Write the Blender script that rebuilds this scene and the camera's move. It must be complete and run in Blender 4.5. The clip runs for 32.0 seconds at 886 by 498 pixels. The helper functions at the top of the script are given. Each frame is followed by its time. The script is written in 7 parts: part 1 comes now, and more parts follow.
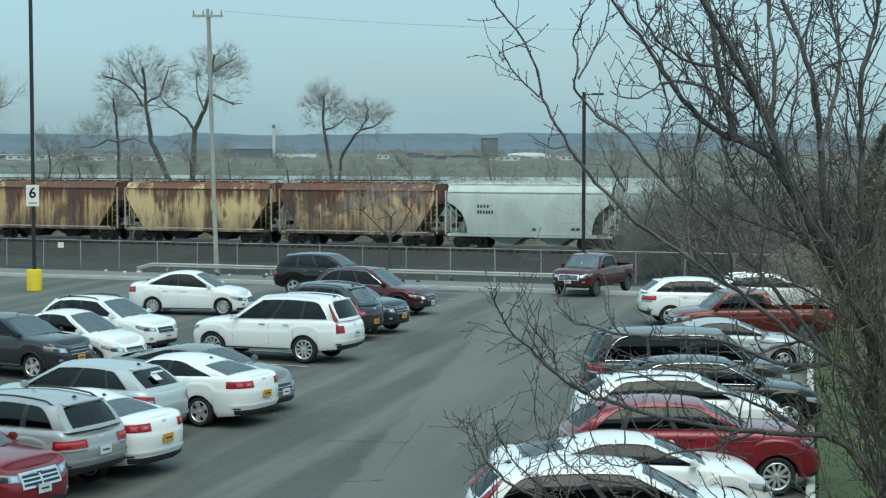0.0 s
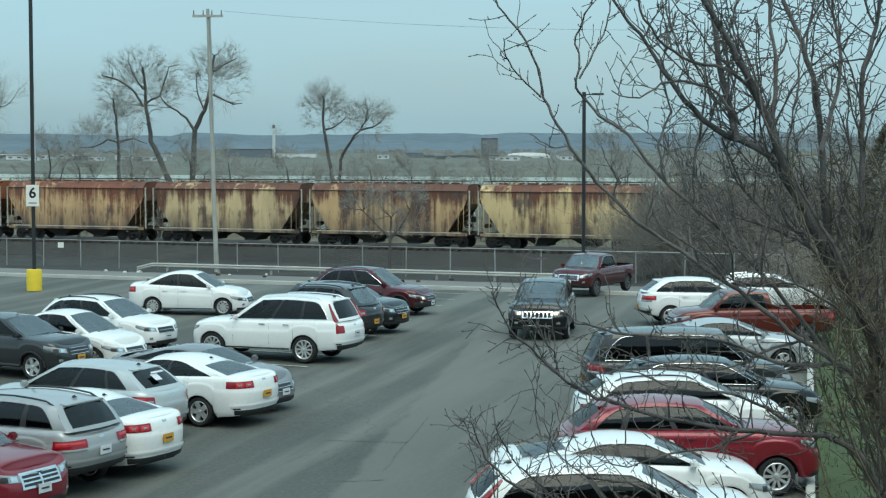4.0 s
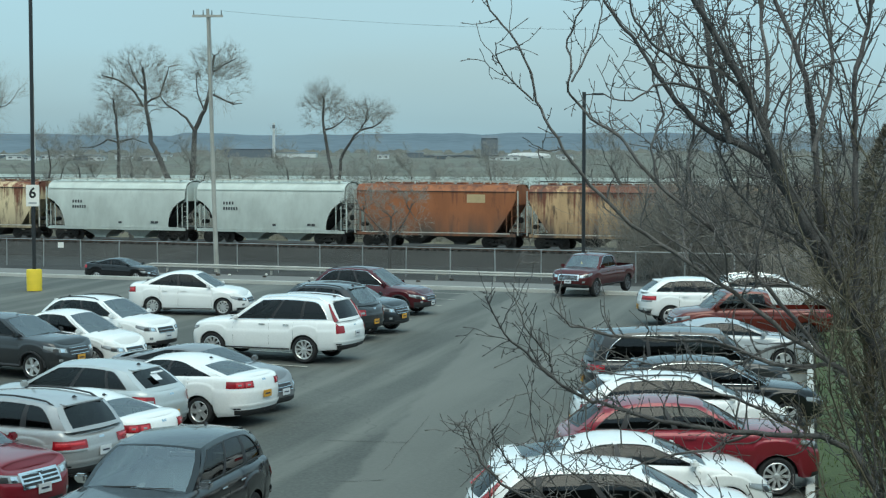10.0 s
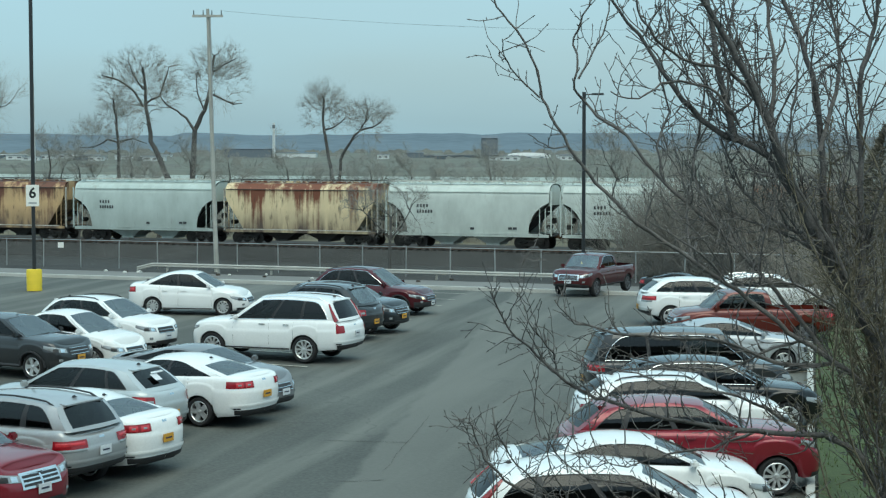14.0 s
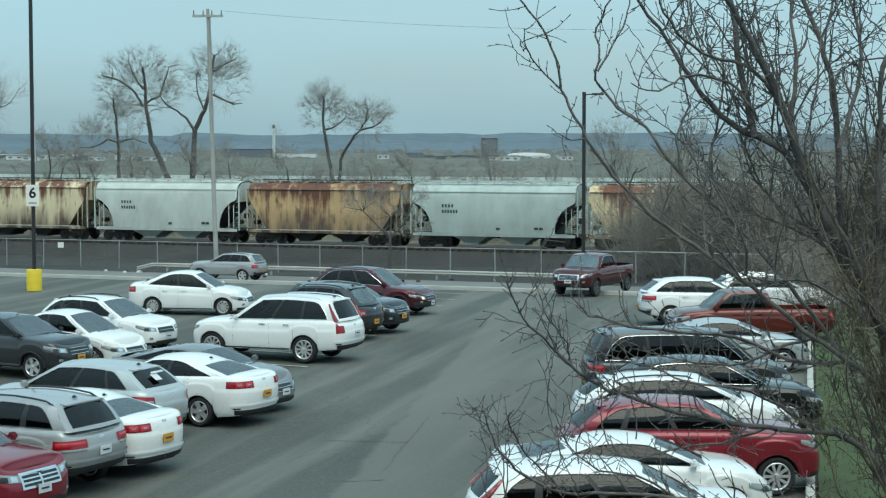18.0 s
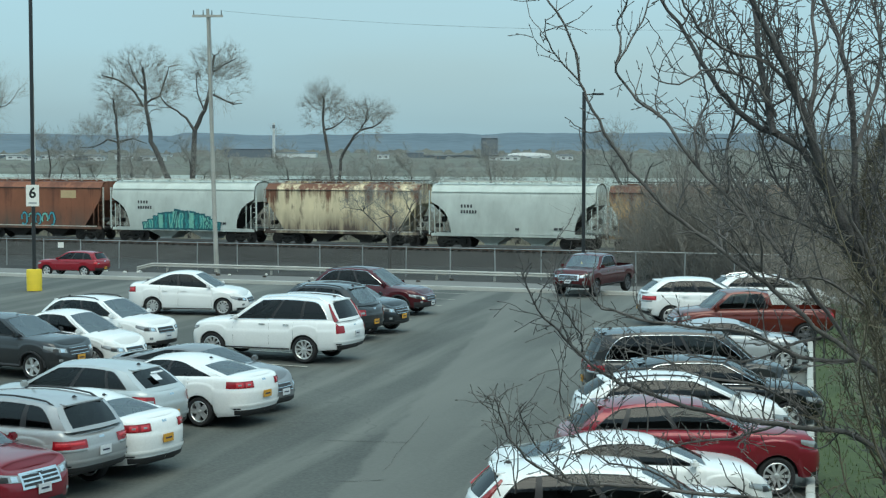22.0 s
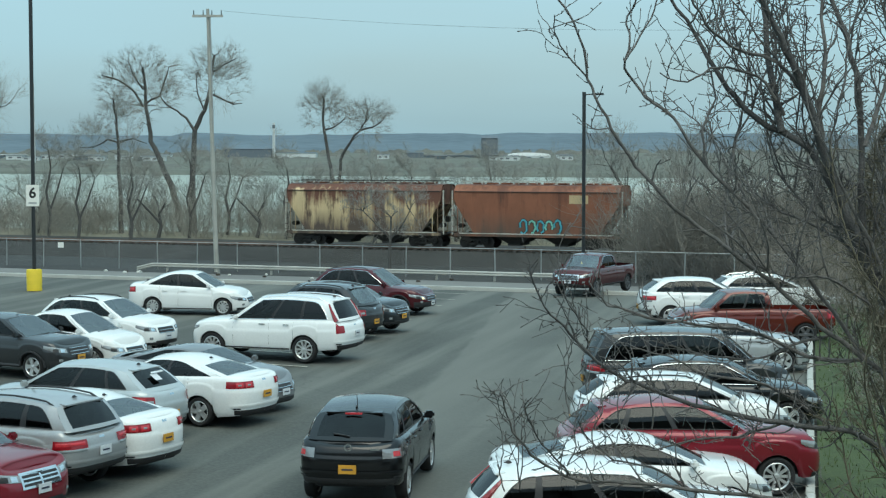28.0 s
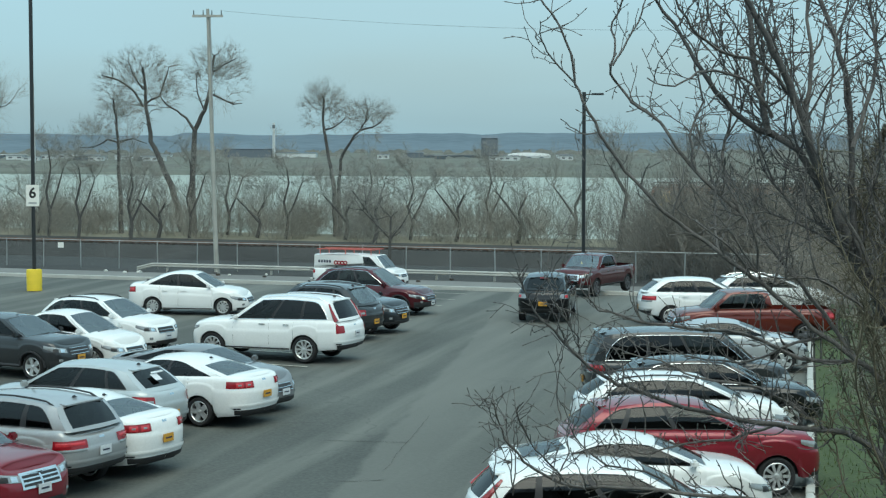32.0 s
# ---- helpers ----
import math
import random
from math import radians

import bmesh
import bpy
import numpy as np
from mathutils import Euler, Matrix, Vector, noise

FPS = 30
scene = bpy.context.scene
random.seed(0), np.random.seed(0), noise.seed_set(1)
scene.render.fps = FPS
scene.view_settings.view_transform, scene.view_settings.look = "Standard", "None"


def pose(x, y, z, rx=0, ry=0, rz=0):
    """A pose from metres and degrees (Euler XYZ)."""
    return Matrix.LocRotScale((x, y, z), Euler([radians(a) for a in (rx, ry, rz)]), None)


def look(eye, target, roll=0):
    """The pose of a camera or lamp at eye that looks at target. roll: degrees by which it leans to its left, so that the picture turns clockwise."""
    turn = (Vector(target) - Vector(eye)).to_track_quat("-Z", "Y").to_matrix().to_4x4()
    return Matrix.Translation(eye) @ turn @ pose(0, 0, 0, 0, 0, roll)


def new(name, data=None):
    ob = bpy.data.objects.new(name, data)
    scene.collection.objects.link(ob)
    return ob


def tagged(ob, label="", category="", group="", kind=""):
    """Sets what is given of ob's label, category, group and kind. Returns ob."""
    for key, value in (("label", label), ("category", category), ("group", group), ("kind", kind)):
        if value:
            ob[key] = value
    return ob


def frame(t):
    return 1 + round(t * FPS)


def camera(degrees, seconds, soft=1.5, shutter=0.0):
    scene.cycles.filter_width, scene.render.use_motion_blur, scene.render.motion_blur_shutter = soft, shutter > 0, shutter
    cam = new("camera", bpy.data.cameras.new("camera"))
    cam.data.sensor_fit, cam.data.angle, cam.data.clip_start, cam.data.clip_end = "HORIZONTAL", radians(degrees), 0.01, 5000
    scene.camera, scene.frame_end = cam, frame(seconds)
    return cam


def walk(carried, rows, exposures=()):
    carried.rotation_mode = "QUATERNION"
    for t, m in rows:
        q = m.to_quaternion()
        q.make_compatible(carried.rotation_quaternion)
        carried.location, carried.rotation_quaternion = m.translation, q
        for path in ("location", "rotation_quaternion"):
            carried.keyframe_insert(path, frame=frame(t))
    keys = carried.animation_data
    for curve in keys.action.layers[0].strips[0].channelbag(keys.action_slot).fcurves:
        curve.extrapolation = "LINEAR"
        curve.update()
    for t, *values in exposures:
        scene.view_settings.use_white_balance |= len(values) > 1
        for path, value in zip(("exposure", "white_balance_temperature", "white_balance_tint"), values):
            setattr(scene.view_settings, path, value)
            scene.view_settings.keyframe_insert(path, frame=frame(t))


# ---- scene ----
# ---- camera: held still at a first-floor window, 6.15 m above the car park ----
EYE_Z, TILT = 6.15, 3.36
cam = camera(28.84, 32.0, soft=1.25)
walk(cam, [(0, pose(0, 0, EYE_Z, 90 - TILT, 0, 0)), (32, pose(0, 0, EYE_Z, 90 - TILT, 0, 0))], exposures=[(0, 0.0, 6450, 3), (32, 0.0, 6450, 3)])

# ---- overcast daylight ----
world = bpy.data.worlds.new("sky")
scene.world = world
world.use_nodes = True
wn, wl = world.node_tree.nodes, world.node_tree.links
wn.clear()
w_out = wn.new("ShaderNodeOutputWorld")
w_bg = wn.new("ShaderNodeBackground")
w_sky = wn.new("ShaderNodeTexSky")
w_sky.sky_type, w_sky.sun_disc = "NISHITA", False
w_sky.sun_elevation, w_sky.sun_rotation = radians(50), radians(200)
w_sky.air_density, w_sky.dust_density, w_sky.ozone_density = 1.0, 2.5, 1.0
w_cloud = wn.new("ShaderNodeRGB")
w_cloud.outputs[0].default_value = (3.5, 5.45, 6.4, 1)
w_tc = wn.new("ShaderNodeTexCoord")
w_map = wn.new("ShaderNodeMapping")
w_map.inputs["Scale"].default_value = (1.0, 1.0, 5.0)
w_noise = wn.new("ShaderNodeTexNoise")
w_noise.inputs["Scale"].default_value, w_noise.inputs["Detail"].default_value = 2.2, 3
w_ramp = wn.new("ShaderNodeMapRange")
w_ramp.inputs["From Min"].default_value, w_ramp.inputs["From Max"].default_value = 0.3, 0.7
w_ramp.inputs["To Min"].default_value, w_ramp.inputs["To Max"].default_value = 0.55, 0.95
w_mix = wn.new("ShaderNodeMixRGB")
wl.new(w_tc.outputs["Generated"], w_map.inputs["Vector"])
wl.new(w_map.outputs["Vector"], w_noise.inputs["Vector"])
wl.new(w_noise.outputs["Fac"], w_ramp.inputs["Value"])
wl.new(w_ramp.outputs["Result"], w_mix.inputs["Fac"])
wl.new(w_sky.outputs["Color"], w_mix.inputs["Color1"])
wl.new(w_cloud.outputs["Color"], w_mix.inputs["Color2"])
# an overcast sky grows brighter towards the zenith
w_sep = wn.new("ShaderNodeSeparateXYZ")
w_up = wn.new("ShaderNodeMapRange")
w_up.inputs["From Min"].default_value, w_up.inputs["From Max"].default_value = 0.04, 0.9
w_up.inputs["To Min"].default_value, w_up.inputs["To Max"].default_value = 1.0, 1.7
w_mul = wn.new("ShaderNodeVectorMath")
w_mul.operation = "SCALE"
wl.new(w_tc.outputs["Generated"], w_sep.inputs[0])
wl.new(w_sep.outputs["Z"], w_up.inputs["Value"])
wl.new(w_mix.outputs["Color"], w_mul.inputs[0])
wl.new(w_up.outputs["Result"], w_mul.inputs["Scale"])
wl.new(w_mul.outputs[0], w_bg.inputs["Color"])
wl.new(w_bg.outputs["Background"], w_out.inputs["Surface"])
w_bg.inputs["Strength"].default_value = 0.125
sun = new("sun", bpy.data.lights.new("sun", "SUN"))
sun.data.energy, sun.data.angle, sun.data.color = 1.8, radians(50), (1.0, 0.96, 0.82)
sun.matrix_world = look((0, 0, 60), (-12, 36, 0))

# ---- materials ----
MATS = {}


def mat(name, color, rough=0.6, metal=0.0, spread=0.12, scale=3.0, fine=40.0, bump=0.0, coat=0.0, tone=None, spec=0.5, island=0.0):
    """A surface with variation at two scales: broad stains and fine grain, in metres of the object's own space."""
    if name in MATS:
        return MATS[name]
    m = bpy.data.materials.new(name)
    m.use_nodes = True
    n, l = m.node_tree.nodes, m.node_tree.links
    b = n["Principled BSDF"]
    tc = n.new("ShaderNodeTexCoord")
    big = n.new("ShaderNodeTexNoise")
    big.inputs["Scale"].default_value, big.inputs["Detail"].default_value = scale, 4
    small = n.new("ShaderNodeTexNoise")
    small.inputs["Scale"].default_value, small.inputs["Detail"].default_value = fine, 3
    l.new(tc.outputs["Object"], big.inputs["Vector"])
    l.new(tc.outputs["Object"], small.inputs["Vector"])
    add = n.new("ShaderNodeMath")
    add.operation = "ADD"
    l.new(big.outputs["Fac"], add.inputs[0])
    l.new(small.outputs["Fac"], add.inputs[1])
    last = add
    if island:
        geo = n.new("ShaderNodeNewGeometry")
        mul = n.new("ShaderNodeMath")
        mul.operation = "MULTIPLY_ADD"
        mul.inputs[1].default_value = island
        l.new(geo.outputs["Random Per Island"], mul.inputs[0])
        l.new(add.outputs[0], mul.inputs[2])
        last = mul
    ramp = n.new("ShaderNodeMapRange")
    ramp.inputs["From Min"].default_value, ramp.inputs["From Max"].default_value = 0.65, 1.35 + island
    l.new(last.outputs[0], ramp.inputs["Value"])
    mix = n.new("ShaderNodeMixRGB")
    c2 = tone or [min(1, c * (1 + spread)) for c in color]
    mix.inputs["Color1"].default_value = (*[c * (1 - spread) for c in color], 1)
    mix.inputs["Color2"].default_value = (*c2, 1)
    l.new(ramp.outputs["Result"], mix.inputs["Fac"])
    l.new(mix.outputs["Color"], b.inputs["Base Color"])
    b.inputs["Roughness"].default_value, b.inputs["Metallic"].default_value = rough, metal
    b.inputs["Specular IOR Level"].default_value = spec
    if coat:
        b.inputs["Coat Weight"].default_value, b.inputs["Coat Roughness"].default_value = coat, 0.06
    if bump:
        bp = n.new("ShaderNodeBump")
        bp.inputs["Strength"].default_value, bp.inputs["Distance"].default_value = min(1, bump), 0.02
        l.new(small.outputs["Fac"], bp.inputs["Height"])
        l.new(bp.outputs["Normal"], b.inputs["Normal"])
    MATS[name] = m
    return m


def glass(name, tint, ior=1.55):
    """Car glass: clear pane of that tint, with the gloss of glass."""
    m = bpy.data.materials.new(name)
    m.use_nodes = True
    n, l = m.node_tree.nodes, m.node_tree.links
    n.remove(n["Principled BSDF"])
    tr = n.new("ShaderNodeBsdfTransparent")
    tr.inputs["Color"].default_value = (*tint, 1)
    gl = n.new("ShaderNodeBsdfGlossy")
    gl.inputs["Roughness"].default_value = 0.03
    fr = n.new("ShaderNodeFresnel")
    fr.inputs["IOR"].default_value = ior
    mx = n.new("ShaderNodeMixShader")
    l.new(fr.outputs[0], mx.inputs[0])
    l.new(tr.outputs[0], mx.inputs[1])
    l.new(gl.outputs[0], mx.inputs[2])
    l.new(mx.outputs[0], n["Material Output"].inputs["Surface"])
    return m


def glow(name, color, strength):
    m = bpy.data.materials.new(name)
    m.use_nodes = True
    b = m.node_tree.nodes["Principled BSDF"]
    b.inputs["Base Color"].default_value = (*color, 1)
    b.inputs["Emission Color"].default_value = (*color, 1)
    b.inputs["Emission Strength"].default_value = strength
    return m


M_GLASS = glass("car_glass", (0.16, 0.185, 0.18), 1.5)
M_SCREEN = glass("screen_glass", (0.55, 0.60, 0.58), 3.3)
M_PRIV = glass("privacy_glass", (0.03, 0.035, 0.035))
M_TYRE = mat("tyre_rubber", (0.018, 0.018, 0.019), 0.85, fine=60, bump=0.3)
M_RIM = mat("alloy", (0.60, 0.61, 0.61), 0.3, 0.6, 0.1)
M_RIMD = mat("dark_alloy", (0.16, 0.16, 0.17), 0.4, 0.7, 0.1)
M_BLACK = mat("black_plastic", (0.022, 0.022, 0.024), 0.55)
M_INT = mat("dark_cabin_cloth", (0.085, 0.085, 0.085), 0.9)
M_CHROME = mat("chrome", (0.75, 0.76, 0.77), 0.15, 1.0, 0.04)
M_RED = mat("red_lamp_plastic", (0.25, 0.007, 0.013), 0.2, coat=.4, spread=0.2, scale=9)
M_SMOKE = mat("smoked_lamp_plastic", (0.28, 0.29, 0.30), 0.12, 0.3, 0.12, 6, coat=1)
M_LENS = mat("bright_red_lens", (0.52, 0.035, 0.045), 0.2, coat=.4, spread=0.3, scale=14)
M_CLEAR = mat("headlamp_plastic", (0.30, 0.315, 0.32), 0.12, 0.3, 0.15, 6, coat=1)
M_PLATE_Y = mat("yellow_plate", (0.60, 0.30, 0.035), 0.5)
M_PLATE_W = mat("white_plate", (0.62, 0.64, 0.66), 0.5)
M_BAR = mat("dark_bar", (0.03, 0.035, 0.06), 0.6)
M_LAMP_ON = glow("lit_headlamp", (1.0, 0.78, 0.48), 0.55)

PAINT = {
    "white": (0.78, 0.79, 0.78), "pearl": (0.74, 0.745, 0.73), "silver": (0.42, 0.44, 0.45), "bluesilver": (0.45, 0.48, 0.485),
    "grey": (0.19, 0.195, 0.2), "steel": (0.36, 0.37, 0.375), "black": (0.006, 0.0065, 0.0075), "dark": (0.02, 0.024, 0.028), "charcoal": (0.036, 0.039, 0.042),
    "maroon": (0.075, 0.009, 0.014), "red": (0.21, 0.016, 0.027), "brightred": (0.24, 0.008, 0.018), "darkmaroon": (0.085, 0.016, 0.018), "orange": (0.12, 0.020, 0.013),
    "blue": (0.02, 0.14, 0.36)}


def paint(c):
    metal = 0.0 if c in ("white", "pearl", "brightred", "black") else 0.35
    return mat("paint_" + c, PAINT[c], 0.38, metal, 0.06, 1.3, 25, coat=1.0, spec=0.1)


# ---- mesh helpers ----
def mesh_from(name, verts, faces, material, smooth=True, angle=38):
    me = bpy.data.meshes.new(name)
    me.from_pydata([tuple(v) for v in verts], [], faces)
    me.validate()
    me.materials.append(material)
    if smooth:
        me.polygons.foreach_set("use_smooth", [True] * len(me.polygons))
        me.set_sharp_from_angle(angle=radians(angle))
    me.update()
    return me


def part_mesh(name, me, parent, label="", at=None):
    ob = new(name, me)
    ob.parent = parent
    if at is not None:
        ob.matrix_basis = at
    if label:
        ob["label"] = label
    return ob


def part(name, bm, material, parent, label="", smooth=False, at=None, angle=38):
    me = bpy.data.meshes.new(name)
    bmesh.ops.recalc_face_normals(bm, faces=bm.faces)
    bm.to_mesh(me)
    bm.free()
    me.materials.append(material)
    if smooth:
        me.polygons.foreach_set("use_smooth", [True] * len(me.polygons))
        me.set_sharp_from_angle(angle=radians(angle))
    return part_mesh(name, me, parent, label, at)


def thing(name, m, label, category, group="", kind=""):
    ob = new(name)
    ob.matrix_basis = m
    return tagged(ob, label, category, group, kind)


def box(bm, cx, cy, cz, sx, sy, sz, rz=0.0, bevel=0.0, rx=0.0, ry=0.0):
    r = bmesh.ops.create_cube(bm, size=1.0)
    bmesh.ops.scale(bm, vec=(sx, sy, sz), verts=r["verts"])
    if bevel:
        es = list({e for v in r["verts"] for e in v.link_edges})
        out = bmesh.ops.bevel(bm, geom=es, offset=bevel, segments=2, affect="EDGES")
        vs = list({v for f in out["faces"] for v in f.verts} | {v for v in r["verts"] if v.is_valid})
    else:
        vs = r["verts"]
    bmesh.ops.transform(bm, matrix=pose(cx, cy, cz, rx, ry, rz), verts=vs)
    return vs


def tube(bm, pts, r, n=6, r2=None):
    """A bar of round section along pts."""
    r2 = r if r2 is None else r2
    rings = []
    for i, p in enumerate(pts):
        p = Vector(p)
        d = (Vector(pts[min(i + 1, len(pts) - 1)]) - Vector(pts[max(i - 1, 0)])).normalized()
        a = d.cross(Vector((0, 0, 1)) if abs(d.z) < 0.9 else Vector((1, 0, 0))).normalized()
        b = d.cross(a)
        rr = r + (r2 - r) * i / max(1, len(pts) - 1)
        rings.append([bm.verts.new(p + (a * math.cos(2 * math.pi * k / n) + b * math.sin(2 * math.pi * k / n)) * rr) for k in range(n)])
    for u, v in zip(rings, rings[1:]):
        for k in range(n):
            bm.faces.new((u[k], u[(k + 1) % n], v[(k + 1) % n], v[k]))
    bm.faces.new(rings[0])
    bm.faces.new(rings[-1][::-1])


def one_box(name, dims, material, parent, label="", bevel=0.0):
    bm = bmesh.new()
    box(bm, *dims[:6], *(dims[6:7] or (0,)), bevel=bevel)
    return part(name, bm, material, parent, label)


def lathe(profile, n, axis="y"):
    """Turns (radius, offset) pairs about an axis through the origin."""
    verts, faces = [], []
    for r, o in profile:
        for k in range(n):
            a = 2 * math.pi * k / n
            verts.append((r * math.cos(a), o, r * math.sin(a)) if axis == "y" else (r * math.cos(a), r * math.sin(a), o))
    for j in range(len(profile) - 1):
        for k in range(n):
            faces.append((j * n + k, j * n + (k + 1) % n, (j + 1) * n + (k + 1) % n, (j + 1) * n + k))
    return verts, faces


# ---- cars ----
WHEELS = {}


def wheel_meshes(r, style):
    """A tyre and a spoked rim, shared by all wheels of that size; the outer side faces +y."""
    key = (round(r, 3), style)
    if key in WHEELS:
        return WHEELS[key]
    w, ri = 0.225, r * 0.73
    v, f = lathe([(ri, -w / 2 + .02), (r * .90, -w / 2), (r * .985, -w / 2 + .03), (r, -w / 4), (r, w / 4), (r * .985, w / 2 - .03), (r * .90, w / 2), (ri, w / 2 - .015)], 28)
    tyre = mesh_from("tyre", v, f, M_TYRE)
    v, f = lathe([(ri * .90, -w / 2 + .03), (ri, -w / 2 + .02), (ri, w / 2 - .02), (ri * .94, w / 2 - .012), (ri * .87, w / 2 - .03), (ri * .87, -.02)], 28)
    n = {"ten": 10, "five": 5, "six": 6, "seven": 7, "steel": 14}[style]
    for k in range(n):
        a0 = 2 * math.pi * k / n
        wid = {"ten": .055, "five": .115, "six": .10, "seven": .08, "steel": .05}[style]
        base = len(v)
        for rad, half, out in ((ri * .17, wid * .42, w / 2 - .03), (ri * .90, wid * .5, w / 2 - .022)):
            for s, dep in ((-1, 0), (1, 0), (1, -.035), (-1, -.035)):
                x, z = rad, s * half
                v.append((x * math.cos(a0) - z * math.sin(a0), out + dep, x * math.sin(a0) + z * math.cos(a0)))
        for q in ((0, 1, 5, 4), (1, 2, 6, 5), (2, 3, 7, 6), (3, 0, 4, 7)):
            f.append(tuple(base + i for i in q))
    base = len(v)
    hv, hf = lathe([(ri * .22, w / 2 - .05), (ri * .22, w / 2 - .022), (ri * .12, w / 2 - .012), (.001, w / 2 - .012)], 12)
    v += hv
    f += [tuple(base + i for i in q) for q in hf]
    rim = mesh_from("rim", v, f, M_RIMD if style == "six" else M_RIM)
    v, f = lathe([(ri * .86, -.02), (ri * .3, -.03), (.001, -.03)], 20)
    disc = mesh_from("brake_disc", v, f, M_BLACK)
    WHEELS[key] = (tyre, rim, disc)
    return WHEELS[key]


def lerp(a, b, t):
    return a + (b - a) * t


def interp(x, xs, ys):
    return float(np.interp(x, xs, ys))


# shapes: length, width, height, wheelbase, front overhang, wheel radius, cowl x, screen top x, roof end x, rear glass foot x (from the middle, forward),
# heights: sill, nose, cowl, belt rear, tail; side panes as shares of the glasshouse
SHAPES = {
    "sedan": dict(L=4.75, W=1.83, H=1.46, wb=2.74, fo=.92, r=.325, xc=1.12, xw=.24, xr=-1.02, xg=-1.84, sill=.20, nose=0.74, cowl=1.0, belt=1.06, tail=1.13, panes=((.10, .46), (.50, .80), (.83, .90)), rake=.10, wheel="five"),
    "compact": dict(L=4.60, W=1.77, H=1.49, wb=2.70, fo=.92, r=.315, xc=1.14, xw=.26, xr=-.98, xg=-1.78, sill=.20, nose=0.73, cowl=1.0, belt=1.05, tail=1.12, panes=((.10, .46), (.50, .82)), rake=.12, wheel="ten"),
    "suv": dict(L=4.82, W=1.93, H=1.75, wb=2.915, fo=.92, r=.375, xc=.86, xw=.08, xr=-1.88, xg=-2.20, sill=.36, nose=1.02, cowl=1.18, belt=1.22, tail=1.14, panes=((.08, .38), (.415, .67), (.715, .90)), rake=.05, wheel="five"),
    "longroof": dict(L=4.95, W=1.98, H=1.77, wb=2.984, fo=.88, r=.385, xc=1.12, xw=.22, xr=-2.0, xg=-2.30, sill=.34, nose=0.98, cowl=1.16, belt=1.24, tail=1.18, panes=((.08, .37), (.40, .66), (.69, .91)), rake=.06, wheel="ten"),
    "crossover": dict(L=4.55, W=1.83, H=1.66, wb=2.64, fo=.93, r=.345, xc=1.05, xw=.18, xr=-1.58, xg=-2.08, sill=.32, nose=.93, cowl=1.1, belt=1.18, tail=1.14, panes=((.08, .40), (.435, .72), (.76, .90)), rake=.08, wheel="five"),
    "hatch": dict(L=4.55, W=1.80, H=1.58, wb=2.65, fo=.92, r=.335, xc=1.12, xw=.22, xr=-1.58, xg=-2.08, sill=.26, nose=0.8, cowl=1.06, belt=1.14, tail=1.12, panes=((.09, .41), (.445, .72), (.75, .88)), rake=.10, wheel="seven"),
    "wagon": dict(L=4.80, W=1.84, H=1.63, wb=2.74, fo=.98, r=.345, xc=1.02, xw=.14, xr=-1.66, xg=-2.22, sill=.30, nose=.80, cowl=1.03, belt=1.13, tail=1.08, panes=((.08, .37), (.40, .65), (.68, .90)), rake=.08, wheel="five"),
    "minivan": dict(L=5.10, W=1.98, H=1.75, wb=3.05, fo=.98, r=.345, xc=1.45, xw=.66, xr=-2.12, xg=-2.42, sill=.26, nose=.78, cowl=1.05, belt=1.10, tail=1.12, panes=((.10, .36), (.385, .64), (.665, .92)), rake=.10, wheel="seven"),
    "pickup": dict(L=5.85, W=2.02, H=1.93, wb=3.68, fo=.95, r=.40, xc=1.45, xw=.85, xr=-.55, xg=-.75, sill=.42, nose=1.06, cowl=1.24, belt=1.28, tail=1.26, panes=((.12, .50), (.54, .88)), rake=.03, wheel="six"),
    "van": dict(L=4.90, W=1.93, H=1.90, wb=2.85, fo=.80, r=.34, xc=1.55, xw=.80, xr=-2.22, xg=-2.38, sill=.30, nose=.86, cowl=1.12, belt=1.18, tail=1.14, panes=((.06, .28),), rake=.12, wheel="steel"),
}


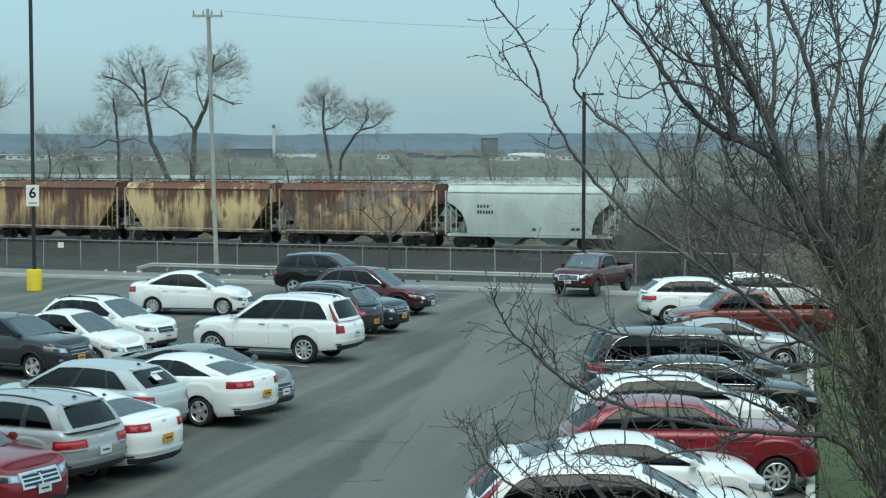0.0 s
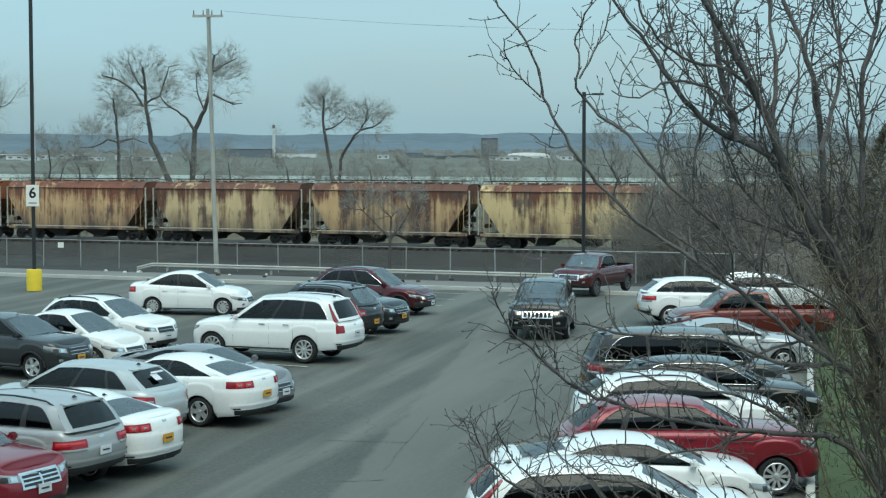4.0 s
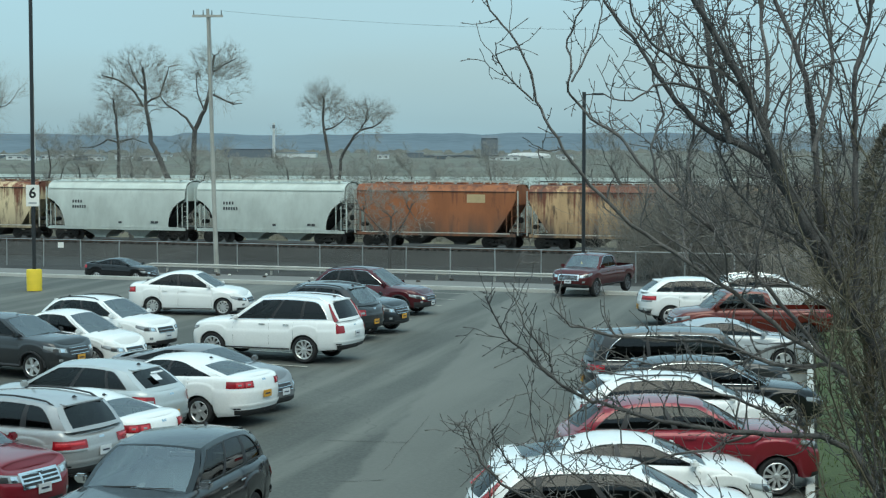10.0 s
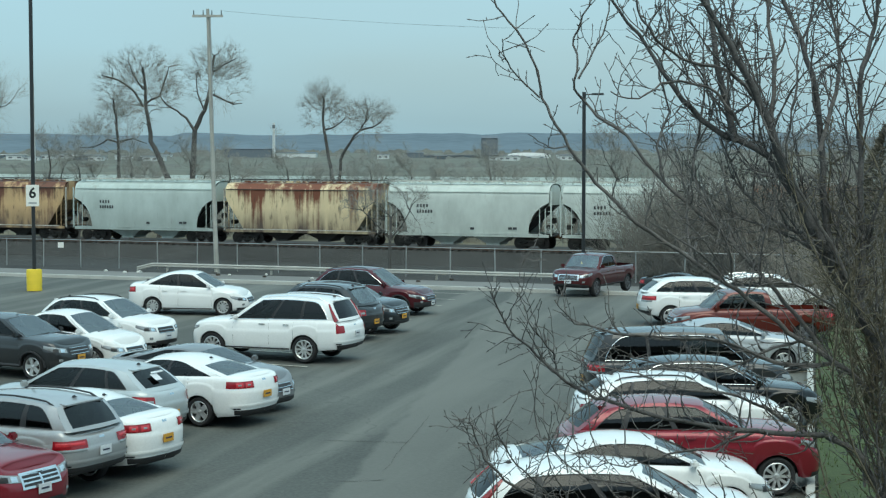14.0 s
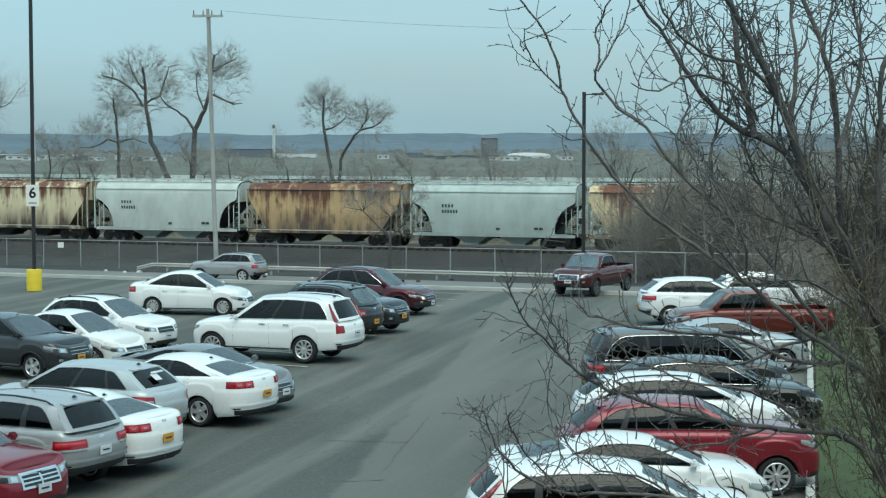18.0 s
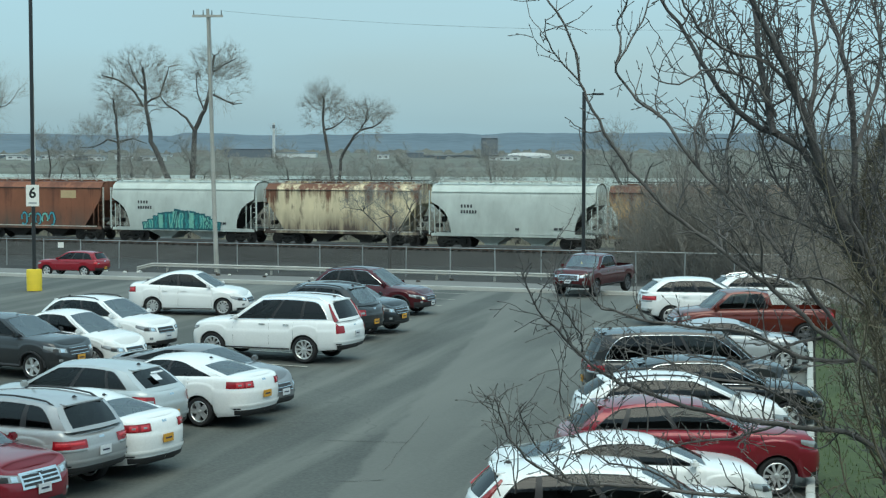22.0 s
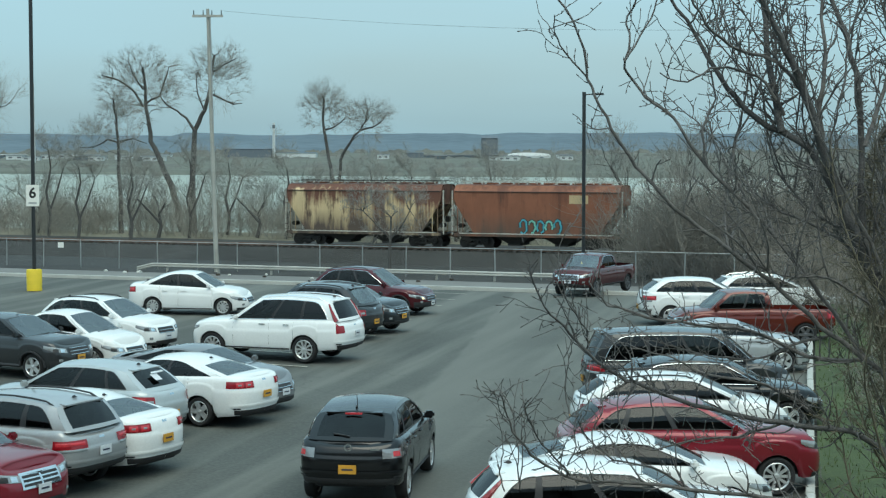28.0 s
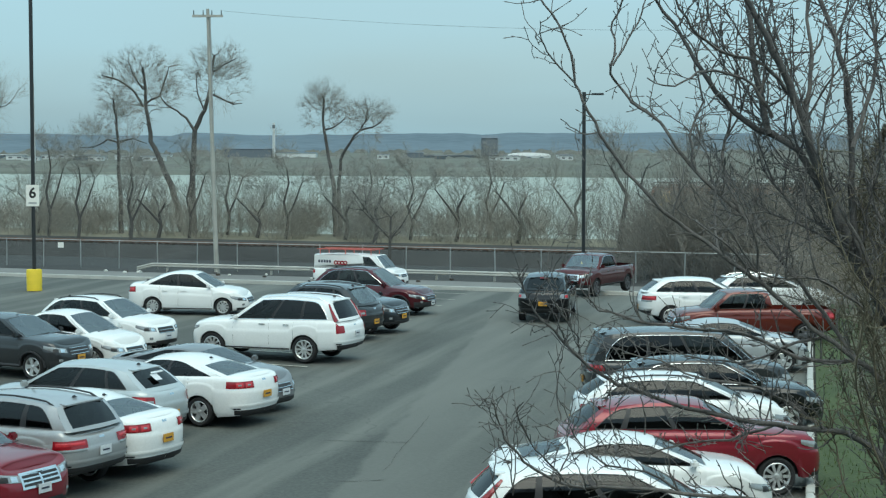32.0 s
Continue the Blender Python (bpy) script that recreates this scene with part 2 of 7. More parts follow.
def car(name, m, shape, color, label, category="car", group="parked cars", front="", rear="yellow", rails=False, privacy=False, clad=False, lit=False, lamps="", trim=True, wheel="", spoiler=True, slots=False, emblem=False, bars=0, **change):
    """One car: front along +x, its middle over the origin, wheels on z = 0."""
    p = dict(SHAPES[shape])
    p.update(change)
    L, W, H, wb, r = p["L"], p["W"], p["H"], p["wb"], p["r"]
    top = thing(name, m, label, category, group)
    xf = L / 2 - p["fo"]
    xr_ax = xf - wb
    mp = paint(color)
    # plan outline of the left half, from nose to tail
    xs, ys = [], []
    boxy = shape in ("suv", "longroof", "pickup", "van", "minivan")
    mid = shape == "crossover"
    a_f, a_r, e = p.get("af", .60 if boxy else .66 if mid else .80), p.get("ar", .50 if boxy else .62), p.get("round", 3.0 if boxy else 2.8 if mid else 2.6)
    arch = r + .055
    nf = 16
    for k in range(nf + 1):
        t = math.pi / 2 * k / nf
        xs.append(L / 2 - a_f + a_f * math.cos(t) ** (2 / e))
        ys.append(W / 2 * math.sin(t) ** (2 / e))
    x0_, x1_ = L / 2 - a_f, -L / 2 + a_r
    between = {x0_ + (x1_ - x0_) * k / 30 for k in range(1, 30)}
    for xa in (xf, xr_ax):
        between |= {xa + arch * math.cos(math.pi * k / 14) for k in range(15)}
    prev = x0_
    for x in sorted(between, reverse=True):
        if x1_ + .02 < x < prev - .006:
            xs.append(x)
            ys.append(W / 2)
            prev = x
    for k in range(nf, -1, -1):
        t = math.pi / 2 * k / nf
        xs.append(-L / 2 + a_r - a_r * math.cos(t) ** (2 / (e + .3)))
        ys.append(W / 2 * math.sin(t) ** (2 / (e + .3)))
    # more stations where the wheel arches reach into the rounded ends
    xs, ys = np.array(xs), np.array(ys)
    extra = [xa + arch * math.cos(math.pi * k / 14) for xa in (xf, xr_ax) for k in range(15)]
    extra = [x for x in extra if np.min(np.abs(xs - x)) > .008]
    dense = np.array(sorted(list(xs) + extra, reverse=True))
    ys = np.interp(-dense, -xs, ys)
    xs = dense
    # the sides swell gently towards the middle
    ys = ys * (1 - .045 * (np.abs(xs) / (L / 2)) ** 3)
    n = len(xs)
    tx, ty = np.gradient(xs), np.gradient(ys)
    ln = np.hypot(tx, ty) + 1e-9
    nx, ny = -ty / ln, tx / ln
    sgn = np.where(nx * xs + ny * ys < 0, -1, 1)
    nx, ny = nx * sgn, ny * sgn
    nx[0], ny[0], nx[-1], ny[-1] = 1, 0, -1, 0
    arc = np.concatenate([[0], np.cumsum(np.hypot(np.diff(xs), np.diff(ys)))])
    bed = shape == "pickup"
    low_roof = shape in ("sedan", "compact")
    tops_x = [-L / 2, -L / 2 + .10, p["xg"] - .05, p["xg"], p["xc"], L / 2 - .62, L / 2 - .26, L / 2 - .08, L / 2]
    tops_z = [p["tail"] - .05, p["tail"] - .005, p["tail"] + .005, p["tail"] if low_roof else p["belt"], p["cowl"], lerp(p["nose"], p["cowl"], .70), lerp(p["nose"], p["cowl"], .42), p["nose"] + .02, p["nose"] - .05]
    order = np.argsort(tops_x)
    tops_x, tops_z = np.array(tops_x)[order], np.array(tops_z)[order]
    # ease the corners of that line
    fine_x = np.linspace(-L / 2 - .3, L / 2 + .3, 300)
    fine_z = np.interp(fine_x, tops_x, tops_z)
    bell = np.exp(-(np.linspace(-2.2, 2.2, 17)) ** 2)
    fine_z = np.convolve(np.pad(fine_z, 8, mode="edge"), bell / bell.sum(), "valid")
    tops_x, tops_z = list(fine_x), list(fine_z)

    def z_top(x):
        return interp(x, tops_x, tops_z)

    def over_wheel(x):
        return max(0.0, *(1 - abs(x - xa) / arch for xa in (xf, xr_ax)))

    def z_low(x):
        z = interp(x, [-L / 2, xr_ax - arch, xr_ax + arch, xf - arch, xf + arch, L / 2], [p["sill"] + .10, p["sill"] + .02, p["sill"], p["sill"], p["sill"] - .02, p["sill"]])
        for xa in (xf, xr_ax):
            if abs(x - xa) < arch:
                z = max(z, r + math.sqrt(max(0, arch ** 2 - (x - xa) ** 2)) - .01)
        return z

    # waist crease, tucked sill, rounded shoulder
    fr = [0, .05, .14, .28, .44, .57, .655, .69, .74, .82, .89, .94, .975, 1.0]
    ins = [.085, .055, .034, .016, .004, .0, .003, .014, .019, .026, .038, .054, .080, .125]

    def skin(i, f, off=0.0):
        i0 = int(min(max(math.floor(i), 0), n - 2))
        t = i - i0
        x, y = lerp(xs[i0], xs[i0 + 1], t), lerp(ys[i0], ys[i0 + 1], t)
        ax, ay = lerp(nx[i0], nx[i0 + 1], t), lerp(ny[i0], ny[i0 + 1], t)
        d = interp(f, fr, ins)
        if f < .3:
            d *= 1 - .8 * min(1, 4 * over_wheel(x))
        # the wings bulge over the wheels
        d -= .022 * max(math.exp(-((x - xa) / .42) ** 2) for xa in (xf, xr_ax)) * max(0, 1 - f) * abs(ay)
        d -= off
        zl, zt = z_low(x), z_top(x)
        rk = (p["rake"] + .04) * max(0, ax) * f ** 2.4 + .07 * max(0, -ax) * max(0, f - .45) ** 1.5
        return x - ax * (d + rk), max(0.0, y - ay * d), lerp(zl, zt, f)

    verts, faces, rows = [], [], len(fr)
    across = [.94, .82, .6, .3, .0]
    ring = rows + len(across)
    for i in range(n):
        for f in fr:
            verts.append(skin(i, f))
        x, y, z = skin(i, 1.0)
        crown = .055 if x > p["xc"] else .045 if x < p["xg"] else 0.0
        for q in across:
            verts.append((x, y * q, z + crown * (1 - q ** 4) * min(1, y * 1.6)))
    half = len(verts)
    verts += [(x, -y, z) for x, y, z in verts]
    cab0, cab1 = p["xg"] - .02, p["xc"] - .02
    for i in range(n - 1):
        for j in range(ring - 1):
            if j >= rows - 1 and cab0 < (xs[i] + xs[i + 1]) / 2 < cab1:
                continue
            if bed and j >= rows - 1 and -L / 2 + .15 < (xs[i] + xs[i + 1]) / 2 < cab0 + .05:
                continue
            a, b, c, d = i * ring + j, i * ring + j + 1, (i + 1) * ring + j + 1, (i + 1) * ring + j
            faces.append((a, d, c, b))
            faces.append((half + a, half + b, half + c, half + d))
    bm = bmesh.new()
    bv = [bm.verts.new(v) for v in verts]
    for q in faces:
        if len({tuple(round(c, 5) for c in verts[k]) for k in q}) == 4:
            bm.faces.new([bv[k] for k in q])
        else:
            seen, uq = set(), []
            for k in q:
                key = tuple(round(c, 5) for c in verts[k])
                if key not in seen:
                    seen.add(key)
                    uq.append(bv[k])
            if len(uq) == 3:
                bm.faces.new(uq)
    bmesh.ops.remove_doubles(bm, verts=bm.verts, dist=.0008)
    part("body", bm, mp, top, smooth=True, angle=48)
    # glasshouse
    yb0 = W / 2 - .12
    yr = W / 2 - (.34 if low_roof else .31 if shape not in ("van", "minivan", "pickup") else .25)
    zf, zr_ = H - .085, H - (.16 if low_roof else .09 if shape in ("van", "pickup", "minivan") else .125)
    A0, A1, D1, D0 = (p["xc"], z_top(p["xc"]) - .018), (p["xw"], zf - .035), (p["xr"], zr_ - .035), (p["xg"], z_top(p["xg"]) - .018)

    def roof_z(u):
        return lerp(zf, zr_, u) - .035 + (H - .02 - (zf + zr_) / 2) * 4 * u * (1 - u) * .9

    def belt_y(x):
        return min(yb0, float(np.interp(-x, -xs, ys)) - .118)

    def side(u, v, sg, off=0.0):
        xb, xt = lerp(A0[0], D0[0], u), lerp(A1[0], D1[0], u)
        zb = interp(xb, tops_x, tops_z) - .018
        zt = roof_z(u)
        yb = belt_y(xb)
        bow = .035 * 4 * v * (1 - v)
        y = lerp(yb, yr, .60 * v + .40 * v ** 4) + bow * .6 + off
        return lerp(xb, xt, v), sg * y, lerp(zb, zt, v)

    def grid(fn, us, vs):
        vv = [fn(u, v) for u in us for v in vs]
        ff = [(i * len(vs) + j, (i + 1) * len(vs) + j, (i + 1) * len(vs) + j + 1, i * len(vs) + j + 1) for i in range(len(us) - 1) for j in range(len(vs) - 1)]
        return vv, ff

    # the window opening: where it starts and ends, where its upper edge begins to fall and how roundly
    u_a, u_e, u_f, bend = p.get("dlo") or ((.05, .89, .58, 2.7) if low_roof else (.07, p["panes"][-1][1], p["panes"][-1][1] - .04, 3) if shape in ("van", "pickup") else (.05, p["panes"][-1][1] + .015, .76, 3.4))
    v_b = .04 if low_roof else .09
    panes = [list(q) for q in (p["panes"][:2] if low_roof else p["panes"])]
    panes[0][0], panes[-1][1] = u_a, u_e
    panes = [tuple(q) for q in panes if q[1] - q[0] > .02]

    def v_t(u):
        h = .88 - v_b
        if u > u_f:
            h *= max(0.0, 1 - ((u - u_f) / (u_e - u_f)) ** bend) ** (1 / (bend * .72))
        if u < u_a + .05:
            h *= min(1.0, max(0.0, (u - u_a) / .05)) ** .45
        return v_b + h

    us = {0.0, 1.0, u_a, u_a + .004, u_a + .012, u_a + .025, u_a + .05, u_e}
    us |= {lerp(u_a + .05, u_f, k / 8) for k in range(9)} | {u_f + (u_e - u_f) * math.sin(math.pi / 2 * k / 10) for k in range(11)}
    for a, b in panes:
        us |= {a, b}
    us = sorted(us)
    us = [u for i, u in enumerate(us) if i == 0 or u - us[i - 1] > .0015]

    def edge(u):
        return v_t(u) if u_a <= u <= u_e else v_b

    fv, ff = [], []

    def quad_grid(u_list, lo, hi, rows_, sg, tv, tf, off=0.0):
        b0 = len(tv)
        for u in u_list:
            for k in range(rows_ + 1):
                tv.append(side(u, lerp(lo(u), hi(u), k / rows_), sg, off))
        for i in range(len(u_list) - 1):
            for k in range(rows_):
                q = b0 + i * (rows_ + 1) + k
                tf.append((q, q + rows_ + 1, q + rows_ + 2, q + 1) if sg > 0 else (q, q + 1, q + rows_ + 2, q + rows_ + 1))

    for sg in (1, -1):
        quad_grid(us, lambda u: 0.0, lambda u: v_b, 1, sg, fv, ff)
        quad_grid(us, edge, lambda u: 1.0, 5, sg, fv, ff)

    # windscreen and rear screen surrounds
    def screen(u, v):
        y = lerp(-1, 1, u)
        yb, yt = side(0, 0, 1)[1], side(0, 1, 1)[1]
        bow = (1 - y * y)
        return lerp(A0[0], A1[0], v) + bow * lerp(.20, .10, v), y * (lerp(yb, yt, .60 * v + .40 * v ** 4) + .084 * v * (1 - v)), lerp(A0[1], A1[1], v) + .035 * bow * math.sin(math.pi * v) + bow * .055 * v

    def rear_screen(u, v):
        y = lerp(1, -1, u)
        yb, yt = side(1, 0, 1)[1], side(1, 1, 1)[1]
        bow = (1 - y * y)
        return lerp(D0[0], D1[0], v) - bow * lerp(.12, .07, v), y * (lerp(yb, yt, .60 * v + .40 * v ** 4) + .084 * v * (1 - v)), lerp(D0[1], D1[1], v) + .03 * bow * math.sin(math.pi * v) + bow * .055 * v

    for fn, lo, hi in ((screen, .03, .95), (rear_screen, .12 if not low_roof else .05, .90)):
        uu = [0, .055, .25, .5, .75, .945, 1]
        if fn is rear_screen:
            uu = [0, .10, .25, .5, .75, .90, 1]
        if bed and fn is rear_screen:
            uu = [0, .14, .25, .5, .75, .86, 1]
        if shape == "van" and fn is rear_screen:
            uu = [0, .16, .3, .5, .7, .84, 1]
        vv_ = [0, lo, .5, hi, 1]
        for i in range(6):
            for j in range(4):
                if 1 <= i <= 4 and 1 <= j <= 2:
                    continue
                b0 = len(fv)
                fv += [fn(uu[i], vv_[j]), fn(uu[i + 1], vv_[j]), fn(uu[i + 1], vv_[j + 1]), fn(uu[i], vv_[j + 1])]
                ff.append((b0, b0 + 1, b0 + 2, b0 + 3))
    bm = bmesh.new()
    bv = [bm.verts.new(v) for v in fv]
    for q in ff:
        bm.faces.new([bv[k] for k in q])
    bmesh.ops.remove_doubles(bm, verts=bm.verts, dist=.001)
    part("glasshouse_frame", bm, mp, top, smooth=True)

    def roof(u, v):
        y = lerp(-1, 1, v)
        bow = 1 - y * y
        return lerp(A1[0], D1[0], u) + bow * lerp(.10, -.07, u), y * side(u, 1, 1)[1], roof_z(u) + .055 * bow

    vv, fq = grid(roof, [0, .06, .15, .3, .45, .6, .75, .88, .95, 1], [0, .04, .10, .25, .5, .75, .90, .96, 1])
    part_mesh("roof", mesh_from("roof", vv, fq, mp), top)
    gl2 = M_PRIV if privacy else M_GLASS
    vv, fq = grid(screen, [.055, .25, .5, .75, .945], [.03, .35, .65, .95])
    part_mesh("windscreen", mesh_from("windscreen", vv, fq, M_SCREEN), top, "tinted windscreen")
    rr = [.14, .25, .5, .75, .86] if bed else [.16, .3, .5, .7, .84] if shape == "van" else [.10, .25, .5, .75, .90]
    vv, fq = grid(rear_screen, rr, [.05 if low_roof else .12, .36, .62, .90])
    part_mesh("rear_window", mesh_from("rear_window", vv, fq, M_SCREEN if not privacy else gl2), top, "dark rear window")
    for sg in (1, -1):
        for k, (a, b) in enumerate(panes):
            ul = sorted({a, b} | {u for u in us if a < u < b})
            vv, fq = [], []
            quad_grid(ul, lambda u: v_b, edge, 3, sg, vv, fq, -.006)
            part_mesh("side_window", mesh_from("side_window", vv, fq, gl2 if k else M_GLASS), top)
            bm = bmesh.new()
            tube(bm, [side(u, v_b, sg, .001) for u in ul], .008, 4)
            tube(bm, [side(u, edge(u), sg, .001) for u in ul], .008, 4)
            part("window_seal", bm, M_BLACK, top)
            if k + 1 < len(panes):
                c = panes[k + 1][0]
                vv, fq = [], []
                quad_grid([b, (b + c) / 2, c], lambda u: v_b, edge, 3, sg, vv, fq, -.003)
                part_mesh("door_pillar", mesh_from("door_pillar", vv, fq, M_BLACK), top)
        if trim == "chrome" and not slots:
            ul = [u for u in us if u_a <= u <= u_e]
            for fn in ((lambda u: v_b - .02), (lambda u: edge(u) + .02)):
                bm = bmesh.new()
                tube(bm, [side(u, fn(u), sg, .006) for u in ul], .009, 4)
                part("chrome_strip", bm, M_CHROME, top, "chrome window strip")
    # cabin: tub, dashboard, seats
    bm = bmesh.new()
    cx0, cx1 = p["xg"] + .15, p["xc"] - .1
    box(bm, (cx0 + cx1) / 2, 0, .42, cx1 - cx0, W - .34, .12)
    box(bm, p["xc"] - .12, 0, p["cowl"] - .16, .5, W - .36, .22, bevel=.04)
    if not bed:
        box(bm, (cx0 + p["xr"]) / 2 - .1, 0, p["belt"] - .16, max(.3, abs(p["xg"] - p["xr"])), W - .4, .06)
    part("cabin", bm, M_INT, top, "dark cabin with dashboard")
    seats = [p["xw"] - .75, p["xw"] - 1.62] if not bed else [p["xw"] - .75]
    for sx in seats:
        for sy in (-.38, .38):
            bm = bmesh.new()
            box(bm, sx - .12, sy, .82, .16, .46, .66, bevel=.05, ry=-12)
            box(bm, sx - .22, sy, H - .42, .09, .26, .17, bevel=.03)
            box(bm, sx + .15, sy, .56, .5, .46, .14, bevel=.04)
            part("seat", bm, M_INT, top)
    # floor pan and wheel housings
    bm = bmesh.new()
    box(bm, 0, 0, p["sill"] + .09, L - .5, W - .62, .14, bevel=.02)
    box(bm, (xf + xr_ax) / 2, 0, p["sill"] + .12, wb - 2 * arch - .02, W - .16, .12)
    box(bm, xf, 0, r + .24, 2 * arch + .1, W - .58, .5)
    box(bm, xr_ax, 0, r + .24, 2 * arch + .1, W - .58, .5)
    part("underbody", bm, M_BLACK, top)

    def at_arc(s):
        """Station by arc length from the nose; negative: from the tail."""
        s = s if s >= 0 else arc[-1] + s
        return float(np.interp(s, arc, np.arange(n)))

    def patch(nm, s0, s1, z0, z1, sg, material, off=.014, k=8, lab="", slope=0.0, kz=3, thin=1.0):
        vv, fq = [], []
        for a in range(k + 1):
            i = at_arc(lerp(s0, s1, a / k))
            x = float(np.interp(i, np.arange(n), xs))
            for b in range(kz + 1):
                dz = slope * a / k
                z = lerp(lerp(z1 + dz, z0 + dz * .4, lerp(1, thin, (a / k) ** 2)), z1 + dz, b / kz)
                f = (z - z_low(x)) / (z_top(x) - z_low(x))
                edge = off if 0 < a < k and 0 < b < kz else off - .006
                q = skin(i, min(max(f, 0), .985), edge)
                vv.append((q[0], sg * q[1], q[2]))
        for a in range(k):
            for b in range(kz):
                q = (a * (kz + 1) + b, (a + 1) * (kz + 1) + b, (a + 1) * (kz + 1) + b + 1, a * (kz + 1) + b + 1)
                fq.append(q if sg > 0 else q[::-1])
        return part_mesh(nm, mesh_from(nm, vv, fq, material), top, lab)

    nz, tz = p["nose"], p["tail"]
    tall = shape in ("suv", "longroof", "crossover", "pickup", "van", "minivan", "wagon", "hatch")
    for sg in (1, -1):
        patch("headlight", .46, 1.18, nz - .21, nz - .10, sg, M_CLEAR, lab="clear headlight", slope=.10, thin=.45, k=10)
        patch("headlight_reflector", .53, .66, nz - .19, nz - .11, sg, M_CHROME, off=.020, k=3, slope=.015)
        patch("headlight_reflector", .72, .90, nz - .18, nz - .095, sg, M_BLACK, off=.020, k=3, slope=.02)
        if lit:
            patch("headlamp_bulb", .54, .66, nz - .20, nz - .12, sg, M_LAMP_ON, off=.022, lab="lit headlamp", k=4)
        patch("fog_light", .62, .74, p["sill"] + .17, p["sill"] + .24, sg, M_CLEAR)
        if lamps == "tall":
            patch("tail_light", -.98, -.66, tz - .30, tz - .02, sg, M_RED, lab="red tail light")
            bm = bmesh.new()
            pts = [side(1, v, sg, .004) for v in (0.0, .2, .45, .7, .9)]
            tube(bm, [(q[0] + .01, q[1], q[2]) for q in pts], .066, 6, .024)
            part("tail_light", bm, M_RED, top, "tall red tail light on the pillar")
        elif lamps == "clear":
            patch("tail_light", -1.02, -.60, tz - .27, tz - .11, sg, M_SMOKE, lab="smoked clear tail light")
            patch("lens", -.96, -.80, tz - .24, tz - .15, sg, M_LENS, off=.022, k=3)
        elif lamps == "wide":
            patch("tail_light", -1.14, -.42, tz - .25, tz - .10, sg, M_RED, lab="wide red tail light")
            if tall:
                patch("reversing_light", -1.0, -.46, tz - .30, tz - .25, sg, M_CLEAR, off=.016)
                patch("lens", -1.08, -.48, tz - .19, tz - .13, sg, M_LENS, off=.022)
            else:
                for s0, s1 in ((-.90, -.72), (-.66, -.48)):
                    patch("lens", s0, s1, tz - .225, tz - .125, sg, M_LENS, off=.022, k=4)
                    patch("reversing_light", s0 + .05, s1 - .05, tz - .195, tz - .16, sg, M_CLEAR, off=.028, k=2)
        else:
            patch("tail_light", -1.08, -.56, tz - .29, tz - .09, sg, M_RED, lab="red tail light", slope=-.03)
            patch("lens", -1.02, -.78, tz - .25, tz - .13, sg, M_LENS, off=.022, k=4)
            patch("reversing_light", -.75, -.60, tz - .25, tz - .19, sg, M_CLEAR, off=.022)
        if clad:
            for s0, s1 in ((.12, 1.0), (-1.0, -.12)):
                patch("bumper_cladding", s0, s1, p["sill"] - .01, p["sill"] + .20, sg, M_BLACK, off=.012, k=10)
    # boot lid or tailgate: its seams, a dark lip, slits in the bumper, a badge
    if not bed and shape != "van":
        lid = p["sill"] + .40
        for sg in (1, -1):
            patch("lid_seam", -.66, -.002, lid - .004, lid + .004, sg, M_BLACK, off=.004, k=8, kz=1)
            patch("lid_seam", -.668, -.656, lid, tz - .02, sg, M_BLACK, off=.004, k=1, kz=4)
            patch("bumper_slit", -.98, -.80, p["sill"] + .215, p["sill"] + .245, sg, M_BLACK, off=.034, k=4, kz=1)
            if not tall:
                patch("brake_light", -.10, -.002, tz - .035, tz - .018, sg, M_BLACK, off=.008, k=2, kz=1)
            patch("plate_recess", -.24, -.002, tz - (.34 if not tall else .44), tz - (.15 if not tall else .25), sg, mp, off=.005, k=3)
            if not emblem:
                patch("badge", -.07, -.002, tz - .125, tz - .085, sg, M_CHROME, off=.010, k=2, kz=1)
    # dark lower edges of the bumpers
    for sg in (1, -1):
        patch("lower_valance", 0.0, .95, p["sill"], p["sill"] + .09, sg, M_BLACK, off=.012, k=8)
        patch("lower_valance", -.95, -.002, p["sill"] + .09, p["sill"] + .20, sg, M_BLACK, off=.012, k=8)
    # grille, air intake, bumpers, plates
    for sg in (1, -1):
        patch("grille", 0.0, .38, nz - .26, nz - .10, sg, M_BLACK, lab="black grille", k=5)
        patch("air_intake", 0.0, .52, p["sill"] + .03, p["sill"] + .13, sg, M_BLACK, k=5)
    if slots:
        for sg in (1, -1):
            patch("bumper_strip", 0.0, .46, p["sill"] + .10, p["sill"] + .135, sg, M_CHROME, off=.03, k=4)
            bm = bmesh.new()
            j0, j1 = (float(np.interp(-x, -xs, np.arange(n))) for x in (xf - arch - .08, xr_ax + arch + .08))
            pts = [skin(lerp(j0, j1, t / 6), .26, .008) for t in range(7)]
            tube(bm, [(q[0], sg * q[1], q[2]) for q in pts], .022, 5)
            part("side_moulding", bm, M_CHROME, top, "chrome side moulding")
        for sg in (1, -1):
            patch("grille_frame", 0.0, .49, nz - .30, nz - .085, sg, M_CHROME, off=.020, k=6, lab="chrome grille frame")
        for q in range(7):
            s = (q - 3) * .130
            i = at_arc(abs(s))
            x = float(np.interp(i, np.arange(n), xs))
            for zc, hz, mm, nm, w_, o in ((nz - .19, .165, M_BLACK, "grille_slot", .088, .046),):
                q0 = skin(i, (zc - z_low(x)) / (z_top(x) - z_low(x)), o)
                one_box(nm, (q0[0], s, zc, .02, w_, hz), mm, top, bevel=.006)
    elif bars:
        for sg in (1, -1):
            patch("grille_frame", 0.0, .47, nz - .33, nz - .07, sg, M_CHROME, off=.018, k=6, lab="chrome grille frame")
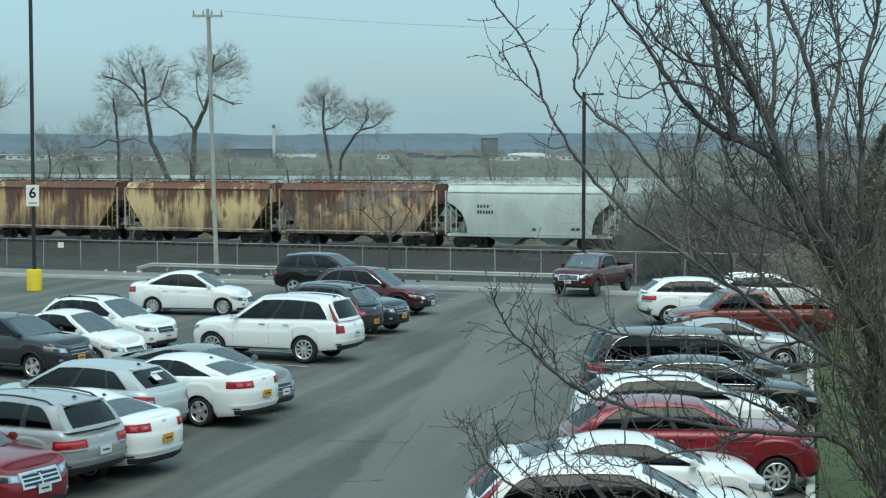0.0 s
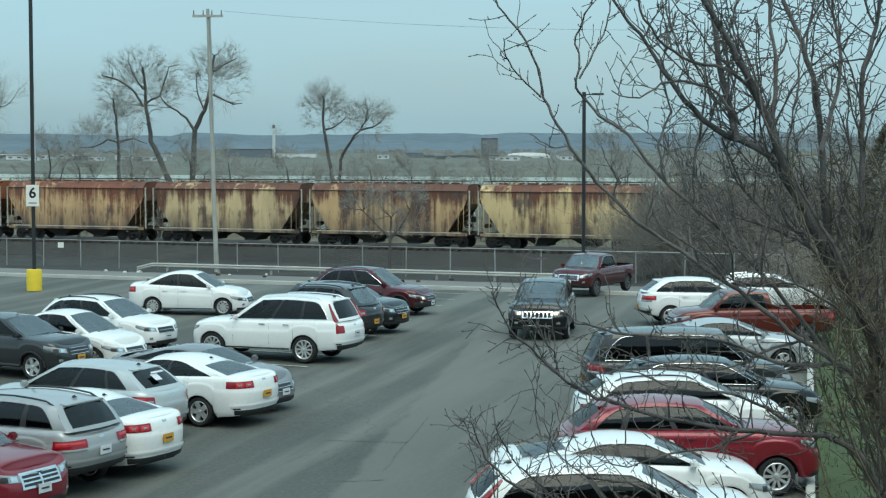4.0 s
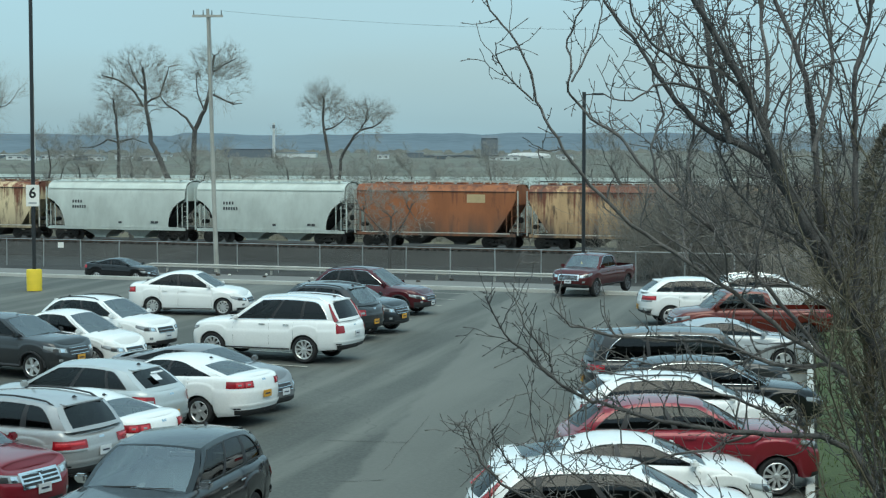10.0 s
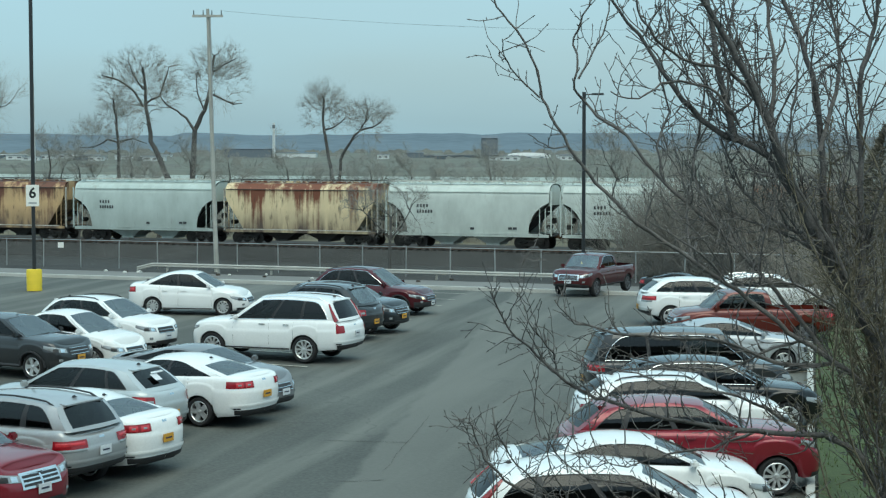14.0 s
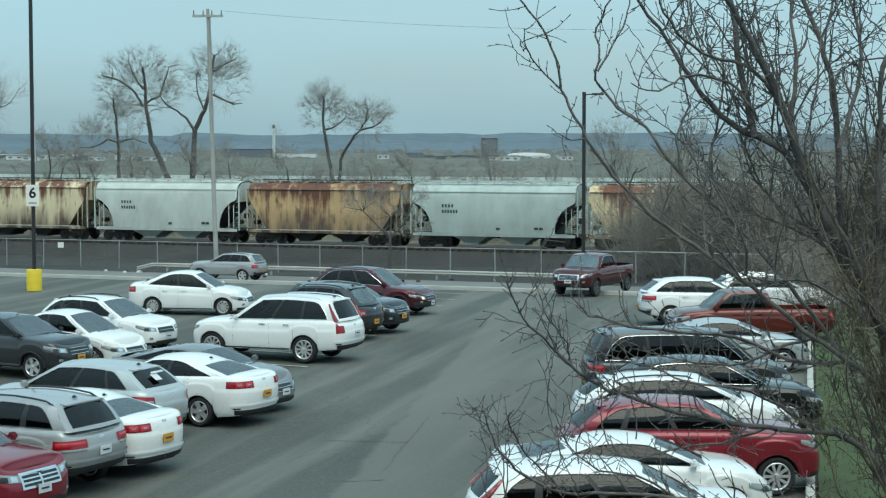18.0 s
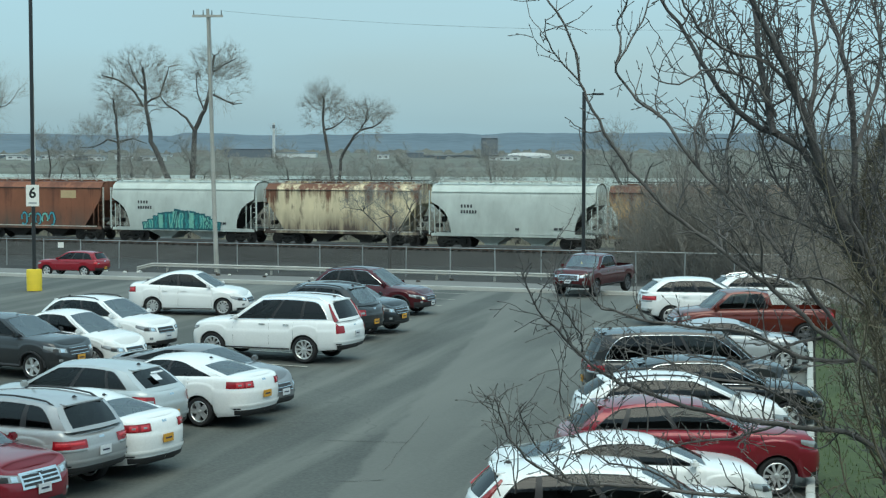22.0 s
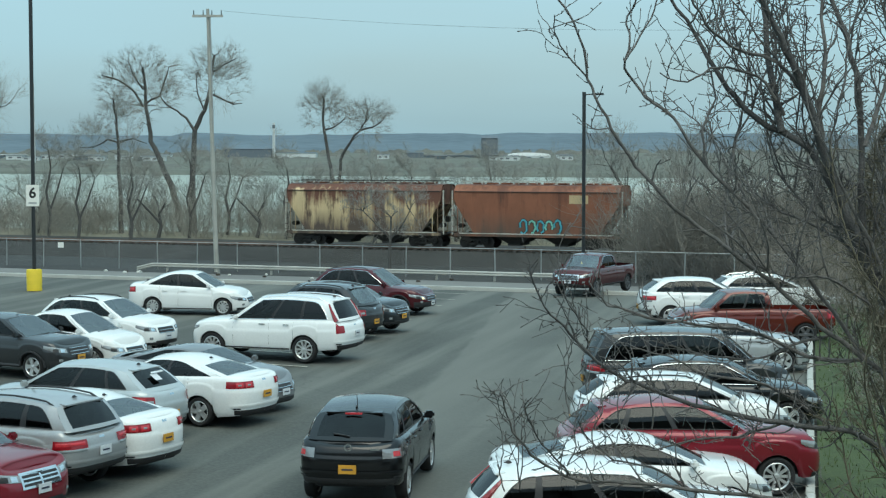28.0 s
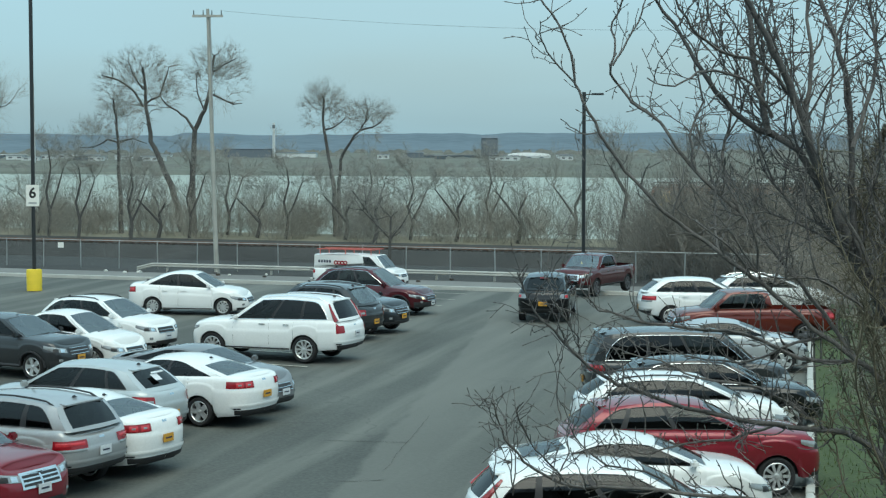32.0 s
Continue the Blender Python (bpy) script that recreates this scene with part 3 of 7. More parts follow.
        for q in range(bars + 1):
            zz = nz - .30 + .20 * (q + .5) / (bars + 1)
            for sg in (1, -1):
                patch("grille_slot", 0.0 if bars > 2 else .03, .42, zz - .021, zz + .021, sg, M_BLACK, off=.026, k=5, kz=1)
    elif trim:
        bm = bmesh.new()
        for zz in (nz - .26, nz - .18, nz - .10):
            pts = []
            for s in (-.36, -.18, 0, .18, .36):
                i = at_arc(abs(s))
                x = float(np.interp(i, np.arange(n), xs))
                q = skin(i, (zz - z_low(x)) / (z_top(x) - z_low(x)), .014)
                pts.append((q[0], math.copysign(q[1], s), q[2]))
            tube(bm, pts, .011, 5)
        part("grille_bar", bm, M_CHROME, top, "chrome grille bars")

    def plate(xe, z, material):
        i = 0 if xe > 0 else n - 1
        x = xs[i]
        f = (z - z_low(x)) / (z_top(x) - z_low(x))
        q = skin(i, f, .034)
        pl = one_box("licence_plate", (q[0], 0, z, .016, .31, .155, 0), material, top, bevel=.004)
        one_box("plate_mark", (q[0] + math.copysign(.010, xe), 0, z, .004, .19, .03), M_BAR, pl)

    if front:
        plate(1, nz - .36 if tall else nz - .28, M_PLATE_Y if front == "yellow" else M_PLATE_W)
    if rear:
        plate(-1, tz - (.24 if not tall else .27 if emblem else .34) - (.18 if rear.endswith("low") else 0), M_PLATE_Y if rear.startswith("yellow") else M_PLATE_W)
    if emblem:
        v_, f_ = lathe([(.045, -.006), (.045, .006), (.07, .006), (.07, -.006), (.045, -.006)], 18)
        q0 = skin(n - 1, (tz - .09 - z_low(xs[n - 1])) / (z_top(xs[n - 1]) - z_low(xs[n - 1])), .02)
        part_mesh("emblem", mesh_from("emblem", v_, f_, M_CHROME), top, "plain chrome ring emblem", at=pose(q0[0], 0, q0[2], 0, 0, 90))
        one_box("model_badge", (q0[0], -.46, q0[2] - .02, .01, .16, .03), M_CHROME, top)
        bm = bmesh.new()
        a_, b_ = rear_screen(.5, .14), rear_screen(.30, .22)
        tube(bm, [(a_[0] - .03, a_[1], a_[2]), (b_[0] - .03, b_[1], b_[2])], .014, 5)
        part("rear_wiper", bm, M_BLACK, top)
        q0 = rear_screen(.5, 1)
        one_box("brake_light", (q0[0] - .12, 0, q0[2] - .035, .03, .30, .035), M_LENS, top, "red high brake light", bevel=.006)
        bm = bmesh.new()
        q0 = roof(.86, .5)
        tube(bm, [(q0[0], 0, q0[2]), (q0[0] - .10, 0, q0[2] + .22)], .006, 4)
        part("aerial", bm, M_BLACK, top)
    for sg in (1, -1):
        patch("rear_bumper", -1.05, -.002, p["sill"] + .26, p["sill"] + .34, sg, mp if not clad else M_BLACK, off=.03, k=10)
    # shut lines, handles, mirrors, sills
    bm = bmesh.new()
    doors = [lerp(A0[0], D0[0], panes[0][0]) + .02, lerp(A0[0], D0[0], (panes[0][1] + (panes[1][0] if len(panes) > 1 else panes[0][1] + .04)) / 2)]
    if len(panes) > 1:
        doors.append(max(xr_ax + arch * .75, lerp(A0[0], D0[0], panes[1][1])))
    for sg in (1, -1):
        for xd in doors:
            i = float(np.interp(-xd, -xs, np.arange(n)))
            pts = [skin(i, f, .001) for f in (.04, .2, .45, .7, .9, .985)]
            tube(bm, [(q[0], sg * q[1], q[2]) for q in pts], .004, 4)
    part("door_seam", bm, M_BLACK, top)
    zh = p["belt"] - .16
    for sg in (1, -1):
        for xd in doors[1:]:
            i = float(np.interp(-(xd + .22), -xs, np.arange(n)))
            q = skin(i, (zh - z_low(xd)) / (z_top(xd) - z_low(xd)), .02)
            one_box("door_handle", (q[0], sg * q[1], zh, .20, .03, .028), M_CHROME if trim == "chrome" else mp, top, bevel=.008)
        q = side(panes[0][0], .08, sg)
        mb = bmesh.new()
        box(mb, q[0] - .02, sg * (abs(q[1]) + .13), q[2] + .05, .12, .19, .135, bevel=.035)
        box(mb, q[0] + .0, sg * (abs(q[1]) + .03), q[2] + .0, .06, .12, .04)
        part("door_mirror", mb, M_CHROME if slots else mp, top, "chrome door mirror" if slots else "", smooth=True)
        i0, i1 = (float(np.interp(-x, -xs, np.arange(n))) for x in (xf - arch - .03, xr_ax + arch + .03))
        bm = bmesh.new()
        pts = [skin(lerp(i0, i1, t / 6), .05, .006) for t in range(7)]
        tube(bm, [(q[0], sg * q[1], q[2]) for q in pts], .05 if clad else .022, 6)
        part("sill_trim", bm, M_BLACK, top)
        if clad:
            for xa in (xf, xr_ax):
                bm = bmesh.new()
                pts = []
                for k in range(11):
                    a = math.pi * k / 10
                    x = xa + (arch + .012) * math.cos(a)
                    q = skin(float(np.interp(-x, -xs, np.arange(n))), .0, .05)
                    pts.append((x, sg * q[1], max(p["sill"], r + (arch + .012) * math.sin(a))))
                tube(bm, pts, .03, 5)
                part("wheel_arch_trim", bm, M_BLACK, top)
    if rails:
        for sg in (1, -1):
            bm = bmesh.new()
            pts = []
            for u in (.06, .14, .3, .5, .7, .86, .94):
                q = roof(u, .5 + .5 * sg * .93)
                pts.append((q[0], q[1], q[2] + (.04 if .1 < u < .92 else -.01)))
            tube(bm, pts, .018, 6)
            part("roof_rail", bm, M_CHROME if rails == "silver" else M_BLACK, top)
    if tall and not bed and spoiler:
        bm = bmesh.new()
        q = rear_screen(.5, 1)
        box(bm, D1[0] - .03, 0, q[2] - .030, .17, 2 * yr * .80, .03, bevel=.012, ry=-6)
        part("roof_spoiler", bm, mp, top)
    if shape not in ("pickup", "van"):
        bm = bmesh.new()
        q = roof(.9, .5)
        bmesh.ops.create_cone(bm, segments=6, radius1=.05, radius2=.014, depth=.045, cap_ends=True, matrix=pose(q[0], 0, q[2] + .02, 0, 12, 0) @ Matrix.Diagonal((1.7, .45, 1, 1)))
        part("roof_antenna", bm, M_BLACK, top)
    bm = bmesh.new()
    for y0, ln_ in ((.1, .55), (-.45, .5)):
        q = screen(.5 + y0 / W, .06)
        tube(bm, [(q[0] + .02, y0, q[2] + .025), (q[0] - .02, y0 + ln_, q[2] + .045)], .007, 4)
    part("wiper", bm, M_BLACK, top)
    # wheels
    tyre, rim, disc = wheel_meshes(r, wheel or p["wheel"])
    for xa in (xf, xr_ax):
        for sg in (1, -1):
            wy = W / 2 - .135
            wh = new("wheel")
            wh.parent = top
            wh.matrix_basis = pose(xa, sg * wy, r, 0, 0, 0 if sg > 0 else 180)
            part_mesh("tyre", tyre, wh)
            part_mesh("rim", rim, wh)
            part_mesh("brake_disc", disc, wh)
    if bed:
        bm = bmesh.new()
        b0, b1 = -L / 2 + .10, p["xg"] - .03
        box(bm, (b0 + b1) / 2, 0, .72, b1 - b0, W - .36, .06)
        for sg in (1, -1):
            box(bm, (b0 + b1) / 2, sg * (W / 2 - .17), p["tail"] - .26, b1 - b0, .05, .50)
        box(bm, b1, 0, p["tail"] - .26, .05, W - .36, .50)
        box(bm, b0, 0, p["tail"] - .26, .05, W - .36, .50)
        part("load_bed", bm, mp, top)
    return top


# ---- the plan: the street, the fence and the railway run parallel; across(s, d) is s metres along them and d metres out from the window ----
TURN = 20.67
EX, EY = math.cos(radians(TURN)), -math.sin(radians(TURN))
NX, NY = math.sin(radians(TURN)), math.cos(radians(TURN))


def across(s, d, z=0.0):
    return Vector((s * EX + d * NX, s * EY + d * NY, z))


def street_pose(s, d, z=0.0, rz=0.0):
    return Matrix.Translation(across(s, d, z)) @ pose(0, 0, 0, 0, 0, rz - TURN)


RAIL_Z, ROAD_Z, WATER_Z = -.95, -2.0, -4.2


def asphalt():
    """Grey asphalt with pale wheel tracks along the aisle, patches, speckle and a few cracks."""
    m = mat("asphalt", (0.062, 0.067, 0.060), 0.9, 0, 0.24, 0.16, 14, 0.2, tone=(0.101, 0.106, 0.095))
    n, l = m.node_tree.nodes, m.node_tree.links
    base = [q for q in n if q.type == "MIX_RGB"][0]
    tc = [q for q in n if q.type == "TEX_COORD"][0]
    turn = n.new("ShaderNodeMapping")
    turn.inputs["Rotation"].default_value = (0, 0, radians(-76))
    l.new(tc.outputs["Object"], turn.inputs["Vector"])
    mp = n.new("ShaderNodeMapping")
    mp.inputs["Scale"].default_value = (0.05, 0.8, 1)
    l.new(turn.outputs["Vector"], mp.inputs["Vector"])
    st = n.new("ShaderNodeTexNoise")
    st.inputs["Scale"].default_value, st.inputs["Detail"].default_value = 1.0, 4
    l.new(mp.outputs["Vector"], st.inputs["Vector"])
    r1 = n.new("ShaderNodeMapRange")
    r1.inputs["From Min"].default_value, r1.inputs["From Max"].default_value = 0.44, 0.64
    r1.inputs["To Max"].default_value = 0.75
    l.new(st.outputs["Fac"], r1.inputs["Value"])
    m1 = n.new("ShaderNodeMixRGB")
    m1.inputs["Color2"].default_value = (0.150, 0.153, 0.135, 1)
    l.new(r1.outputs["Result"], m1.inputs["Fac"])
    l.new(base.outputs["Color"], m1.inputs["Color1"])
    vo = n.new("ShaderNodeTexVoronoi")
    vo.feature, vo.inputs["Scale"].default_value = "DISTANCE_TO_EDGE", 0.085
    wob = n.new("ShaderNodeTexNoise")
    wob.inputs["Scale"].default_value, wob.inputs["Detail"].default_value = 0.6, 5
    l.new(tc.outputs["Object"], wob.inputs["Vector"])
    mx = n.new("ShaderNodeMixRGB")
    mx.blend_type, mx.inputs["Fac"].default_value = "LINEAR_LIGHT", 2.2
    mx.use_clamp = False
    l.new(tc.outputs["Object"], mx.inputs["Color1"])
    l.new(wob.outputs["Color"], mx.inputs["Color2"])
    l.new(mx.outputs["Color"], vo.inputs["Vector"])
    r2 = n.new("ShaderNodeMapRange")
    r2.inputs["From Min"].default_value, r2.inputs["From Max"].default_value = 0.0010, 0.0032
    r2.inputs["To Min"].default_value, r2.inputs["To Max"].default_value = 0.35, 0.0
    l.new(vo.outputs["Distance"], r2.inputs["Value"])
    m2 = n.new("ShaderNodeMixRGB")
    m2.inputs["Color2"].default_value = (0.045, 0.045, 0.045, 1)
    l.new(r2.outputs["Result"], m2.inputs["Fac"])
    l.new(m1.outputs["Color"], m2.inputs["Color1"])
    # the newer strip of the aisle: a pale worn band beside its joint
    dot = n.new("ShaderNodeVectorMath")
    dot.operation = "DOT_PRODUCT"
    dot.inputs[1].default_value = (0.9936, -0.1132, 0)
    l.new(tc.outputs["Object"], dot.inputs[0])
    off = n.new("ShaderNodeMath")
    off.operation = "MULTIPLY_ADD"
    off.inputs[1].default_value = 0.5
    l.new(wob.outputs["Fac"], off.inputs[0])
    l.new(dot.outputs["Value"], off.inputs[2])
    rise, fall = n.new("ShaderNodeMapRange"), n.new("ShaderNodeMapRange")
    for q, a, b, c, d in ((rise, -5.195, -5.0, 0.0, 1.0), (fall, -4.75, -2.2, 1.0, 0.25)):
        q.interpolation_type = "SMOOTHSTEP"
        q.inputs["From Min"].default_value, q.inputs["From Max"].default_value = a, b
        q.inputs["To Min"].default_value, q.inputs["To Max"].default_value = c, d
        l.new(off.outputs[0], q.inputs["Value"])
    band = n.new("ShaderNodeMath")
    band.operation = "MULTIPLY"
    l.new(rise.outputs["Result"], band.inputs[0])
    l.new(fall.outputs["Result"], band.inputs[1])
    soft = n.new("ShaderNodeMath")
    soft.operation = "MULTIPLY"
    soft.inputs[1].default_value = 0.62
    l.new(band.outputs[0], soft.inputs[0])
    m3 = n.new("ShaderNodeMixRGB")
    m3.inputs["Color2"].default_value = (0.142, 0.144, 0.128, 1)
    l.new(soft.outputs[0], m3.inputs["Fac"])
    l.new(m2.outputs["Color"], m3.inputs["Color1"])
    l.new(m3.outputs["Color"], n["Principled BSDF"].inputs["Base Color"])
    return m


M_ASPHALT = asphalt()
M_ROAD = mat("old_asphalt", (0.15, 0.147, 0.137), 0.9, 0, 0.15, 0.15, 12, 0.15, tone=(0.20, 0.20, 0.19))
M_CONC = mat("concrete", (0.42, 0.42, 0.39), 0.85, 0, 0.2, 0.8, 20, 0.2)
M_LINE = mat("worn_line_paint", (0.44, 0.42, 0.35), 0.8, 0, 0.5, 1.6, 30)
M_GRASS = mat("lawn", (0.038, 0.066, 0.020), 0.95, 0, 0.45, 0.5, 18, 0.4, tone=(0.076, 0.100, 0.034))
M_BALLAST = mat("ballast", (0.024, 0.024, 0.023), 0.95, 0, 0.35, 0.35, 9, 0.5, tone=(0.056, 0.055, 0.051))
M_SCRUB = mat("dry_grass", (0.17, 0.155, 0.10), 0.95, 0, 0.3, 0.25, 6, 0.3, tone=(0.24, 0.21, 0.145))
M_FIELD = mat("far_fields", (0.095, 0.105, 0.085), 0.95, 0, 0.3, 0.012, 0.08, tone=(0.16, 0.165, 0.13))
M_STEEL = mat("galvanised_steel", (0.36, 0.38, 0.38), 0.5, 0.6, 0.15, 3)
M_RUSTY = mat("rusty_steel", (0.12, 0.065, 0.04), 0.8, 0.1, 0.3, 4)


def ground_z(d):
    return interp(d, [0, 70, 71, 85, 88, 98, 103, 130, 140, 165, 180, 400, 560, 590, 660, 1500, 5000], [-.02, -.02, -.10, -1.95, -2.03, -2.03, -2.06, -2.1, -2.2, -2.9, -5.0, -8, -8, -3.6, -3.2, -2.0, -2.0])


def build_ground():
    ds = [-60, 0, 20, 40, 60, 70, 71, 75, 80, 85, 88, 93, 98, 103, 110, 118, 124, 128, 132, 140, 150, 158, 165, 172, 180, 400, 560, 590, 660, 1100, 1500, 2500, 4600]
    ss = [-4500, -2500, -1200, -500, -250, -150, -100, -60, -30, 0, 30, 60, 100, 150, 250, 500, 1200, 2500, 4500]
    verts = [across(s, d, ground_z(d)) for d in ds for s in ss]
    k = len(ss)
    faces = [(i * k + j, i * k + j + 1, (i + 1) * k + j + 1, (i + 1) * k + j) for i in range(len(ds) - 1) for j in range(k - 1)]
    me = mesh_from("ground", verts, faces, M_ASPHALT)
    for m_ in (M_BALLAST, M_SCRUB, M_FIELD, M_GRASS, M_ROAD):
        me.materials.append(m_)
    for f, poly in enumerate(me.polygons):
        d = ds[f // (k - 1)]
        poly.material_index = 0 if d < 70.5 else 1 if d < 85 else 5 if d < 98 else 1 if d < 140 else 2 if d < 180 else 3
    tagged(new("ground", me), "asphalt car park running out to ballast and dry scrub", "ground", kind="structure")


def strip(name, s0, s1, d0, d1, z, material, label, category, n=24):
    verts = [across(s0 + (s1 - s0) * i / n, d, z) for i in range(n + 1) for d in (d0, d1)]
    faces = [(2 * i, 2 * i + 2, 2 * i + 3, 2 * i + 1) for i in range(n)]
    return tagged(new(name, mesh_from(name, verts, faces, material)), label, category, kind="structure")


build_ground()
strip("road", -220, 160, 86.5, 98.7, ROAD_Z, M_ROAD, "worn grey asphalt service road beside the fence", "road")
M_WATER = mat("lake_water", (0.25, 0.28, 0.225), 0.35, 0, 0.1, 0.02, 0.8, 0.5, tone=(0.33, 0.35, 0.28), spec=0.2)
strip("water", -900, 900, 170, 580, WATER_Z, M_WATER, "pale green-grey lake water under an overcast sky", "water")
bm = bmesh.new()
box(bm, 0, 0, .0, 300, .30, .22, bevel=.03)
kerb_far = tagged(part("kerb", bm, M_CONC, None), "low concrete kerb along the outer edge of the car park", "kerb", kind="structure")
kerb_far.matrix_basis = street_pose(-20, 70.2, .02)


# ---- the lot: aisle, stall lines, kerb and lawn ----
AISLE = 78.5      # degrees from +x along which the aisle runs


def line_on_ground(x, y, heading, length, width=.10):
    bm = bmesh.new()
    nseg = 6
    for i in range(nseg):
        a, b = length * i / nseg, length * (i + .97) / nseg
        w0 = width * random.uniform(.7, 1.0) / 2
        vs = [bm.verts.new(v) for v in ((a, -w0, 0), (b, -w0, 0), (b, w0, 0), (a, w0, 0))]
        bm.faces.new(vs)
    ob = part("stall_line", bm, M_LINE, None)
    ob.matrix_basis = pose(x, y, .006, 0, 0, heading)
    return tagged(ob, "worn pale painted parking stall line", "stall line", "stall lines", "structure")


for k in range(-3, 14):
    bx, by = -4.95 + .535 * k, 36.9 + 2.69 * k
    line_on_ground(bx - 1.0, by + .51, 153, 4.1)
for k in range(0, 13):
    bx, by = 1.05 + .535 * k, 25.2 + 2.70 * k
    line_on_ground(bx, by, 5, 5.0)


def pavement_cracks():
    """Open joints and cracks in the aisle, as thin dark ribbons."""
    rng = random.Random(8)
    top = tagged(new("pavement_cracks"), "thin dark cracks in the asphalt aisle", "crack", kind="structure")
    dark = mat("crack_dirt", (0.040, 0.041, 0.038), 0.95)
    for x0, y0, x1, y1, w in ((-2.55, 36.1, -.62, 35.85, .030), (-2.1, 31.55, -1.05, 31.75, .020), (-1.15, 32.6, -.30, 39.6, .010)):
        k = max(10, int(math.hypot(x1 - x0, y1 - y0) / .22))
        nx_, ny_ = (y1 - y0), -(x1 - x0)
        ln_ = math.hypot(nx_, ny_)
        nx_, ny_ = nx_ / ln_, ny_ / ln_
        vv, drift = [], 0.0
        for i in range(k + 1):
            drift = drift * .9 + rng.gauss(0, .012)
            t, h = i / k, w * rng.uniform(.25, 1.0) * math.sin(math.pi * min(1, max(.04, i / k))) ** .4
            for sg in (-1, 1):
                vv.append((lerp(x0, x1, t) + nx_ * (drift + sg * h), lerp(y0, y1, t) + ny_ * (drift + sg * h), -.014))
        part_mesh("crack", mesh_from("crack", vv, [(2 * i, 2 * i + 1, 2 * i + 3, 2 * i + 2) for i in range(k)], dark, False), top)


def lawn_and_kerb():
    """The kerb runs along the row of cars; behind it a lawn."""
    a = radians(78.0)
    u, v = Vector((math.cos(a), math.sin(a), 0)), Vector((math.sin(a), -math.cos(a), 0))
    o = Vector((6.72, 31.2, 0))
    bm = bmesh.new()
    nu, nv = 30, 12
    grid_ = [[bm.verts.new(o + u * lerp(-34, 36, i / nu) + v * lerp(.14, 40, j / nv) + Vector((0, 0, .13 + .06 * noise.noise(Vector((i * .4, j * .5, 1))) * (j > 0)))) for j in range(nv + 1)] for i in range(nu + 1)]
    for i in range(nu):
        for j in range(nv):
            bm.faces.new((grid_[i][j], grid_[i][j + 1], grid_[i + 1][j + 1], grid_[i + 1][j]))
    tagged(part("lawn", bm, M_GRASS, None, smooth=True), "green spring lawn behind the kerb", "lawn", kind="structure")
    top = thing("kerb", Matrix.Translation(o) @ pose(0, 0, 0, 0, 0, 78.0), "pale concrete kerb between the cars and the lawn", "kerb", kind="structure")
    bm = bmesh.new()
    box(bm, 0, 0, .06, 2.96, .16, .20, bevel=.02)
    me = bpy.data.meshes.new("kerb_stone")
    bm.to_mesh(me)
    bm.free()
    me.materials.append(M_CONC)
    for q in range(-8, 12):
        part_mesh("kerb_stone", me, top, at=pose(3 * q, random.uniform(-.01, .01), random.uniform(-.008, .008)))
    rng = random.Random(4)
    vv, ff = [], []
    for q in range(9000):
        p = o + u * rng.uniform(-6, 30) + v * rng.uniform(.2, 9) + Vector((0, 0, .12))
        h, an = rng.uniform(.05, .14), rng.uniform(0, 6.28)
        w = Vector((math.cos(an), math.sin(an), 0)) * .012
        b0 = len(vv)
        vv += [p - w, p + w, p + Vector((rng.gauss(0, .03), rng.gauss(0, .03), h))]
        ff.append((b0, b0 + 1, b0 + 2))
    tagged(new("grass", mesh_from("grass", vv, ff, M_BLADE, False)), "short green and straw-coloured grass blades", "grass", kind="stuff")


M_BLADE = mat("grass_blade", (0.045, 0.092, 0.022), 0.9, 0, 0.3, 1, 8, island=1.0, tone=(0.105, 0.125, 0.045))
lawn_and_kerb()
pavement_cracks()


# ---- unseen wall of the viewing building, added behind the camera to darken reflections ----
bm = bmesh.new()
box(bm, 0, 0, 6.2, 90, .4, 13.0, bevel=.02)
wall_south = tagged(part("wall_south", bm, mat("grey_brown_brickwork", (0.20, 0.175, 0.155), 0.9, 0, 0.2, 0.4, 12, 0.2), None), "unseen grey-brown wall of the building behind the viewer, added to darken reflections", "wall", kind="structure")
wall_south.matrix_basis = pose(0, -2.0, -.4)
# ---- the freight train: two-bay covered hoppers ----
M_WHEEL_STEEL = mat("wheel_steel", (0.05, 0.045, 0.042), 0.6, 0.5)
M_UNDER = mat("dirty_shaded_underframe", (0.035, 0.033, 0.03), 0.85, 0, 0.3, 3)
M_TIE = mat("timber_sleeper", (0.06, 0.05, 0.042), 0.95, 0, 0.3, 3)
CAR_LEN = 13.0


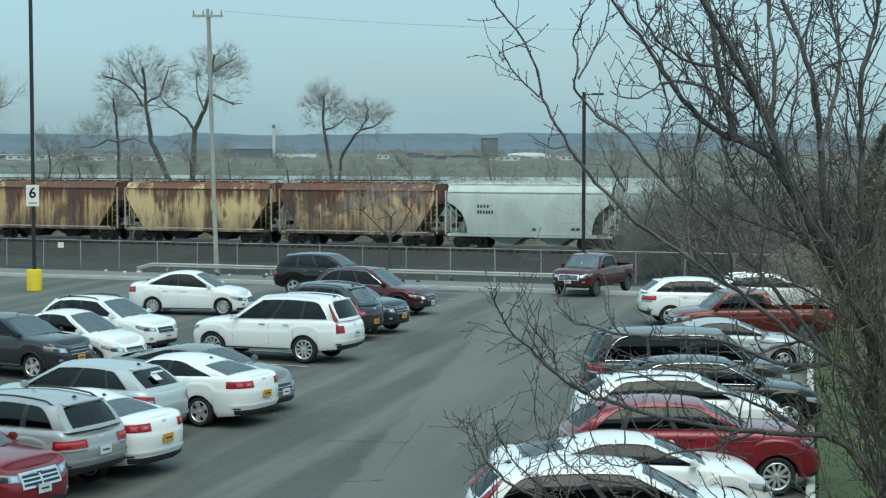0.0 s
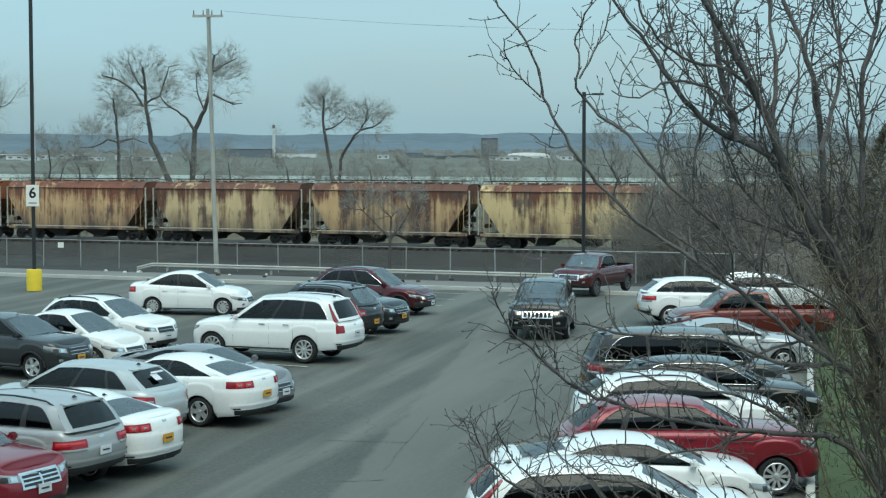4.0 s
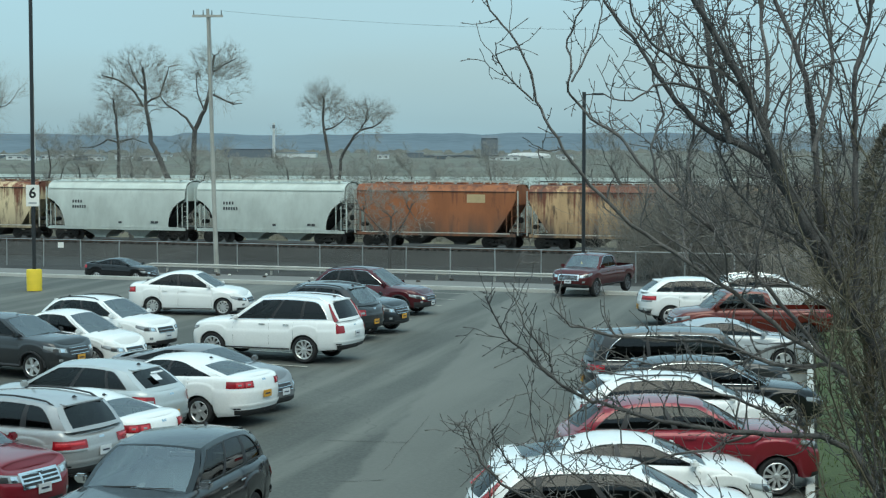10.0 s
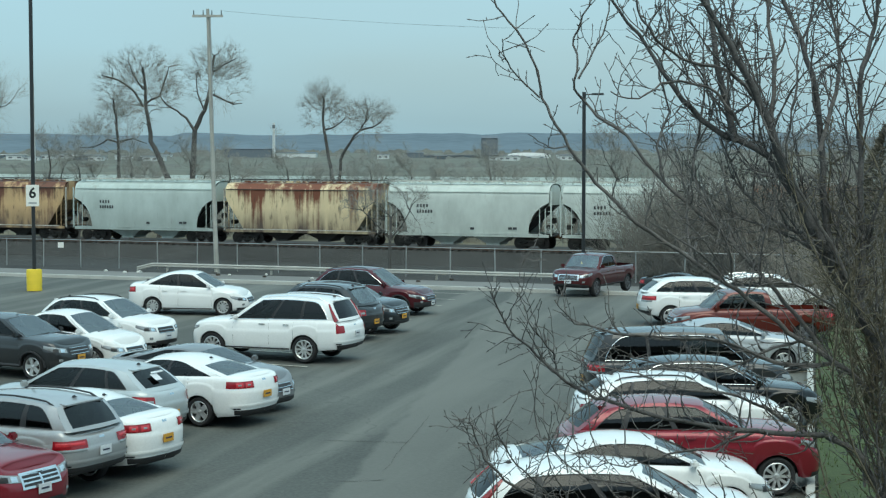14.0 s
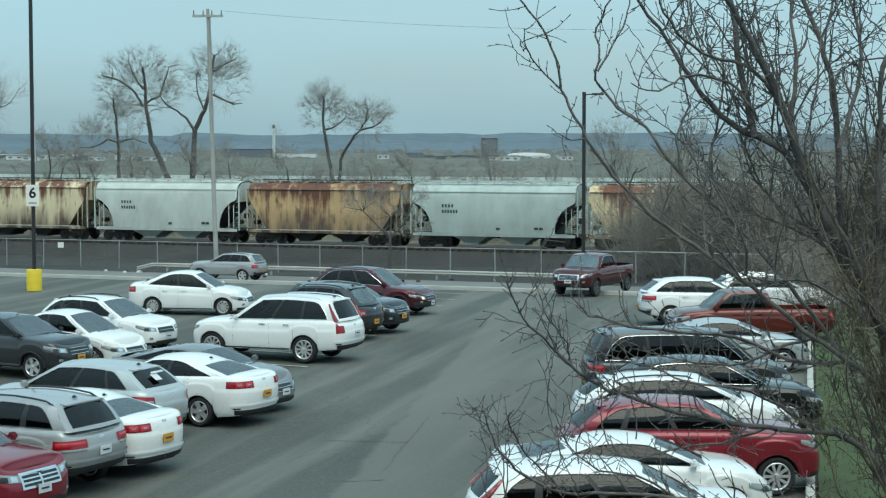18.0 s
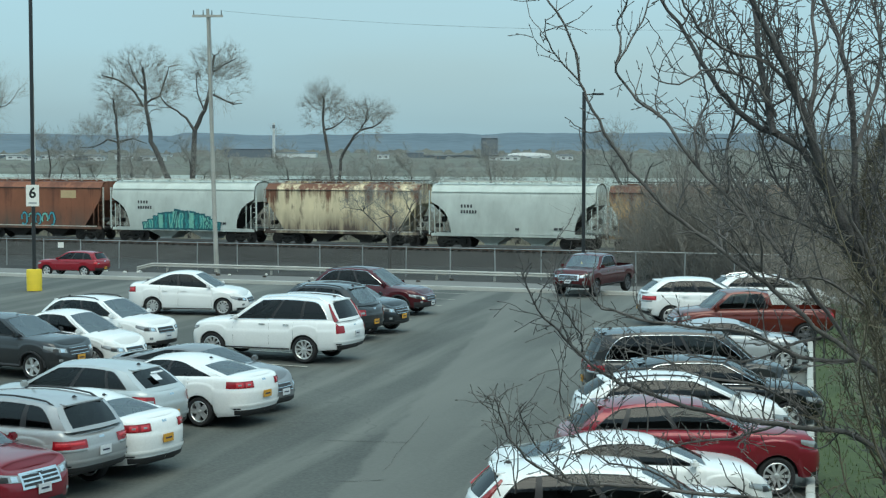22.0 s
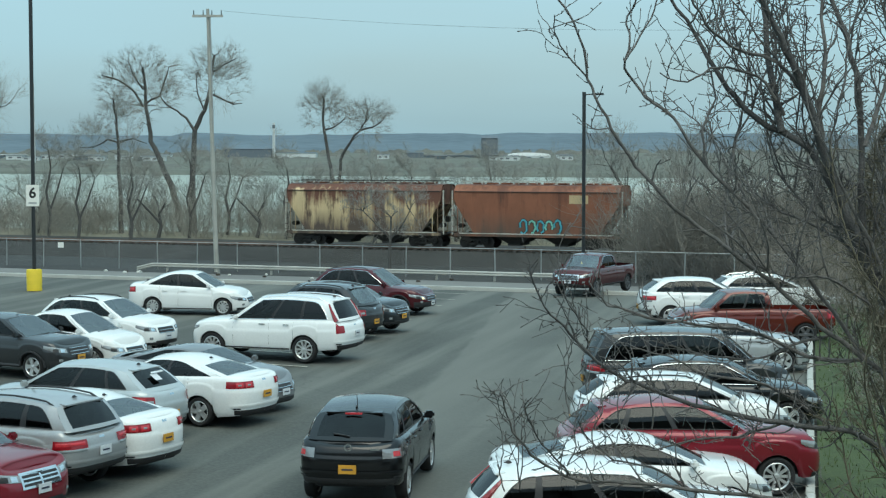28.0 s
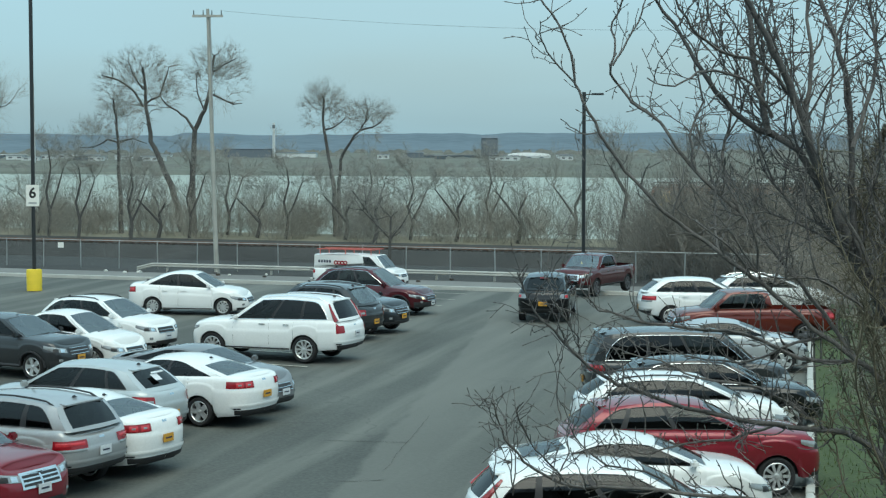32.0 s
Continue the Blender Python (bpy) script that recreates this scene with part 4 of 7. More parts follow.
def hopper_paint(name, base, rust, amount, seed, dark=(0.05, 0.028, 0.02), grime=1.9, primer=0.0, soft=.34):
    """Old paint, panel by panel, with rust that runs down from the roof, blotches through from below, and flaked primer."""
    m = bpy.data.materials.new(name)
    m.use_nodes = True
    n, l = m.node_tree.nodes, m.node_tree.links
    b = n["Principled BSDF"]

    def math_node(op, a, c, d=None):
        q = n.new("ShaderNodeMath")
        q.operation = op
        for i, v in enumerate((a, c, d)):
            if isinstance(v, (int, float)):
                q.inputs[i].default_value = v
            elif v is not None:
                l.new(v, q.inputs[i])
        return q.outputs[0]

    def spread(v, lo, hi, out0=0.0, out1=1.0):
        q = n.new("ShaderNodeMapRange")
        q.inputs["From Min"].default_value, q.inputs["From Max"].default_value = lo, hi
        q.inputs["To Min"].default_value, q.inputs["To Max"].default_value = out0, out1
        l.new(v, q.inputs["Value"])
        return q.outputs["Result"]

    def cloud(scale, detail, rough, stretch=(1, 1, 1)):
        mp = n.new("ShaderNodeMapping")
        mp.inputs["Location"].default_value = (seed * 7.3 * stretch[0], seed * 3.1, seed * 1.7)
        mp.inputs["Scale"].default_value = stretch
        l.new(tc.outputs["Object"], mp.inputs["Vector"])
        q = n.new("ShaderNodeTexNoise")
        q.inputs["Scale"].default_value, q.inputs["Detail"].default_value, q.inputs["Roughness"].default_value = scale, detail, rough
        l.new(mp.outputs["Vector"], q.inputs["Vector"])
        return q.outputs["Fac"]

    def blend(fac, c1, c2):
        q = n.new("ShaderNodeMixRGB")
        l.new(fac, q.inputs["Fac"])
        for nm, c in (("Color1", c1), ("Color2", c2)):
            if isinstance(c, tuple):
                q.inputs[nm].default_value = (*c, 1)
            else:
                l.new(c, q.inputs[nm])
        return q.outputs["Color"]

    tc = n.new("ShaderNodeTexCoord")
    sep = n.new("ShaderNodeSeparateXYZ")
    l.new(tc.outputs["Object"], sep.inputs[0])
    x, z = sep.outputs["X"], sep.outputs["Z"]
    # each panel between two seams has weathered in its own way
    wn_ = n.new("ShaderNodeTexWhiteNoise")
    wn_.noise_dimensions = "1D"
    l.new(math_node("FLOOR", math_node("MULTIPLY_ADD", x, 1 / 1.12, 40.5 + seed * 3), 0), wn_.inputs["W"])
    panel = wn_.outputs["Value"]
    broad = cloud(1.0, 5, .6, (.95, .95, .10))
    thin_ = cloud(1.0, 6, .65, (3.2, 3.2, .16))
    blot = cloud(.55, 7, .68)
    streak = math_node("ADD", math_node("MULTIPLY_ADD", broad, 1.5, -.75), math_node("MULTIPLY_ADD", thin_, 1.35, -.675))
    total = math_node("ADD", math_node("ADD", streak, blot), math_node("MULTIPLY_ADD", panel, .30 * min(1, amount * 2.4), -.12))
    total = math_node("ADD", total, spread(z, 2.9, 4.25, -.02, .42 * min(1, amount * 2.4)))
    lo = .86 - amount * .56
    col = blend(spread(cloud(.8, 5, .6, (1, 1, .5)), .35, .65), tuple(c * .86 for c in base), tuple(min(1, c * 1.08) for c in base))
    col = blend(spread(total, lo, lo + soft), col, rust)
    if primer:
        flake = math_node("ADD", cloud(.30, 6, .55, (1, 1, 1.1)), math_node("MULTIPLY_ADD", panel, .16, -.08))
        col = blend(spread(math_node("ADD", flake, math_node("MULTIPLY_ADD", broad, .30, -.15)), .66 - primer * .14, .73 - primer * .14, 0, .85), col, (0.095, 0.062, 0.050))
    spots = cloud(1.1, 7, .6, (2.2, 2.2, .6))
    col = blend(spread(spots, .62 - .12 * amount, .74 - .12 * amount, 0, min(.85, .2 + amount)), col, dark)
    # dirt along the foot of the side
    foot = math_node("MULTIPLY", spread(z, 2.7, 1.2, 0, grime), math_node("MULTIPLY_ADD", broad, 1.6, -.45))
    cl = n.new("ShaderNodeClamp")
    l.new(foot, cl.inputs["Value"])
    col = blend(cl.outputs[0], col, (0.085, 0.062, 0.048))
    l.new(col, b.inputs["Base Color"])
    b.inputs["Roughness"].default_value = 0.66
    return m


def truck_meshes():
    """Side frame and wheelset of a freight truck, centred over its bolster at rail height."""
    bm = bmesh.new()
    for sg in (1, -1):
        box(bm, 0, sg * 1.0, .62, 2.0, .16, .16, bevel=.03)
        box(bm, 0, sg * 1.0, .33, 1.0, .14, .14, bevel=.03)
        for x in (-.55, .55):
            box(bm, x, sg * 1.0, .46, .62, .13, .13, ry=32 if x > 0 else -32)
        for x in (-.86, .86):
            box(bm, x, sg * 1.0, .46, .26, .22, .24, bevel=.04)
        for x in (-.13, .13):
            tube(bm, [(x, sg * 1.0, .38), (x, sg * 1.0, .60)], .075, 8)
    box(bm, 0, 0, .56, .38, 2.0, .24)
    me = bpy.data.meshes.new("side_frame")
    bm.to_mesh(me)
    bm.free()
    me.materials.append(M_UNDER)
    prof = [(.08, -1.15), (.08, -.80), (.44, -.79), (.455, -.76), (.42, -.74), (.42, -.68), (.10, -.66), (.09, .66), (.42, .68), (.42, .74), (.455, .76), (.44, .79), (.08, .80), (.08, 1.15)]
    v, f = lathe(prof, 20)
    ws = mesh_from("wheelset", v, f, M_WHEEL_STEEL)
    return me, ws


M_SIGN = mat("white_sign_face", (0.78, 0.77, 0.72), 0.5)
TRUCK, WHEELSET = truck_meshes()
M_INK_T = mat("faded_black_paint", (0.04, 0.045, 0.05), 0.7)
M_PATCH = mat("buff_paint", (0.48, 0.36, 0.20), 0.7)
M_TAG = mat("teal_spray_paint", (0.03, 0.22, 0.22), 0.6, 0, 0.4, 4)
M_TAG_L = mat("mint_spray_paint", (0.16, 0.42, 0.34), 0.6, 0, 0.3, 4)
M_CYAN = mat("cyan_spray_paint", (0.06, 0.30, 0.36), 0.6, 0, 0.3, 4)
M_TAG_D = mat("dark_teal_spray_paint", (0.02, 0.11, 0.13), 0.6, 0, 0.4, 4)


def hopper(index, kind, body_mat, label, marks="", patch=0, tag=""):
    """One hopper, its middle over the origin, rail top at z = 0; round: smooth rounded side; else straight side."""
    top = thing("hopper_wagon", Matrix(), label, "freight wagon", "wagons of the train")
    HL, HW, z0, z1 = 6.02, 1.52, 1.02, 4.72
    rnd = kind == "round"
    # cross-section from sill to roof, and how far the side runs at each height: the ends are cut away below
    if rnd:
        prof = [(1.46, z0 + .02), (1.50, 1.4), (1.53, 1.8), (1.55, 2.2), (1.56, 2.6), (1.56, 3.0), (1.55, 3.3), (1.53, 3.6), (1.50, 3.85), (1.44, 4.05), (1.32, 4.28), (1.02, 4.48), (.55, 4.59), (0, 4.62)]
    else:
        prof = [(HW, z0 + .02), (HW, 1.4), (HW, 1.8), (HW, 2.2), (HW, 2.6), (HW, 3.0), (HW, 3.5), (HW, 4.02), (1.55, 4.06), (1.50, 4.12), (1.20, 4.42), (1.14, 4.47), (.6, 4.52), (0, 4.54)]

    def run(z):
        h = z - z0
        if rnd:
            return HL - 1.5 * math.sqrt(max(0.0, 1 - (h / 2.15) ** 2))
        return HL - max(0.0, 1.55 * (1 - h / 2.3))

    us_ = [-1, -.9, -.6, -.3, 0, .3, .6, .9, 1]
    full = prof + [(-y, z) for y, z in prof[-2::-1]]
    k = len(full)
    verts = [(u * run(z), y, z) for u in us_ for y, z in full]
    faces = [(i * k + j, i * k + j + 1, (i + 1) * k + j + 1, (i + 1) * k + j) for i in range(len(us_) - 1) for j in range(k - 1)]
    part_mesh("side_sheet", mesh_from("side_sheet", verts, faces, body_mat, True, 30), top)
    # welded seams between the side panels
    if not rnd:
        for q in range(-4, 5):
            one_box("side_seam", (q * 1.12, -HW - .006, 2.55, .05, .012, 2.95), body_mat, top)
    # end sheets: upright bulkhead above, slope sheet below
    for sg in (1, -1):
        bm = bmesh.new()
        zt = 3.1
        ytop = 1.40 if rnd else 1.46
        pts = [(HL - .03, ytop, zt), (HL - .03, -ytop, zt), (HL - .03, -(1.2 if rnd else 1.4), 4.2), (HL - .03, -.6, 4.52), (HL - .03, .6, 4.52), (HL - .03, (1.2 if rnd else 1.4), 4.2)]
        bm.faces.new([bm.verts.new((sg * x, y, z)) for x, y, z in pts])
        part("end_sheet", bm, body_mat, top)
        # on round wagons the dark sheet colour stands in for shade inside the arch
        bm = bmesh.new()
        bm.faces.new([bm.verts.new((sg * x, y, z)) for x, y, z in ((HL - .06, ytop - .08, zt), (HL - .06, -ytop + .08, zt), (3.6, -ytop + .08, z0), (3.6, ytop - .08, z0))])
        part("slope_sheet", bm, M_UNDER if rnd else body_mat, top)
    # side sill and end platforms
    for sg in (1, -1):
        one_box("side_sill", (0, sg * 1.50, z0 - .02, 12.0, .10, .20), body_mat, top)
        one_box("sill_flange", (0, sg * 1.555, z0 + .09, 11.2, .05, .07), body_mat if rnd else M_SILL, top)
        for e in (1, -1):
            one_box("end_post", (e * 6.16, sg * 1.46, 2.55, .09, .09, 3.1), body_mat if rnd else M_SILL, top)
            bm = bmesh.new()
            for xx in (5.35, 5.75):
                tube(bm, [(e * xx, sg * 1.53, z0), (e * xx, sg * 1.53, 2.9)], .035, 5)
            part("grab_post", bm, body_mat, top)
            if sg < 0:
                for q in range(7):
                    one_box("ladder_rung", (e * 6.05, sg * 1.55, 1.2 + .38 * q, .24, .03, .03), body_mat, top)
            bm = bmesh.new()
            tube(bm, [(e * 5.62, sg * 1.5, z0), (e * 5.62, sg * 1.5, z0 - .45), (e * 5.98, sg * 1.5, z0 - .45), (e * 5.98, sg * 1.5, z0)], .025, 4)
            part("stirrup_step", bm, M_UNDER, top)
    one_box("end_platform", (5.88, 0, z0 - .02, .62, 2.9, .12), M_UNDER, top)
    one_box("end_platform", (-5.88, 0, z0 - .02, .62, 2.9, .12), M_UNDER, top)
    one_box("centre_sill", (0, 0, z0 - .10, 12.0, .42, .36), M_UNDER, top)
    for e in (1, -1):
        bm = bmesh.new()
        box(bm, e * 6.18, 0, z0 - .12, .55, .22, .22, bevel=.03)
        box(bm, e * 6.38, 0, z0 - .12, .16, .34, .30, bevel=.04)
        part("coupler", bm, M_RUSTY, top)
        bm = bmesh.new()
        box(bm, e * 5.78, .5, 2.0, .3, .4, .4, bevel=.05)
        tube(bm, [(e * 5.78, -.2, 1.6), (e * 5.78, -.9, 1.6)], .16, 10)
        part("brake_gear", bm, M_UNDER, top)
    # outlet hoppers
    for cx in (-1.72, 1.72):
        bm = bmesh.new()
        tv = [bm.verts.new((cx + x, y, z0 + .05)) for x, y in ((-1.6, -1.42), (1.6, -1.42), (1.6, 1.42), (-1.6, 1.42))]
        bv2 = [bm.verts.new((cx + x, y, .36)) for x, y in ((-.42, -.85), (.42, -.85), (.42, .85), (-.42, .85))]
        for a in range(4):
            bm.faces.new((tv[a], tv[(a + 1) % 4], bv2[(a + 1) % 4], bv2[a]))
        bm.faces.new(bv2)
        box(bm, cx, 0, .34, 1.0, 1.9, .14, bevel=.02)
        part("outlet_hopper", bm, body_mat if rnd else M_UNDER, top)
    # a ledge where the side meets the roof
    for sg in (1, -1):
        one_box("eave_ledge", (0, sg * (1.475 if rnd else 1.54), 4.00 if rnd else 4.03, 11.9, .10 if rnd else .06, .055), body_mat if rnd else M_UNDER, top, bevel=.012)
    # roof: hatches, running boards on brackets
    for q in range(10):
        bm = bmesh.new()
        box(bm, -4.7 + 1.045 * q, 0, 4.64 if rnd else 4.59, .72, .62, .10, bevel=.03)
        part("roof_hatch", bm, body_mat, top)
    for sg in (1, -1):
        one_box("running_board", (0, sg * .92, 4.74, 11.9, .32, .035), M_SILL if rnd or patch else M_UNDER, top)
        for q in range(9):
            one_box("board_bracket", (-5.4 + 1.35 * q, sg * 1.10, 4.65, .045, .26, .14), body_mat if rnd else M_SILL, top)
    y_side = -1.575 if rnd else -1.535
    if marks:
        for r_, (w_, z_) in enumerate(((.95, 3.02), (1.25, 2.62))):
            for c in range(4 if r_ == 0 else 6):
                one_box("mark", (-3.7 + (w_ / (4 if r_ == 0 else 6)) * c, y_side, z_, .13, .012, .22), M_INK_T, top)
        for xx, zz in ((.4, 1.45), (3.2, 1.5), (3.55, 1.5)):
            one_box("mark", (xx, y_side + .03, zz, .28, .012, .16), M_INK_T, top)
    if patch:
        one_box("pale_panel", (3.1, y_side, 3.55, 1.35, .014, .58), M_PATCH, top, "pale rectangular painted panel")
    if tag == "long":
        # a mound of crowded letters: dark outlines, teal bodies, mint strokes
        rng = random.Random(4)
        n_l = 15
        for c in range(n_l):
            t = (c + .5) / n_l
            cx, wid = lerp(-3.3, 3.2, t), 6.5 / n_l
            hh = 1.42 * (1 - .72 * abs(2 * t - 1) ** 1.8) * rng.uniform(.92, 1.08)
            bm = bmesh.new()
            box(bm, cx, y_side - .002, 1.03 + hh / 2, wid * 1.35, .012, hh + .10, bevel=.004, ry=rng.uniform(-10, 10))
            outline = part("graffiti_outline", bm, M_TAG_D, top)
            bm = bmesh.new()
            box(bm, cx, y_side - .010, 1.05 + hh * .48, wid * .86, .012, hh * .86, bevel=.005, ry=rng.uniform(-12, 12))
            part("graffiti_body", bm, M_TAG if c % 3 else M_TAG_L, outline)
            bm = bmesh.new()
            for s_ in range(2):
                ox = cx + (s_ - .5) * wid * .5
                tube(bm, [(ox + rng.uniform(-.08, .08), 0, 1.1 + hh * k_ / 4 * .85) for k_ in range(5)], .045, 5)
            bmesh.ops.scale(bm, vec=(1, .12, 1), verts=bm.verts)
            bmesh.ops.translate(bm, vec=(0, y_side - .022, 0), verts=bm.verts)
            part("graffiti_stroke", bm, M_TAG_L if c % 2 else M_TAG_D, outline)
    elif tag:
        # five looping signs with dark edges
        rng = random.Random(5)
        for c in range(5):
            cx, zc, hh = -.9 + .62 * c, 1.62, .42 + .08 * (c in (0, 4))
            a0, span = rng.uniform(0, 6.28), (5.6, 4.4, 5.2, 4.0, 4.8)[c]
            line = [(cx + .25 * math.cos(a0 + span * k_ / 9) + .05 * (k_ % 2), 0, zc + hh * math.sin(a0 + span * k_ / 9)) for k_ in range(10)]
            outline = None
            for rad, mm, nm, dy in ((.15, M_INK_T, "graffiti_outline", -.004), (.075, M_TAG_L if c % 2 else M_CYAN, "graffiti_fill", -.022)):
                bm = bmesh.new()
                tube(bm, line, rad, 6)
                bmesh.ops.scale(bm, vec=(1, .10, 1), verts=bm.verts)
                bmesh.ops.translate(bm, vec=(0, y_side + dy, 0), verts=bm.verts)
                outline = part(nm, bm, mm, outline or top)
    # trucks
    for e in (1, -1):
        tr = part_mesh("truck", TRUCK, top, at=pose(e * 4.55, 0, 0))
        for x in (-.86, .86):
            part_mesh("wheelset", WHEELSET, tr, at=pose(x, 0, .455))
    return top


M_SIDE_WHITE = hopper_paint("hopper_white", (0.52, 0.57, 0.53), (0.38, 0.39, 0.34), .12, 1, dark=(0.27, 0.27, 0.24), grime=.35)
M_SIDE_WHITE2 = hopper_paint("hopper_pale_grey", (0.43, 0.50, 0.475), (0.34, 0.36, 0.32), .15, 2, dark=(0.23, 0.23, 0.21), grime=.35)
TAN, RUST, ORANGE = (0.58, 0.44, 0.25), (0.135, 0.055, 0.034), (0.235, 0.088, 0.046)
WAGONS = [
    ("flat", hopper_paint("hopper_tan_a", TAN, RUST, 0.80, 3, grime=3.2), "rust-streaked tan covered hopper wagon, last of the train"),
    ("flat", hopper_paint("hopper_orange_a", ORANGE, (0.13, 0.046, 0.026), .30, 4), "rust-orange covered hopper wagon with painted graffiti"),
    ("round", M_SIDE_WHITE, "pale grey covered hopper wagon with teal graffiti along its side"),
    ("flat", hopper_paint("hopper_cream_a", (0.68, 0.58, 0.38), (0.15, 0.062, 0.034), 0.44, 5, grime=2.4), "cream covered hopper wagon with rust runs"),
    ("round", M_SIDE_WHITE, "off-white covered hopper wagon with black marks"),
    ("flat", hopper_paint("hopper_tan_b", (0.52, 0.35, 0.18), RUST, 0.56, 6), "tan covered hopper wagon with rusted upper side"),
    ("round", M_SIDE_WHITE2, "pale grey-green covered hopper wagon"),
    ("flat", hopper_paint("hopper_cream_b", (0.68, 0.55, 0.34), (0.17, 0.055, 0.028), 0.48, 7), "cream covered hopper wagon, rust peeling from the roof"),
    ("round", M_SIDE_WHITE, "off-white rounded covered hopper wagon"),
    ("round", M_SIDE_WHITE, "off-white rounded covered hopper wagon"),
    ("flat", hopper_paint("hopper_orange_b", (0.32, 0.11, 0.042), (0.15, 0.052, 0.028), .30, 8), "rust-orange covered hopper wagon with a pale panel"),
    ("flat", hopper_paint("hopper_rust_c", (0.55, 0.36, 0.19), (0.17, 0.058, 0.032), .70, 9, primer=.5), "heavily rusted brown covered hopper wagon"),
    ("flat", hopper_paint("hopper_tan_d", TAN, RUST, 0.60, 10, primer=.55), "tan covered hopper wagon streaked with rust and flaked to the primer"),
    ("flat", hopper_paint("hopper_rust_e", (0.55, 0.37, 0.19), RUST, 0.66, 11, primer=.4), "rusted tan-brown covered hopper wagon"),
    ("flat", hopper_paint("hopper_tan_f", (0.64, 0.48, 0.25), (0.15, 0.055, 0.032), 0.60, 12, primer=.6), "yellow-tan covered hopper wagon with dark rust"),
    ("flat", hopper_paint("hopper_rust_g", (0.58, 0.41, 0.23), (0.16, 0.056, 0.032), 0.70, 13, primer=.5), "rusted brown and tan covered hopper wagon"),
    ("round", M_SIDE_WHITE, "off-white rounded covered hopper wagon"),
    ("round", M_SIDE_WHITE2, "pale grey-green covered hopper wagon"),
    ("flat", hopper_paint("hopper_tan_h", TAN, RUST, 0.60, 14), "tan covered hopper wagon streaked with rust"),
    ("round", M_SIDE_WHITE, "off-white rounded covered hopper wagon"),
]
M_SILL = mat("pale_scuffed_sill", (0.42, 0.40, 0.35), 0.7, 0, 0.5, 1.4, 9)
TRACK_D = 115.3
TRAIN = [hopper(i, k_, m_, lab, marks=k_ == "round", patch=i in (1, 10), tag={1: "short", 2: "long"}.get(i, "")) for i, (k_, m_, lab) in enumerate(WAGONS)]


def train_rows(i):
    """The wagon i from the tail: its middle along the track over time."""
    c = -62.98 + (i - .5) * CAR_LEN
    return [(t, street_pose(c + d, TRACK_D, RAIL_Z, 0)) for t, d in ((0, -175.1), (3.5, -150.2), (5.5, -136.0), (9, -111.2), (13, -82.7), (17, -54.7), (21, -27.1), (25, -.1), (28, 20.4), (32, 47.6))]


# track: rails on sleepers on a raised ballast bed
def build_track(d, s0, s1):
    bed = bmesh.new()
    for a, b in zip([s0 + (s1 - s0) * i / 10 for i in range(10)], [s0 + (s1 - s0) * (i + 1) / 10 for i in range(10)]):
        prof = [(-3.4, -2.15), (-1.7, RAIL_Z - .22), (1.7, RAIL_Z - .22), (3.4, -2.15)]
        p0 = [bed.verts.new(across(a, d + o, z)) for o, z in prof]
        p1 = [bed.verts.new(across(b, d + o, z)) for o, z in prof]
        for q in range(3):
            bed.faces.new((p0[q], p1[q], p1[q + 1], p0[q + 1]))
    top = tagged(part("railway_track", bed, M_BALLAST, None), "railway track on a dark ballast bed", "railway track", kind="structure")
    for o in (-.75, .75):
        bm = bmesh.new()
        tube(bm, [across(s0, d + o, RAIL_Z - .07), across(s1, d + o, RAIL_Z - .07)], .07, 6)
        part("rail", bm, M_RUSTY, top)
    bm = bmesh.new()
    box(bm, 0, 0, 0, .24, 2.6, .16)
    me = bpy.data.meshes.new("sleeper")
    bm.to_mesh(me)
    bm.free()
    me.materials.append(M_TIE)
    for q in range(int((s1 - s0) / .62)):
        s = s0 + q * .62
        if -88 < s < -5:
            part_mesh("sleeper", me, top, at=street_pose(s, d, RAIL_Z - .19))


build_track(TRACK_D, -220, 130)
# ---- poles, fence, guard rail ----
M_POLE = mat("black_painted_steel", (0.02, 0.022, 0.024), 0.45)
M_WOOD = mat("weathered_pole_timber", (0.34, 0.34, 0.31), 0.9, 0, 0.25, 1.5, 20)
M_YELLOW = mat("yellow_painted_concrete", (0.68, 0.50, 0.035), 0.7, 0, 0.14, 2)
M_INK = mat("black_ink", (0.015, 0.015, 0.015), 0.6)


def sign_text(txt, size, material, parent, at, name="lettering"):
    cu = bpy.data.curves.new(name, "FONT")
    cu.body, cu.size, cu.align_x, cu.align_y, cu.extrude, cu.offset = txt, size, "CENTER", "CENTER", .003, size * .025
    tmp = bpy.data.objects.new("tmp", cu)
    scene.collection.objects.link(tmp)
    dg = bpy.context.evaluated_depsgraph_get()
    me = bpy.data.meshes.new_from_object(tmp.evaluated_get(dg))
    bpy.data.objects.remove(tmp)
    me.materials.clear()
    me.materials.append(material)
    return part_mesh(name, me, parent, at=at)


